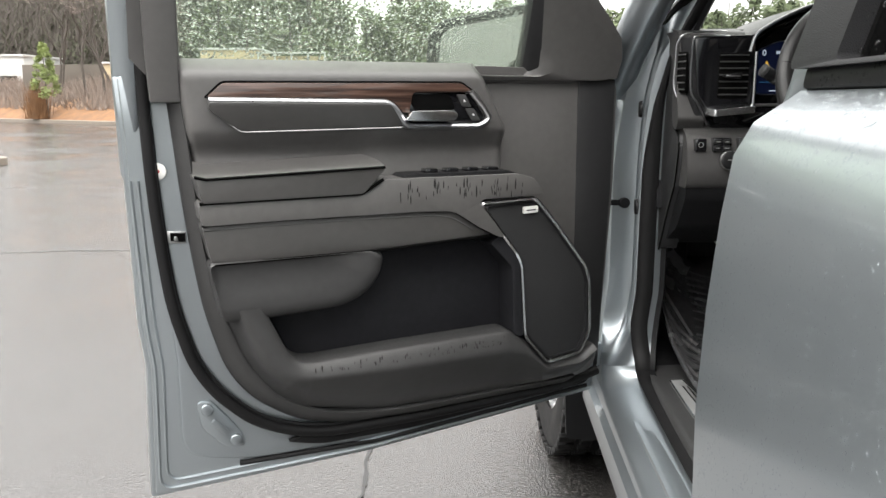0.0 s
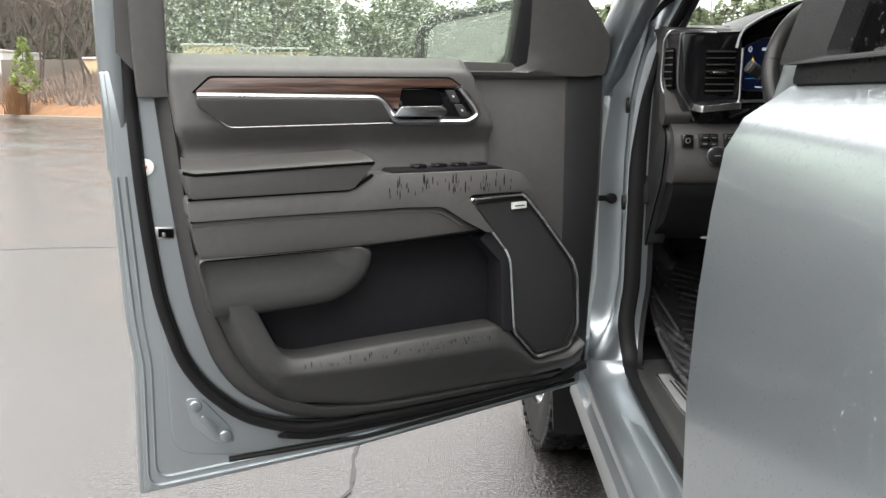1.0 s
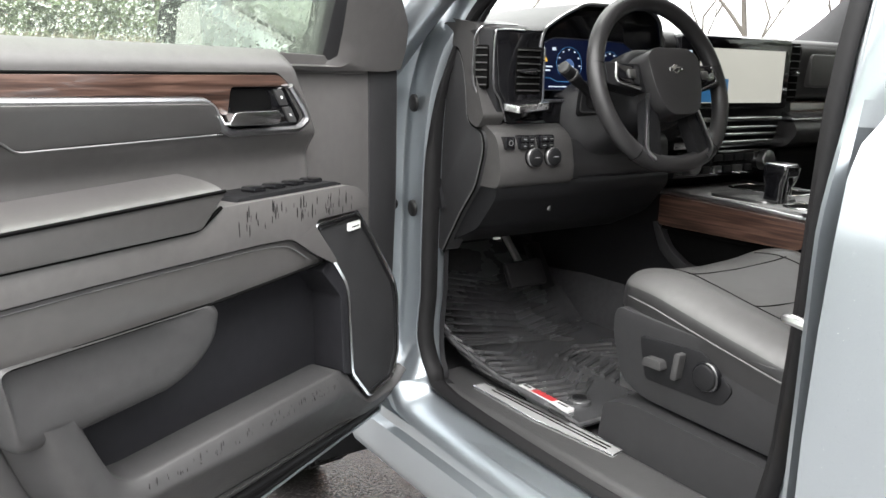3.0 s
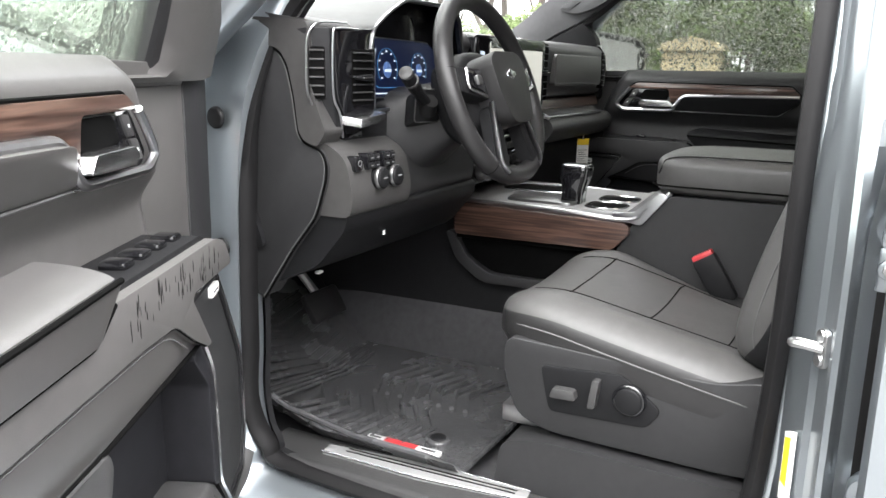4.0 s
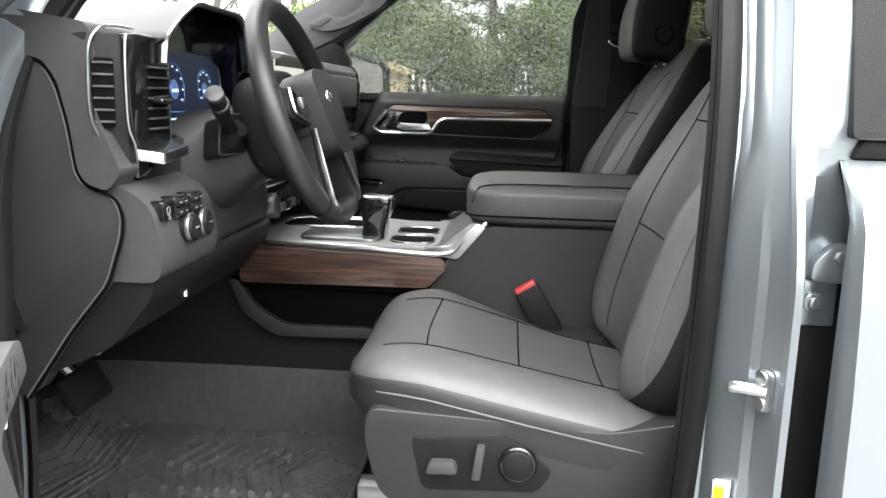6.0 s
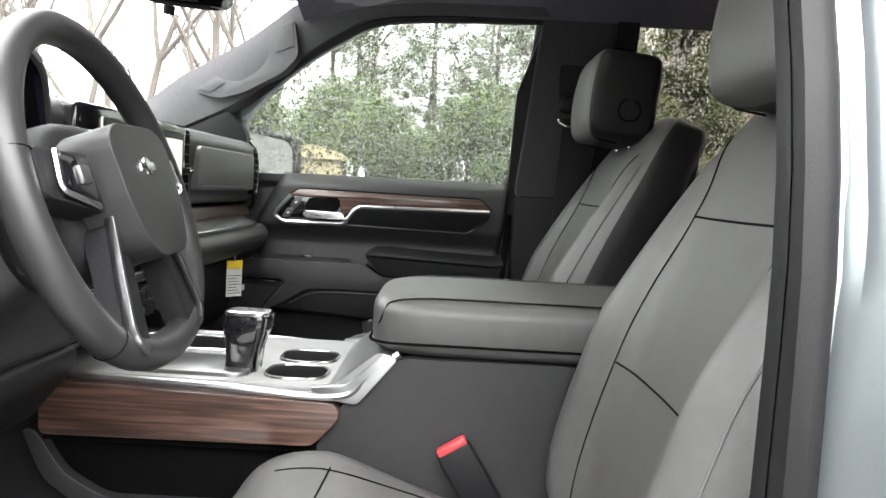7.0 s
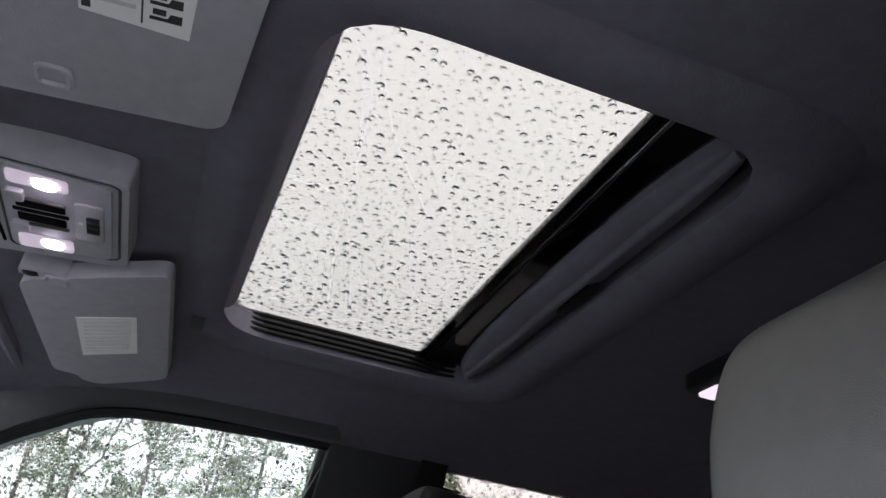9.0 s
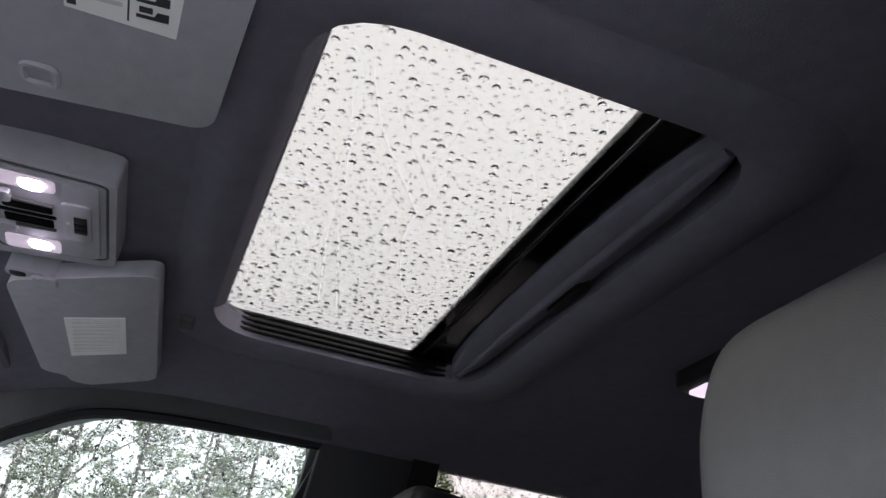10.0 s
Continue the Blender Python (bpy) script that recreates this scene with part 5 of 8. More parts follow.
            part("seat_switch", prism(smooth_poly([(0.326, 0.790), (0.314, 0.790), (0.308, 0.838), (0.320, 0.838)], 3, True, 0.004), pf, 0.012, 0.034, 0.004), PLASTIC, sh)
            part("lumbar_dial", disc_at(pf(0.262, 0.812, 0.016), (sg_, 0, 0), 0.027, 0.010, 28, 0.004), GLOSS, sh, "round lumbar dial")
            part("dial_face", disc_at(pf(0.262, 0.812, 0.024), (sg_, 0, 0), 0.022, 0.006, 28, 0.003), PLASTIC_B, sh)
    part("cushion_pan", box(cx - 0.22, cx + 0.22, -0.02 + dy, 0.47 + dy, 0.74, 0.84, 0.02), PLASTIC_B, s)
    for sg_ in (-1, 1):
        part("seat_rail", box(cx + sg_ * 0.19 - 0.02, cx + sg_ * 0.19 + 0.02, -0.1 + dy, 0.498 + dy, 0.705, 0.738, 0.004), STEEL, s)
    part("seat_riser", prism(smooth_poly([(0.485, 0.600), (0.47, 0.70), (0.40, 0.715), (-0.15, 0.705), (-0.15, 0.598)], 4, True, 0.02), lambda a, b, d: Vector((cx + d, a + dy, b)), -0.275, 0.25, 0.012, 3), PLASTIC_M, s, "charcoal seat riser cover")
    return s


build_seat(-0.44, 0.0, True)
build_seat(0.44, 0.0, False)

bench = thing("rear_bench", (0, -0.8, 0.6), "dark leather rear bench seat", "car seat")
part("bench_cushion", pillow(1.40, 0.52, 0.18, 6, 5, 48, 24, m=pose(0, -0.72, 0.88)), LEATHER, bench)
part("bench_back", pillow(1.40, 0.60, 0.16, 6, 5, 48, 24, m=pose(0, -1.05, 1.16, 90 + 14, 0, 0)), LEATHER, bench)
part("bench_base", box(-0.68, 0.68, -1.05, -0.50, 0.59, 0.80, 0.02), PLASTIC_B, bench)

# ---------------------------------------------------------------- centre console
console = thing("centre_console", (0, 0.3, 0.6), "dark centre console with wood side trim and padded armrest lid", "centre console")


DECK = mat("silver_grey_plastic", (0.19, 0.19, 0.19), 0.45, 0.0, 0.06, 12)


def cside(pts, w0, w1, bevel=0.01, seg=3):
    return prism(pts, lambda a, b, d: Vector((d, a, b)), w0, w1, bevel, seg)


part("console_body", cside(smooth_poly([(-0.32, 0.60), (-0.32, 1.03), (0.10, 1.062), (0.335, 1.060), (0.412, 0.985), (0.44, 0.925), (0.50, 0.90), (0.56, 0.60)], 4, True, 0.02), -0.175, 0.175, 0.012), PLASTIC_M, console, "charcoal console body")
part("console_front", cside(smooth_poly([(0.38, 0.93), (0.40, 1.005), (0.86, 1.012), (0.95, 1.06), (1.40, 1.06), (1.40, 0.60), (0.46, 0.60)], 4, True, 0.02), -0.150, 0.150, 0.012), PLASTIC_B, console)
for sg_ in (-1, 1):
    part("wood_trim", cside(smooth_poly([(0.83, 1.005), (0.415, 0.994), (0.407, 0.974), (0.445, 0.932), (0.83, 0.928)], 4, True, 0.012), sg_ * 0.14, sg_ * 0.190, 0.020, 5), WOOD, console, "dark brown wood trim")
    part("trim_gap", cside([(0.83, 0.930), (0.44, 0.930), (0.44, 0.918), (0.83, 0.916)], sg_ * 0.14, sg_ * 0.176, 0.002), SEAM_HOLLOW, console)
    # Near-black plate in place of the pocket's shaded depth.
    part("side_pocket_shade", cside(smooth_poly([(0.84, 0.915), (0.47, 0.915), (0.45, 0.83), (0.75, 0.822), (0.80, 0.845)], 4, True, 0.03), sg_ * 0.14, sg_ * 0.158, 0.004), SEAM_HOLLOW, console, "near-black plate standing in for the shaded side pocket")
    part("pocket_rim", cside(smooth_poly([(0.86, 0.93), (0.83, 0.86), (0.76, 0.812), (0.45, 0.818), (0.45, 0.838), (0.74, 0.836), (0.80, 0.87), (0.84, 0.93)], 4, True, 0.02), sg_ * 0.12, sg_ * 0.178, 0.012), PLASTIC_M, console)
    part("edge_strip", tube(curve_pts([(sg_ * 0.176, 0.86, 1.012), (sg_ * 0.180, 0.60, 1.008), (sg_ * 0.180, 0.42, 1.002), (sg_ * 0.178, 0.375, 1.03), (sg_ * 0.172, 0.33, 1.066)], 6), 0.006, 8), SATIN, console, "satin silver edge strip")
for sg_ in (-1, 1):
    part("shoulder_cheek", cside(smooth_poly([(0.455, 1.014), (0.430, 0.999), (0.386, 0.992), (0.330, 1.060), (0.350, 1.068), (0.402, 1.020)], 4, True, 0.008), sg_ * 0.165, sg_ * 0.1835, 0.004), SATIN, console, "satin silver cheek behind the deck")
part("silver_shoulder", prism(smooth_poly([(0.335, 1.064), (0.415, 0.998), (0.45, 0.998), (0.45, 1.012), (0.425, 1.014), (0.36, 1.068)], 3, True, 0.008), lambda a, b, d: Vector((d, a, b)), -0.179, 0.179, 0.005), SATIN, console, "satin silver shoulder")
deck = part("top_deck", box(-0.165, 0.165, 0.42, 0.86, 1.0, 1.014, 0.004), DECK, console, "silver-grey console deck")
for y0, y1, x0, x1 in ((0.44, 0.53, -0.145, -0.055), (0.44, 0.53, -0.035, 0.055), (0.60, 0.80, 0.02, 0.13)):
    part("cup_rim", tube([Vector((*p, 1.015)) for p in smooth_poly([(x0, y0), (x1, y0), (x1, y1), (x0, y1)], 5, True, 0.035)], 0.003, 6, True), CHROME, deck)
    # Flat plate on the deck, near-black for the shade down the well.
    part("cup_well_shade", prism(smooth_poly([(x0, y0), (x1, y0), (x1, y1), (x0, y1)], 5, True, 0.035), lambda a, b, d: Vector((a, b, d)), 1.0, 1.0155, 0.001), SEAM_HOLLOW, deck)
part("shift_bezel", prism(smooth_poly([(-0.15, 0.55), (-0.03, 0.55), (-0.03, 0.72), (-0.15, 0.72)], 5, True, 0.03), lambda a, b, d: Vector((a, b, d)), 1.0, 1.021, 0.004), CHROME_D, deck, "dark metal shifter plate")
# armrest lid with two seams
lid = part("armrest_lid", pillow(0.355, 0.50, 0.088, 5.5, 6, 52, 34, lambda x, y, z: (x, y, z + 0.006 * (1 - (x / 0.18) ** 2) * (z > 0)), pose(0, 0.127, 1.100)), LEATHER, console, "dark leather armrest lid", 60)
for xx in (-0.150, 0.150):
    def on_lid(y):
        e = (1 - abs(y / 0.25) ** 6) ** (1 / 6)
        return Vector((xx, 0.127 + y, 1.1026 + 0.044 * e * max(0.0, 1 - abs(xx / (0.1775 * e)) ** 5.5) ** (1 / 5.5) + 0.006 * (1 - (xx / 0.18) ** 2)))
    part("seam", tube([on_lid(-0.236 + 0.472 * i / 40) for i in range(41)], 0.0013, 5), SEAM_HOLLOW, lid)
    part("stitching", tube([on_lid(-0.232 + 0.464 * i / 40) + Vector((-0.006 if xx > 0 else 0.006, 0, 0.0008)) for i in range(41)], 0.0008, 5), STITCH, lid)
part("lid_gap", tube([Vector((*p, 1.082)) for p in smooth_poly([(-0.178, -0.11), (-0.178, 0.376), (0.178, 0.376), (0.178, -0.11)], 6, True, 0.05)], 0.0022, 6, True), SEAM_HOLLOW, lid)

shifter = thing("gear_shifter", (-0.095, 0.60, 1.015), "black and chrome gear shifter", "gear lever")


def shift_ring(z, hx, hy, dy):
    return [Vector((-0.100 + hx * spow(math.cos(q), 0.45), 0.566 + dy + hy * spow(math.sin(q), 0.45), z)) for q in (2 * math.pi * i / 24 for i in range(24))]


part("shift_body", rings([shift_ring(1.012, 0.019, 0.024, 0.004), shift_ring(1.030, 0.018, 0.023, 0.003), shift_ring(1.055, 0.021, 0.027, 0.0), shift_ring(1.072, 0.0255, 0.032, -0.002), shift_ring(1.092, 0.0265, 0.034, -0.004), shift_ring(1.100, 0.0245, 0.032, -0.004)]), GLOSS, shifter, "gloss black tapered lever body", 60)
part("knob_cap", pillow(0.050, 0.066, 0.010, 5, 4, 24, 12, m=pose(-0.100, 0.562, 1.101)), CHROME, shifter, "chrome cap")
for sg_ in (-1, 1):
    part("chrome_edge", tube([(-0.100 + sg_ * 0.024, 0.530, 1.097), (-0.100 + sg_ * 0.023, 0.533, 1.075), (-0.100 + sg_ * 0.018, 0.541, 1.050), (-0.100 + sg_ * 0.016, 0.544, 1.016)], 0.0013, 6), CHROME_D, shifter)
part("shift_button", box(-0.117, -0.083, 0.5275, 0.535, 1.078, 1.092, 0.003), PLASTIC_B, shifter)

buckle = thing("seat_belt_buckle", (-0.20, 0.19, 0.85), "black seat belt buckle with red release button", "seat belt buckle")
MBK = pose(-0.200, 0.222, 0.903, -32, 0, 0)
part("buckle_body", box(-0.012, 0.012, -0.025, 0.025, -0.055, 0.05, 0.006, lambda a, b, c: MBK @ Vector((a, b, c))), PLASTIC_B, buckle)
part("release_button", box(-0.010, 0.010, -0.022, 0.022, 0.045, 0.058, 0.003, lambda a, b, c: MBK @ Vector((a, b, c))), RED, buckle, "red release button")
part("strap", box(-0.004, 0.004, -0.014, 0.014, -0.14, -0.05, 0.002, lambda a, b, c: MBK @ Vector((a, b, c))), RUBBER, buckle)

# ---------------------------------------------------------------- dashboard
dash = thing("dashboard", (0, 1.0, 0.95), "charcoal dashboard with gloss black panels and silver trim", "dashboard")


def dprism(pts, x0, x1, bevel=0.012, seg=3):
    return prism(pts, lambda a, b, d: Vector((d, a, b)), x0, x1, bevel, seg)


PAD = [(0.775, 1.365), (0.79, 1.392), (0.90, 1.405), (1.15, 1.395), (1.46, 1.325), (1.46, 1.28), (0.80, 1.33)]
part("top_pad", dprism(smooth_poly([(0.803, 1.370), (0.812, 1.388), (0.90, 1.402), (1.15, 1.395), (1.46, 1.325), (1.46, 1.28), (0.81, 1.34)], 5, True, 0.016), -0.789, -0.655, 0.016), PLASTIC, dash, "charcoal dashboard top pad")
part("top_pad", dprism(smooth_poly(PAD, 5, True, 0.02), -0.272, 0.80, 0.02), PLASTIC, dash, "charcoal dashboard top pad")
part("top_pad", dprism(smooth_poly([(0.93, 1.33), (0.93, 1.404), (1.15, 1.395), (1.46, 1.325), (1.46, 1.28)], 5, True, 0.01), -0.66, -0.265, 0.004), PLASTIC, dash)
# hood over the instruments: a hollow arch with a bright front edge
ARCH = smooth_poly([(-0.660, 1.345), (-0.652, 1.382), (-0.603, 1.412), (-0.538, 1.441), (-0.340, 1.441), (-0.300, 1.418), (-0.284, 1.345)], 5, False, 0.022)


def arch_at(y, k, drop=0.0):
    return [Vector((-0.470 + (x + 0.470) * k, y, 1.345 + (z - 1.345) * (1 - (1 - k) * 1.6) - drop)) for x, z in ARCH]


part("binnacle_hood", rings([arch_at(1.30, 0.90, 0.06), arch_at(1.16, 0.98), arch_at(0.95, 1.0), arch_at(0.775, 1.0), arch_at(0.768, 0.992), arch_at(0.768, 0.955), arch_at(0.776, 0.950), arch_at(0.835, 0.945)], False, False), PLASTIC, dash, "charcoal instrument hood", 50)
part("hood_lining", rings([arch_at(0.772, 0.951), arch_at(0.790, 0.943), arch_at(0.838, 0.938)], False, False), GLOSS, dash, "gloss black lining under the hood", 50)
part("hood_edge", tube(arch_at(0.7665, 0.985)[:-6], 0.0032, 6), SATIN, dash, "satin bright line along the hood")
part("hood_face", prism(smooth_poly([(-0.645, 1.345), (-0.638, 1.376), (-0.596, 1.403), (-0.535, 1.430), (-0.344, 1.430), (-0.310, 1.410), (-0.296, 1.345)], 4, True, 0.015), lambda a, b, d: Vector((a, d, b)), 0.85, 0.834, 0.003), GLOSS, dash, "gloss black face below the hood")
# switch bolster, knee panel, end cap
part("driver_bolster", dprism(smooth_poly([(0.738, 1.168), (0.724, 1.10), (0.731, 1.066), (1.05, 1.066), (1.05, 1.24), (0.79, 1.195)], 5, True, 0.025), -0.781, -0.585, 0.02), PLASTIC_F, dash, "charcoal switch bolster")
part("bolster_shelf", dprism(smooth_poly([(0.752, 1.160), (0.744, 1.10), (0.752, 1.066), (1.05, 1.066), (1.05, 1.20)], 4, True, 0.02), -0.60, -0.27, 0.01), PLASTIC_M, dash)
part("knee_panel", dprism(smooth_poly([(0.738, 1.075), (0.742, 1.045), (0.80, 0.975), (0.93, 0.915), (1.05, 0.95), (1.05, 1.075)], 5, True, 0.02), -0.778, -0.27, 0.012), PLASTIC_B, dash, "black lower knee panel")
CAP = [(0.912, 1.350), (0.862, 1.338), (0.846, 1.312), (0.834, 1.264), (0.826, 1.205), (0.816, 1.189), (0.778, 1.176), (0.769, 1.154), (0.771, 1.128), (0.792, 1.064), (0.842, 1.002), (0.908, 0.905)]
# Same plastic as the fascia; the darker copy paints in side shade.
part("end_cap", prism(smooth_poly(CAP + [(1.0, 0.93), (1.0, 1.350)], 4, True, 0.012), lambda a, b, d: Vector((d, a, b)), -0.75, -0.7900, 0.004), PLASTIC_M, dash, "charcoal end cap")
part("end_cap_line", tube([Vector((-0.7905, a, b)) for a, b in smooth_poly(CAP, 4, False, 0.014)], 0.0022, 6), SEAM_HOLLOW, dash, "dark gap round the end cap")
part("end_cap_edge", tube([Vector((-0.7908, a + 0.0045, b + 0.001)) for a, b in smooth_poly(CAP, 4, False, 0.014)], 0.0012, 6), STITCH, dash, "thin grey edge round the end cap")
part("fascia_corner", dprism(smooth_poly([(0.915, 1.394), (0.806, 1.388), (0.797, 1.372), (0.796, 1.345), (0.801, 1.30), (0.790, 1.262), (0.768, 1.208), (0.786, 1.184), (0.812, 1.192), (0.823, 1.207), (0.831, 1.266), (0.843, 1.316), (0.860, 1.342), (0.915, 1.354)], 4, True, 0.008), -0.795, -0.74, 0.010, 4), PLASTIC_F, dash, "charcoal fascia corner")
# vent housing: corner outlet, gloss panel with the round-the-corner bright lines
CORNER = [(-0.796, 0.803), (-0.777, 0.771), (-0.755, 0.771), (-0.755, 0.86), (-0.793, 0.86)]
part("vent_corner", prism(CORNER, lambda a, b, d: Vector((a + 0.30 * max(0.0, 1.262 - d), b, d)), 1.205, 1.376, 0.003), PLASTIC_B, dash, "dark corner vent housing")


def corner_map(a, b, d):
    return Vector((-0.7865 + a * 0.51 - d * 0.86, 0.787 - a * 0.86 - d * 0.51, b))


# Near-black plate behind the slats stands in for the outlet's shaded depth.
cv = part("air_vent", prism(smooth_poly([(-0.015, 1.262), (0.011, 1.262), (0.011, 1.346), (-0.015, 1.346)], 3, True, 0.004), corner_map, -0.012, 0.002, 0.001), SEAM_HOLLOW, dash, "black corner air vent")
for i in range(6):
    part("slat", prism([(-0.014, 1.2675 + 0.0142 * i), (0.010, 1.2675 + 0.0142 * i), (0.010, 1.2705 + 0.0142 * i), (-0.014, 1.2705 + 0.0142 * i)], corner_map, -0.006, 0.004, 0.0006, 1), PLASTIC, cv)
part("vent_block", prism(smooth_poly([(-0.772, 1.376), (-0.646, 1.379), (-0.646, 1.236), (-0.738, 1.228), (-0.760, 1.262)], 4, True, 0.010), lambda a, b, d: Vector((a, d, b)), 0.85, 0.7665, 0.004, 3), GLOSS, dash, "gloss black vent panel")
part("gloss_panel", dprism(smooth_poly([(0.80, 1.375), (0.792, 1.19), (0.780, 1.185), (0.90, 1.16), (0.95, 1.375)], 3, True, 0.01), -0.760, -0.640, 0.006), GLOSS, dash, "gloss black instrument surround")
part("lower_gloss", prism(smooth_poly([(-0.752, 1.232), (-0.560, 1.234), (-0.560, 1.188), (-0.722, 1.188)], 4, True, 0.008), lambda a, b, d: Vector((a, d, b)), 0.85, 0.782, 0.004), GLOSS, dash, "gloss black lower panel")
part("panel_plug", prism(smooth_poly([(-0.725, 1.222), (-0.690, 1.222), (-0.690, 1.200), (-0.716, 1.200)], 3, True, 0.003), lambda a, b, d: Vector((a, d, b)), 0.80, 0.7805, 0.001), PLASTIC_B, dash)


def vent(cx, y, z0, z1, w, slats, tab=True):
    # Flat backing, near-black to paint the shade inside the vent.
    v = part("air_vent", prism(smooth_poly([(cx - w / 2, z0), (cx + w / 2, z0), (cx + w / 2, z1), (cx - w / 2, z1)], 3, True, 0.006), lambda a, b, d: Vector((a, d, b)), y + 0.03, y, 0.001), SEAM_HOLLOW, dash, "black air vent")
    for i in range(slats):
        z = z0 + (z1 - z0) * (i + 0.5) / slats
        part("slat", prism([(y - 0.005, z + 0.0005), (y - 0.005, z + 0.0022), (y + 0.012, z + 0.0050), (y + 0.012, z - 0.0005)], lambda a, b, d: Vector((d, a, b)), cx - w / 2 + 0.002, cx + w / 2 - 0.002, 0.0004, 1), PLASTIC, v)
    if tab:
        zc = (z0 + z1) / 2
        t = part("vent_tab", prism(smooth_poly([(cx - w * 0.36, zc - 0.003), (cx + w * 0.22, zc - 0.006), (cx + w * 0.22, zc + 0.006), (cx - w * 0.36, zc + 0.003)], 3, True, 0.002), lambda a, b, d: Vector((a, d, b)), y + 0.002, y - 0.014, 0.002), PLASTIC_B, v)
        part("tab_edge", box(cx - w * 0.30, cx + w * 0.16, y - 0.0155, y - 0.012, zc - 0.0028, zc + 0.0010, 0.001), CHROME, t)
    return v


vent(-0.688, 0.7655, 1.250, 1.343, 0.062, 7)
for run in ([(-0.700, 0.790, 1.387), (-0.778, 0.788, 1.384), (-0.797, 0.797, 1.366), (-0.800, 0.800, 1.330), (-0.799, 0.798, 1.268), (-0.777, 0.783, 1.226), (-0.758, 0.780, 1.208)],
            [(-0.700, 0.766, 1.376), (-0.760, 0.765, 1.3755), (-0.7735, 0.766, 1.362), (-0.7735, 0.766, 1.270), (-0.756, 0.766, 1.238), (-0.733, 0.776, 1.196)]):
    part("vent_rim", tube(curve_pts(run, 5), 0.0019, 6), SATIN, dash, "thin bright metal line")
part("bright_ledge", prism(smooth_poly([(-0.756, 0.802), (-0.646, 0.802), (-0.646, 0.741), (-0.728, 0.741)], 3, True, 0.004), lambda a, b, d: Vector((a, b, d + 0.22 * (b - 0.741) + 0.10 * (a + 0.646))), 1.222, 1.2355, 0.004, 3), CHROME, dash, "bright silver ledge below the vent")
part("bright_line", tube([Vector((a, b, c)) for a, b, c in ((-0.646, 0.778, 1.237), (-0.556, 0.782, 1.238), (-0.546, 0.782, 1.243), (-0.540, 0.782, 1.258), (-0.530, 0.782, 1.263), (-0.480, 0.785, 1.264))], 0.0032, 8), SATIN, dash, "bright line below the display")
part("frame_edge", tube([(-0.643, 0.771, 1.240), (-0.643, 0.771, 1.345)], 0.0036, 8), SATIN, dash, "bright upright beside the display")

cluster = thing("instrument_cluster", (-0.47, 0.82, 1.24), "lit blue digital instrument display in gloss black frame", "display")
FR = smooth_poly([(-0.640, 1.240), (-0.640, 1.366), (-0.598, 1.398), (-0.535, 1.426), (-0.346, 1.426), (-0.312, 1.405), (-0.302, 1.240)], 3, True, 0.012)
part("bezel", rings([[Vector((a, y, b)) for a, b in FR] for y in (0.785, 0.787, 0.832)] + [[Vector((-0.47 + (a + 0.47) * 0.965, y, 1.325 + (b - 1.325) * 0.95)) for a, b in FR] for y in (0.832, 0.792, 0.786)], False), GLOSS, cluster, "gloss black bezel")
part("backing", prism(FR, lambda a, b, d: Vector((a, d, b)), 0.86, 0.826, 0), GLOSS, cluster)
SCR = pose(-0.497, 0.806, 1.312, 90 - 5, 0, 0)


def on_scr(a, b, d):
    return SCR @ Vector((a, b, d))


GLASS_EDGE = smooth_poly([(-0.132, -0.052), (0.150, -0.052), (0.150, 0.035), (0.118, 0.052), (-0.088, 0.055), (-0.132, 0.036)], 4, True, 0.012)
part("screen", prism(GLASS_EDGE, on_scr, -0.014, 0.002, 0), SCREEN, cluster, "blue lit display")
part("screen_rim", tube([on_scr(a * 1.012, b * 1.03, 0.002) for a, b in GLASS_EDGE], 0.0013, 6, True), CHROME_D, cluster)
for gx, gr in ((-0.046, 0.036), (0.076, 0.030)):
    g = part("gauge_ring", tube([on_scr(gx + gr * math.cos(q), 0.002 + gr * math.sin(q), 0.003) for q in (radians(-40 + 260 * i / 24) for i in range(25))], 0.0006, 5), ICON_C, cluster)
    for i in range(9):
        q = radians(-40 + 260 * i / 8)
        part("gauge_mark", box(-0.0022, 0.0022, -0.0014, 0.0014, 0, 0.001, 0, lambda a, b, c, q=q, gx=gx, gr=gr: on_scr(gx + gr * 0.84 * math.cos(q) + a, 0.002 + gr * 0.84 * math.sin(q) + b, 0.0025 + c)), ICON, g)
    part("gauge_hub", disc_at(on_scr(gx, -0.002, 0.002), on_scr(0, 0, 1) - on_scr(0, 0, 0), gr * 0.42, 0.001, 16), ICON_D, g)
    part("gauge_needle", prism([(-gr * 0.34, -0.002), (gr * 0.34, -0.002), (gr * 0.30, 0.003), (-gr * 0.30, 0.003)], lambda a, b, d, gx=gx: on_scr(gx + a, b - 0.004, d), 0.002, 0.0036, 0), ICON, g)
part("zero_mark", text_mesh("0", 0.017, SCR @ pose(-0.118, 0.032, 0.003)), ICON, cluster)
part("top_mark", box(-0.005, 0.005, -0.003, 0.003, 0.002, 0.003, 0, lambda a, b, c: on_scr(a - 0.088, b + 0.033, c)), ICON, cluster)
part("alert_mark", prism([(-0.005, -0.004), (0.005, -0.004), (0, 0.006)], lambda a, b, d: on_scr(a - 0.112, b + 0.010, d), 0.002, 0.003, 0), ICON_A, cluster)
for k, w in ((0, 0.026), (1, 0.020)):
    part("text_bar", box(-w / 2, w / 2, -0.0016, 0.0016, 0.002, 0.003, 0, lambda a, b, c, k=k, w=w: on_scr(a - 0.120 + w / 2, b - 0.004 - 0.008 * k, c)), ICON, cluster)
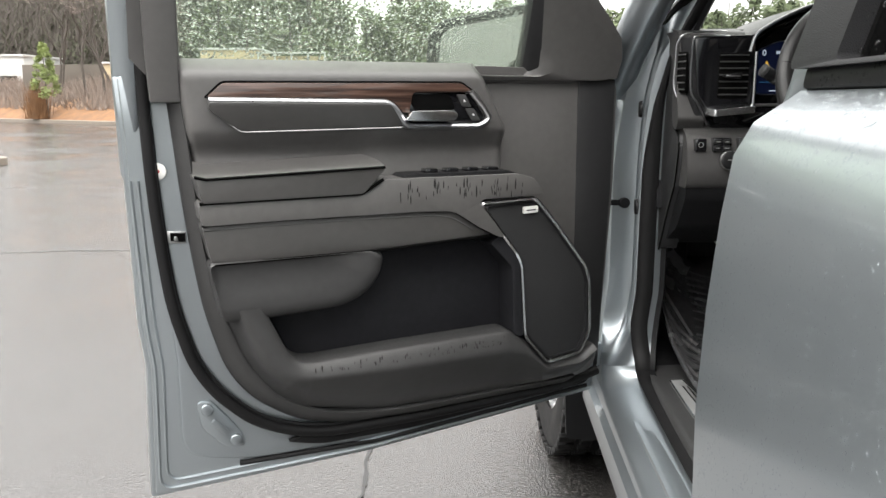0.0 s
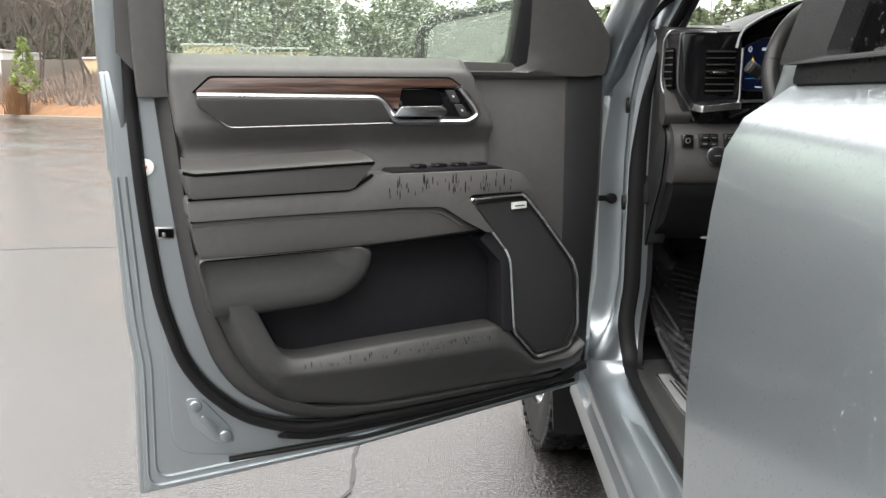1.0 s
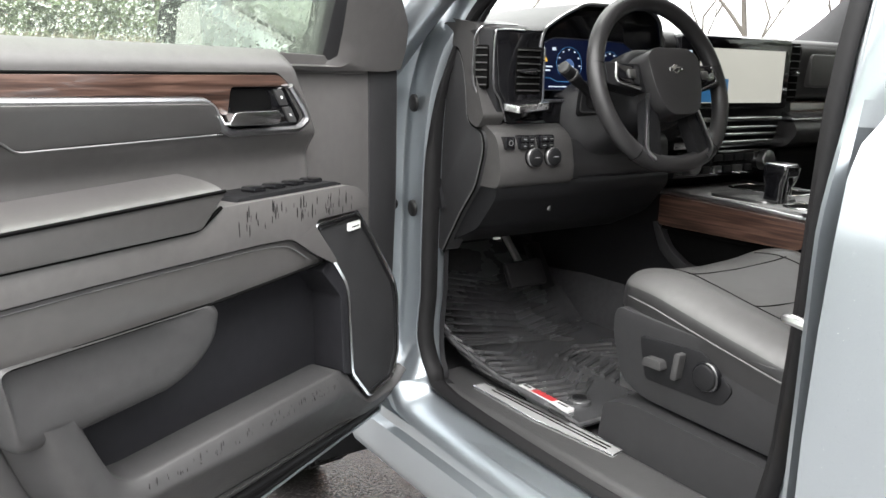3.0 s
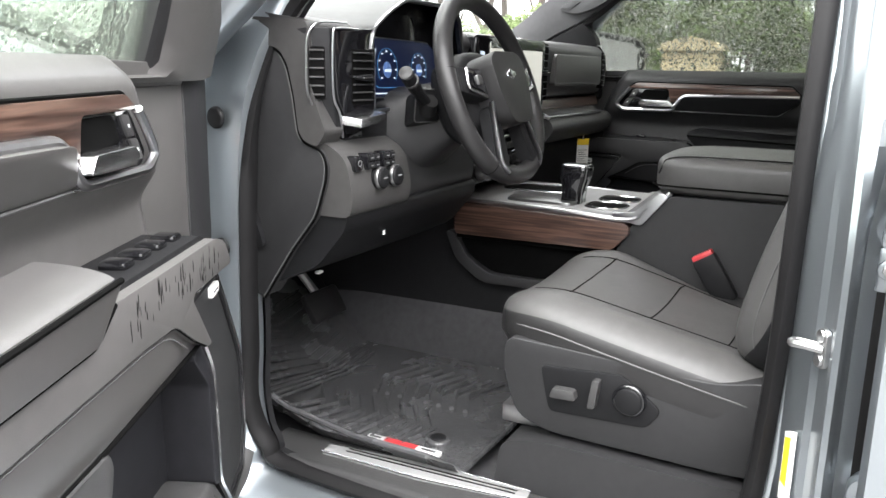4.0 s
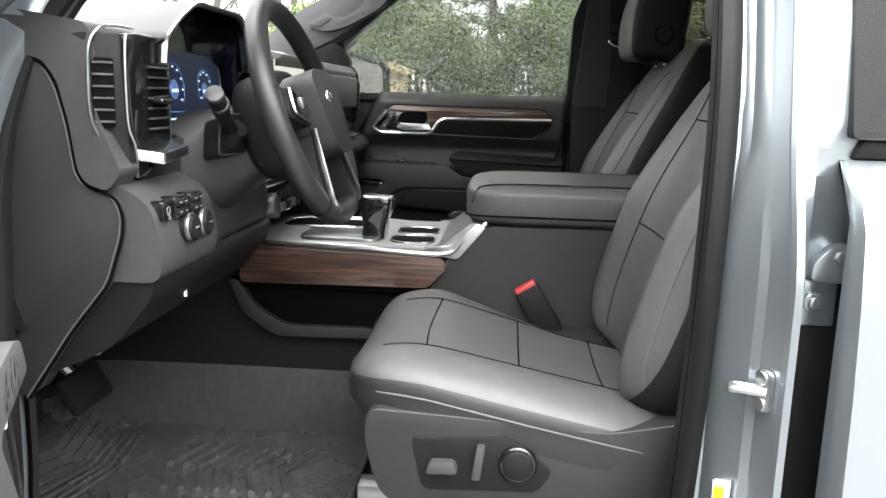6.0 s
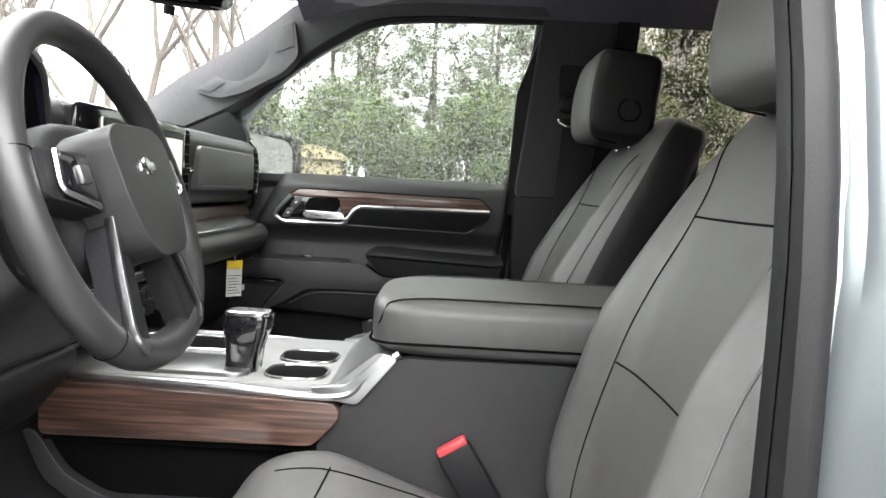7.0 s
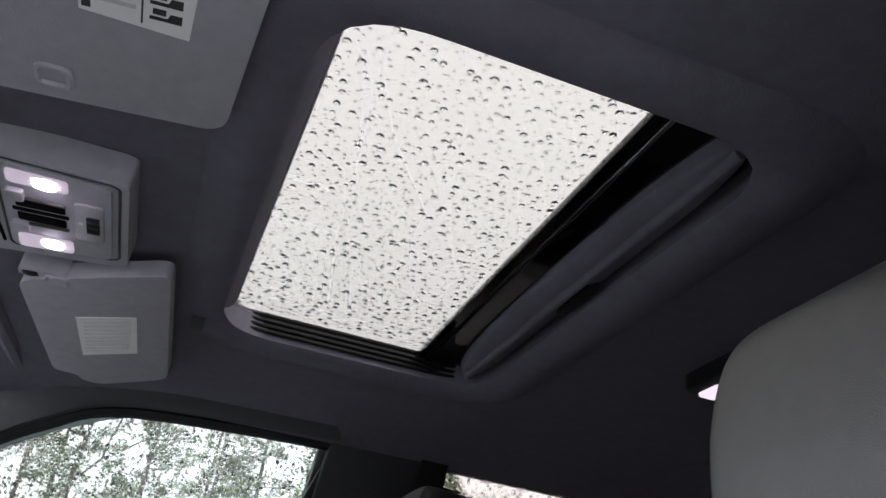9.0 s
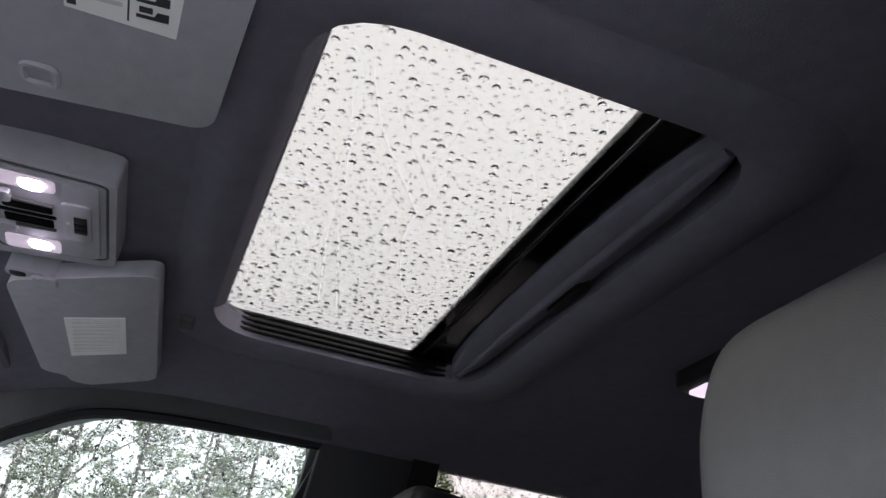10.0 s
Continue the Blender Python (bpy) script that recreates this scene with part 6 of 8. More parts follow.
part("glow_line", tube([on_scr(a, b, 0.003) for a, b in ((-0.126, -0.028), (-0.100, -0.028), (-0.084, -0.035), (-0.010, -0.036))], 0.0011, 5), ICON_C, cluster)
part("text_bar", box(-0.05, 0.05, -0.0012, 0.0012, 0.002, 0.003, 0, lambda a, b, c: on_scr(a - 0.055, b - 0.046, c)), ICON, cluster)

# switches and knobs
part("park_switch", box(-0.768, -0.744, 0.7265, 0.755, 1.143, 1.169, 0.003), GLOSS, dash, "black parking switch")
part("park_mark", tube([Vector((-0.756 + 0.005 * math.cos(q), 0.7260, 1.157 + 0.005 * math.sin(q))) for q in (2 * math.pi * i / 14 for i in range(14))], 0.0007, 4, True), MARK, dash)
for x in (-0.713, -0.662):
    sp = part("switch_panel", box(x - 0.019, x + 0.019, 0.7265, 0.755, 1.143, 1.171, 0.003), GLOSS, dash, "black four-way switch group")
    for i in (-1, 1):
        for j in (-1, 1):
            part("key", box(x + i * 0.009 - 0.008, x + i * 0.009 + 0.008, 0.7235, 0.73, 1.157 + j * 0.0065 - 0.0055, 1.157 + j * 0.0065 + 0.0055, 0.002), PLASTIC_B, sp)
            part("key_mark", box(x + i * 0.009 - 0.004, x + i * 0.009 + 0.004, 0.7227, 0.7236, 1.157 + j * 0.0065 - 0.0008, 1.157 + j * 0.0065 + 0.0008, 0), MARK, sp)
for x in (-0.698, -0.649):
    kn = part("rotary_knob", disc_at((x, 0.738, 1.125), (0, -1, 0.08), 0.0185, 0.026, 28, 0.004), PLASTIC_B, dash, "black rotary knob with bright ring")
    part("knob_ring", disc_at((x, 0.722, 1.1262), (0, -1, 0.08), 0.0200, 0.006, 28, 0.002), CHROME_D, kn)
    part("knob_mark", box(x - 0.006, x + 0.006, 0.7105, 0.7115, 1.1265, 1.1285, 0), MARK, kn)
part("hood_release", tube(curve_pts([(-0.60, 0.80, 1.045), (-0.605, 0.775, 1.03), (-0.612, 0.768, 1.005)], 5), 0.004, 6), CHROME_D, dash)
part("small_lamp", pillow(0.02, 0.012, 0.006, 3, 3, 12, 8, m=pose(-0.66, 0.885, 0.927)), WHITE, dash)

# centre stack and passenger side
part("centre_panel", dprism(smooth_poly([(0.80, 1.38), (0.79, 1.20), (0.83, 1.05), (0.90, 0.99), (1.02, 0.99), (1.02, 1.38)], 4, True, 0.015), -0.262, 0.262, 0.01), PLASTIC_B, dash)
part("screen_frame", box(-0.235, 0.20, 0.762, 0.80, 1.215, 1.392, 0.01), GLOSS, dash, "gloss black display frame")
cs = part("centre_screen", box(-0.165, 0.165, 0.758, 0.764, 1.232, 1.375, 0.002), SCREEN_W, dash, "lit pale touch screen")
part("screen_bar", box(-0.165, 0.165, 0.7565, 0.759, 1.362, 1.375, 0.0), GLOSS, cs)
part("screen_patch", box(-0.165, -0.06, 0.7565, 0.759, 1.234, 1.29, 0.0), ICON_C, cs)
for i in range(5):
    part("side_key", box(-0.215, -0.20, 0.758, 0.765, 1.25 + 0.024 * i, 1.258 + 0.024 * i, 0.001), ICON, dash)
vent(0.232, 0.775, 1.235, 1.385, 0.042, 8)
vent(-0.245, 0.79, 1.25, 1.37, 0.03, 7)
for z0, z1, w in ((1.185, 1.197, 0.20), (1.165, 1.174, 0.19), (1.148, 1.157, 0.19), (1.12, 1.138, 0.22)):
    part("silver_bar", box(-w, w, 0.772, 0.81, z0, z1, 0.004), CHROME, dash)
cp = part("climate_panel", box(-0.20, 0.20, 0.785, 0.83, 1.045, 1.115, 0.012), GLOSS, dash, "gloss black climate panel")
for x in (-0.15, 0.15):
    part("climate_knob", disc_at((x, 0.787, 1.08), (0, -1, 0.1), 0.026, 0.026, 28, 0.004), CHROME_D, cp)
for i in range(5):
    part("climate_key", box(-0.10 + 0.042 * i, -0.066 + 0.042 * i, 0.778, 0.79, 1.085, 1.102, 0.002), PLASTIC_B, cp)
    part("climate_key", box(-0.10 + 0.042 * i, -0.066 + 0.042 * i, 0.778, 0.79, 1.056, 1.073, 0.002), CHROME_D if i % 2 else PLASTIC_B, cp)
part("passenger_upper", dprism(smooth_poly([(0.80, 1.392), (0.775, 1.375), (0.79, 1.245), (0.84, 1.235), (0.98, 1.25), (0.98, 1.392)], 5, True, 0.025), 0.262, 0.80, 0.02), PLASTIC, dash, "charcoal passenger dash panel")
part("passenger_pad", prism(smooth_poly([(0.30, 1.272), (0.735, 1.272), (0.735, 1.36), (0.30, 1.36)], 4, True, 0.015), lambda a, b, d: Vector((a, d, b)), 0.80, 0.768, 0.010, 3), LEATHER, dash, "dark leather pad with stitched edge")
part("pad_stitch", tube([Vector((a, 0.7675, b)) for a, b in ((0.305, 1.280), (0.73, 1.280))], 0.0012, 5), STITCH, dash)
part("corner_vent_rim", tube(curve_pts([(0.765, 0.792, 1.396), (0.790, 0.779, 1.37), (0.796, 0.774, 1.31), (0.790, 0.776, 1.262)], 6), 0.0045, 8), CHROME, dash, "satin silver corner rim")
vent(0.772, 0.775, 1.26, 1.375, 0.026, 7, False)
part("wood_strip", dprism(smooth_poly([(0.80, 1.235), (0.79, 1.205), (0.87, 1.20), (0.90, 1.235)], 3, True, 0.008), 0.24, 0.80, 0.006), WOOD, dash)
part("silver_blade", dprism(smooth_poly([(0.785, 1.207), (0.745, 1.190), (0.755, 1.178), (0.86, 1.19)], 3, True, 0.006), 0.22, 0.70, 0.004), CHROME, dash, "satin silver blade")
part("glove_shelf", dprism(smooth_poly([(0.752, 1.185), (0.735, 1.155), (0.765, 1.115), (0.86, 1.10), (0.92, 1.19)], 5, True, 0.02), 0.22, 0.80, 0.02), PLASTIC, dash)
part("glove_box", dprism(smooth_poly([(0.80, 1.11), (0.83, 0.95), (0.90, 0.90), (1.05, 0.92), (1.05, 1.12)], 5, True, 0.03), 0.25, 0.79, 0.02), PLASTIC_B, dash, "dark glove box")
part("lower_cover", dprism([(0.90, 1.0), (1.10, 1.02), (1.44, 1.28), (1.44, 1.30), (1.0, 1.30)], -0.80, 0.80, 0.01), PLASTIC_B, dash)

tag_ = thing("hang_tag", (0.60, 0.765, 1.13), "white and yellow paper tag on a strap", "tag")
part("strap", tube(curve_pts([(0.602, 0.775, 1.150), (0.602, 0.772, 1.12), (0.606, 0.775, 1.102)], 5), 0.004, 6, flat=0.4), WHITE, tag_)
MT = Matrix.Translation((0.606, 0.774, 0.026)) @ pose(0, 0, 0, 0, 0, -42)
part("tag_card", box(-0.021, 0.021, 0.0, 0.0012, 0.992, 1.078, 0.0, lambda a, b, c: MT @ Vector((a, b, c))), WHITE, tag_)
part("yellow_band", box(-0.021, 0.021, -0.0008, 0.0, 1.058, 1.078, 0.0, lambda a, b, c: MT @ Vector((a, b, c))), YELLOW, tag_, "yellow band")
for i in range(7):
    part("text_bar", box(-0.017, 0.018 - 0.006 * (i % 3), -0.0007, 0.0, 0.999 + 0.007 * i, 1.0004 + 0.007 * i, 0.0, lambda a, b, c: MT @ Vector((a, b, c))), INK, tag_)

# ---------------------------------------------------------------- steering wheel and column
wheel = thing("steering_wheel", (-0.456, 0.62, 1.27), "black leather steering wheel with satin spokes", "steering wheel")
MW = pose(-0.456, 0.620, 1.275, 90 - 20, 0, 0)


def on_wheel(a, b, d):
    return MW @ Vector((a, b, d))


rim_pts = []
for i in range(64):
    q = 2 * math.pi * i / 64
    r = 0.176 - 0.010 * max(0, -math.sin(q)) ** 8
    rim_pts.append(on_wheel(r * math.cos(q) * 1.02, r * math.sin(q), 0.0))
part("rim", tube(rim_pts, 0.0175, 14, True), LEATHER_D, wheel, "black leather rim", 60)
for q in (0.22, math.pi - 0.22, -0.9, math.pi + 0.9):
    c = on_wheel(0.178 * math.cos(q), 0.176 * math.sin(q), 0)
    part("rim_seam", tube([c + (on_wheel(math.cos(q), math.sin(q), 0) - on_wheel(0, 0, 0)) * 0.0178 * math.cos(a) + (on_wheel(0, 0, 1) - on_wheel(0, 0, 0)) * 0.0178 * math.sin(a) for a in (2 * math.pi * i / 16 for i in range(16))], 0.0008, 4, True), SEAM_HOLLOW, wheel)
part("hub", prism(smooth_poly([(-0.075, 0.045), (-0.05, 0.062), (0.05, 0.062), (0.075, 0.045), (0.07, -0.02), (0.045, -0.075), (-0.045, -0.075), (-0.07, -0.02)], 6, True, 0.045), on_wheel, -0.02, 0.044, 0.024, 5), LEATHER_D, wheel, "charcoal hub cover")
part("emblem", prism(smooth_poly([(-0.020, -0.005), (-0.007, -0.005), (-0.006, -0.009), (0.007, -0.009), (0.008, -0.004), (0.020, -0.004), (0.018, 0.005), (0.007, 0.005), (0.006, 0.009), (-0.007, 0.009), (-0.008, 0.004), (-0.018, 0.004)], 2, True, 0.001), lambda a, b, d: on_wheel(a, b + 0.018, d), 0.038, 0.0455, 0.001), CHROME, wheel, "small bright emblem")
for sg_ in (-1, 1):
    part("side_spoke", prism(smooth_poly([(sg_ * 0.060, 0.035), (sg_ * 0.168, 0.040), (sg_ * 0.168, -0.005), (sg_ * 0.068, -0.022)], 3, True, 0.008), on_wheel, -0.012, 0.018, 0.008), PLASTIC_B, wheel)
    pad = part("button_pad", prism(smooth_poly([(sg_ * 0.082, 0.030), (sg_ * 0.138, 0.034), (sg_ * 0.142, 0.004), (sg_ * 0.088, -0.012)], 3, True, 0.008), on_wheel, 0.0, 0.024, 0.004), GLOSS, wheel)
    part("button", box(sg_ * 0.108 - 0.010, sg_ * 0.108 + 0.010, 0.004, 0.022, 0.022, 0.029, 0.003, on_wheel), CHROME_D, pad)
    part("pad_rim", tube([on_wheel(a, b, 0.022) for a, b in smooth_poly([(sg_ * 0.140, 0.036), (sg_ * 0.150, 0.0), (sg_ * 0.088, -0.016)], 3, False, 0.01)], 0.003, 6), CHROME, wheel)
    part("lower_spoke", prism(smooth_poly([(sg_ * 0.052, -0.035), (sg_ * 0.068, -0.030), (sg_ * 0.082, -0.10), (sg_ * 0.100, -0.150), (sg_ * 0.060, -0.165), (sg_ * 0.040, -0.080)], 3, True, 0.012), on_wheel, -0.012, 0.014, 0.008), PLASTIC_B, wheel)
    part("spoke_blade", tube([on_wheel(a, b, 0.016) for a, b in smooth_poly([(sg_ * 0.064, -0.028), (sg_ * 0.084, -0.09), (sg_ * 0.098, -0.140), (sg_ * 0.080, -0.156)], 4, False, 0.02)], 0.0095, 8, flat=0.5), SATIN, wheel, "satin silver spoke blade")
column = thing("steering_column", (-0.456, 0.75, 1.18), "charcoal steering column shroud with stalk levers", "steering column")

SHROUD = [(0.655, 0.048, 0.050, 1.236), (0.690, 0.058, 0.064, 1.228), (0.722, 0.070, 0.078, 1.214), (0.750, 0.094, 0.088, 1.200), (0.775, 0.118, 0.094, 1.188), (0.860, 0.130, 0.096, 1.180)]
part("shroud", rings([[Vector((-0.462 + w * spow(math.cos(q), 0.62), y - 0.10 * h * math.sin(q), zc + h * spow(math.sin(q), 0.7))) for q in (2 * math.pi * i / 40 for i in range(40))] for y, w, h, zc in SHROUD]), PLASTIC_M, column, "charcoal column shroud", 60)
part("collar", pillow(0.17, 0.10, 0.17, 3, 4, 32, 12, m=MW @ pose(0, 0.0, -0.05, 90, 0, 0)), PLASTIC_B, column)


def boot(a, b, d):
    return Vector((-0.546 + a * 0.86 - d * 0.42, 0.716 - a * 0.36 - d * 0.82, 1.244 + b + d * 0.30))


plate = part("stalk_plate", prism(smooth_poly([(-0.036, -0.030), (0.030, -0.030), (0.034, 0.030), (-0.030, 0.030)], 4, True, 0.010), boot, -0.03, 0.006, 0.003), PLASTIC_B, column, "dark stalk plate")
part("plate_line", tube([boot(a, b, 0.0065) for a, b in smooth_poly([(-0.036, -0.030), (0.030, -0.030), (0.034, 0.030), (-0.030, 0.030)], 4, True, 0.010)], 0.0014, 6, True), PLASTIC, plate)
part("stalk_boot", tube([boot(-0.002, -0.004, 0.0), boot(-0.006, 0.006, 0.022)], [0.021, 0.015], 14), RUBBER, column)
st = part("stalk_lever", tube(curve_pts([boot(-0.004, 0.0, 0.01), (-0.598, 0.708, 1.275), (-0.648, 0.7015, 1.304)], 6), [0.0105] * 7 + [0.0125, 0.0128, 0.0128, 0.0128, 0.0128, 0.0128], 12), PLASTIC_B, column, "black wiper stalk")
part("stalk_cap", disc_at((-0.646, 0.7015, 1.303), (-0.82, -0.12, 0.5), 0.0128, 0.008, 18), DECK_G, st, "grey stalk tip")
part("stalk_ring", disc_at((-0.622, 0.704, 1.290), (-0.82, -0.1, 0.5), 0.0142, 0.006, 18), PLASTIC, st)
sel = part("selector_lever", prism(smooth_poly([(-0.016, -0.060), (0.014, -0.064), (0.018, 0.020), (0.004, 0.066), (-0.010, 0.060)], 4, True, 0.008), lambda a, b, d: Vector((-0.515 + a * 0.4 - d * 0.8, 0.672 - a * 0.8 - d * 0.5, 1.258 + b)), -0.02, 0.016, 0.006), PLASTIC_B, column, "black lever pod behind the wheel")
part("lever_trim", prism(smooth_poly([(-0.006, -0.050), (0.004, -0.050), (0.006, -0.006), (-0.006, -0.006)], 3, True, 0.003), lambda a, b, d: Vector((-0.515 + a * 0.4 - d * 0.8, 0.672 - a * 0.8 - d * 0.5, 1.258 + b)), 0.010, 0.018, 0.001), CHROME_D, sel)

# ---------------------------------------------------------------- floor: mats, sill plate, pedals
mat_l = thing("floor_mat", (-0.45, 0.8, 0.6), "black deep-ribbed rubber floor mat with red and white label", "floor mat", "floor mats")


def mat_z(x, y):
    toe = max(0.0, y - 1.08)
    side_l = max(0.0, (-0.69 - x)) / 0.06
    dead = max(0.0, (-0.58 - x) / 0.12) * max(0.0, min(1.0, (y - 0.82) / 0.35))
    return 0.606 + toe * 0.75 + 0.05 * min(1, side_l) ** 2 + 0.10 * min(1.0, dead) ** 1.3


part("mat_sheet", grid(lambda u, v: Vector((-0.745 + 0.56 * u - 0.02 * (v > 0.98), 0.545 + 0.80 * v, mat_z(-0.745 + 0.56 * u, 0.545 + 0.80 * v))), 28, 40), MATRUB, mat_l, "black rubber sheet")
part("mat_edge", tube([Vector((x, y, mat_z(x, y) + 0.006)) for x, y in [(-0.185, 0.56), (-0.30, 0.548), (-0.50, 0.545), (-0.70, 0.548), (-0.742, 0.60), (-0.745, 0.75), (-0.745, 0.9), (-0.74, 1.05), (-0.735, 1.2)]], 0.006, 8), MATRUB, mat_l)
for i in range(9):
    y = 0.70 + 0.034 * i
    x0 = -0.66
    part("rib", tube([Vector((x, yy, mat_z(x, yy) + 0.003)) for x, yy in ((x0, y), (x0 + 0.10, y - 0.02), (x0 + 0.17, y + 0.03))], 0.006, 6), MATRUB, mat_l)
for i in range(8):
    part("rib", tube([Vector((x, yy, mat_z(x, yy) + 0.003)) for x, yy in ((-0.46, 0.66 + 0.032 * i), (-0.38, 0.69 + 0.032 * i), (-0.28, 0.65 + 0.032 * i))], 0.006, 6), MATRUB, mat_l)
for i in range(14):
    part("rib", tube([Vector((x, yy, mat_z(x, yy) + 0.002)) for x, yy in ((-0.64, 1.02 + 0.018 * i), (-0.40, 1.0 + 0.018 * i), (-0.25, 1.02 + 0.018 * i))], 0.004, 6), MATRUB, mat_l)
for i in range(6):
    part("rib", tube([Vector((x, yy, mat_z(x, yy) + 0.006)) for x, yy in ((-0.735, 0.86 + 0.055 * i), (-0.70, 0.84 + 0.055 * i), (-0.655, 0.82 + 0.05 * i))], 0.007, 6), MATRUB, mat_l)
part("mat_plug", disc_at((-0.604, 0.648, 0.606), (0, 0, 1), 0.026, 0.008, 24, 0.003), MATRUB, mat_l)
part("mat_plug", disc_at((-0.604, 0.648, 0.613), (0, 0, 1), 0.016, 0.004, 24, 0.002), PLASTIC_B, mat_l)
lab = part("mat_label", prism([(-0.669, 0.615), (-0.650, 0.615), (-0.650, 0.775), (-0.669, 0.775)], lambda a, b, d: Vector((a, b, d)), 0.606, 0.6135, 0.001), LABELGREY, mat_l, "silver label with red centre")
part("label_red", box(-0.668, -0.651, 0.665, 0.735, 0.6136, 0.6142, 0), RED, lab)
part("label_mark", box(-0.662, -0.656, 0.625, 0.655, 0.6136, 0.6142, 0), INK, lab)
part("label_mark", box(-0.662, -0.656, 0.745, 0.768, 0.6136, 0.6142, 0), INK, lab)

sill_t = thing("sill_trim", (-0.77, 0.5, 0.6), "charcoal plastic sill cover with brushed metal plate", "sill trim")
part("sill_cover", prism(smooth_poly([(-0.822, 0.595), (-0.812, 0.616), (-0.72, 0.622), (-0.70, 0.60)], 3, True, 0.01), lambda a, b, d: Vector((a, d, b)), 0.10, 0.92, 0.006), PLASTIC, sill_t)
pl_ = part("sill_plate", prism(smooth_poly([(-0.752, 0.405), (-0.722, 0.41), (-0.722, 0.62), (-0.745, 0.80), (-0.775, 0.80), (-0.775, 0.60)], 3, True, 0.004), lambda a, b, d: Vector((a, b, d)), 0.618, 0.6245, 0.001), DECK, sill_t, "brushed metal sill plate")
part("plate_edge", tube([Vector((a, b, 0.6245)) for a, b in ((-0.752, 0.405), (-0.722, 0.41), (-0.722, 0.62), (-0.745, 0.80), (-0.775, 0.80), (-0.775, 0.60))], 0.002, 5, True), CHROME, pl_)
for k in range(2):
    part("plate_groove", tube([Vector((-0.742 + 0.010 * k, 0.43, 0.6247)), Vector((-0.755 + 0.010 * k, 0.76, 0.6247))], 0.0016, 5), SEAM_HOLLOW, pl_)
part("kick_panel", prism(smooth_poly([(0.955, 0.60), (1.25, 0.62), (1.35, 0.95), (1.0, 1.0), (0.965, 0.75)], 4, True, 0.04), lambda a, b, d: Vector((d, a, b)), -0.80, -0.772, 0.02), PLASTIC_B, sill_t)

pedal = thing("brake_pedal", (-0.42, 1.0, 0.75), "black rubber brake pedal", "pedal")
part("pedal_pad", box(-0.06, 0.06, -0.01, 0.01, -0.035, 0.035, 0.008, lambda a, b, c: pose(-0.46, 1.02, 0.79, -30, 0, 0) @ Vector((a, b, c))), RUBBER, pedal)
part("pedal_arm", tube([(-0.46, 1.03, 0.80), (-0.47, 1.14, 0.92), (-0.47, 1.16, 1.05)], 0.010, 8), STEEL, pedal)
gas = thing("accelerator_pedal", (-0.28, 1.1, 0.7), "black rubber accelerator pedal on its arm", "pedal")
part("pedal_pad", box(-0.025, 0.025, -0.01, 0.01, -0.07, 0.07, 0.006, lambda a, b, c: pose(-0.29, 1.16, 0.76, -35, 0, 0) @ Vector((a, b, c))), RUBBER, gas)

# ---------------------------------------------------------------- striker, hinges, plugs on the pillars
striker = thing("door_striker", (-0.89, 0.0, 1.0), "bright metal door striker loop on the pillar", "door striker")
MS = Matrix.Translation((-0.868, -0.003, 1.0)) @ pose(0, 0, 0, 0, 0, -62) @ Matrix.Scale(0.72, 4)
part("striker_plate", prism(smooth_poly([(-0.016, -0.034), (0.016, -0.034), (0.016, 0.034), (-0.016, 0.034)], 5, True, 0.015), lambda a, b, d: MS @ Vector((-d, a, b)), 0.0, 0.008, 0.002), STEEL, striker)
part("striker_loop", tube([MS @ p for p in curve_pts([(-0.006, -0.006, 0.0), (-0.034, 0.016, 0.002), (-0.042, 0.030, 0.0), (-0.030, 0.036, -0.001), (-0.004, 0.012, -0.002)], 6)], 0.0058, 8), STEEL, striker)
for z in (-0.021, 0.021):
    part("screw", disc_at(MS @ Vector((-0.007, 0.0, z)), MS.to_3x3() @ Vector((-1, 0, 0)), 0.008, 0.004, 12), STEEL, striker)
for z in (1.12, 0.80):
    hg = thing("rear_door_hinge", (-0.90, -0.04, z), "grey painted rear door hinge with bolts", "hinge", "rear door hinges")
    part("hinge_leaf", prism(smooth_poly([(-0.088, z + 0.0), (-0.046, z + 0.002), (-0.047, z + 0.022), (-0.066, z + 0.042), (-0.088, z + 0.045)], 4, True, 0.008), lambda a, b, d: Vector((-d, a, b)), 0.812, 0.846, 0.004), PAINT, hg)
    part("hinge_base", box(-0.826, -0.810, -0.085, -0.046, z - 0.055, z, 0.004), PAINT, hg)
    part("hinge_bolt", disc_at((-0.826, -0.058, z - 0.026), (-1, 0, 0), 0.012, 0.006, 20), PAINT, hg)
    part("bolt_head", disc_at((-0.831, -0.058, z - 0.026), (-1, 0, 0), 0.007, 0.006, 6), STEEL, hg)
    part("bolt_head", disc_at((-0.845, -0.075, z + 0.030), (-1, 0, 0), 0.007, 0.006, 6), STEEL, hg)
# Added near-black strips paint the shade of the deep narrow door gap.
gap = thing("door_gap_shade", (-0.83, -0.06, 0.5), "near-black strips standing in for shade in the rear door gap", "seal")
part("gap_shade", box(-0.822, -0.812, -0.092, -0.034, 0.50, 1.185, 0.004), RUBBER, gap)
part("gap_shade", box(-0.86, -0.80, -0.118, -0.092, 0.50, 1.23, 0.004), RUBBER, gap)
for z in (1.27, 0.62):
    fh = thing("front_door_hinge", (-0.90, 1.02, z), "grey painted front door hinge", "hinge", "front door hinges")
    part("hinge_leaf", box(-0.945, -0.90, 0.985, 1.04, z - 0.03, z + 0.03, 0.008), PAINT, fh)
    part("hinge_pin", tube([(-0.935, 0.99, z - 0.035), (-0.935, 0.99, z + 0.035)], 0.010, 10), STEEL, fh)
check = thing("door_check", (-0.86, 1.0, 1.0), "black door check strap", "door check")
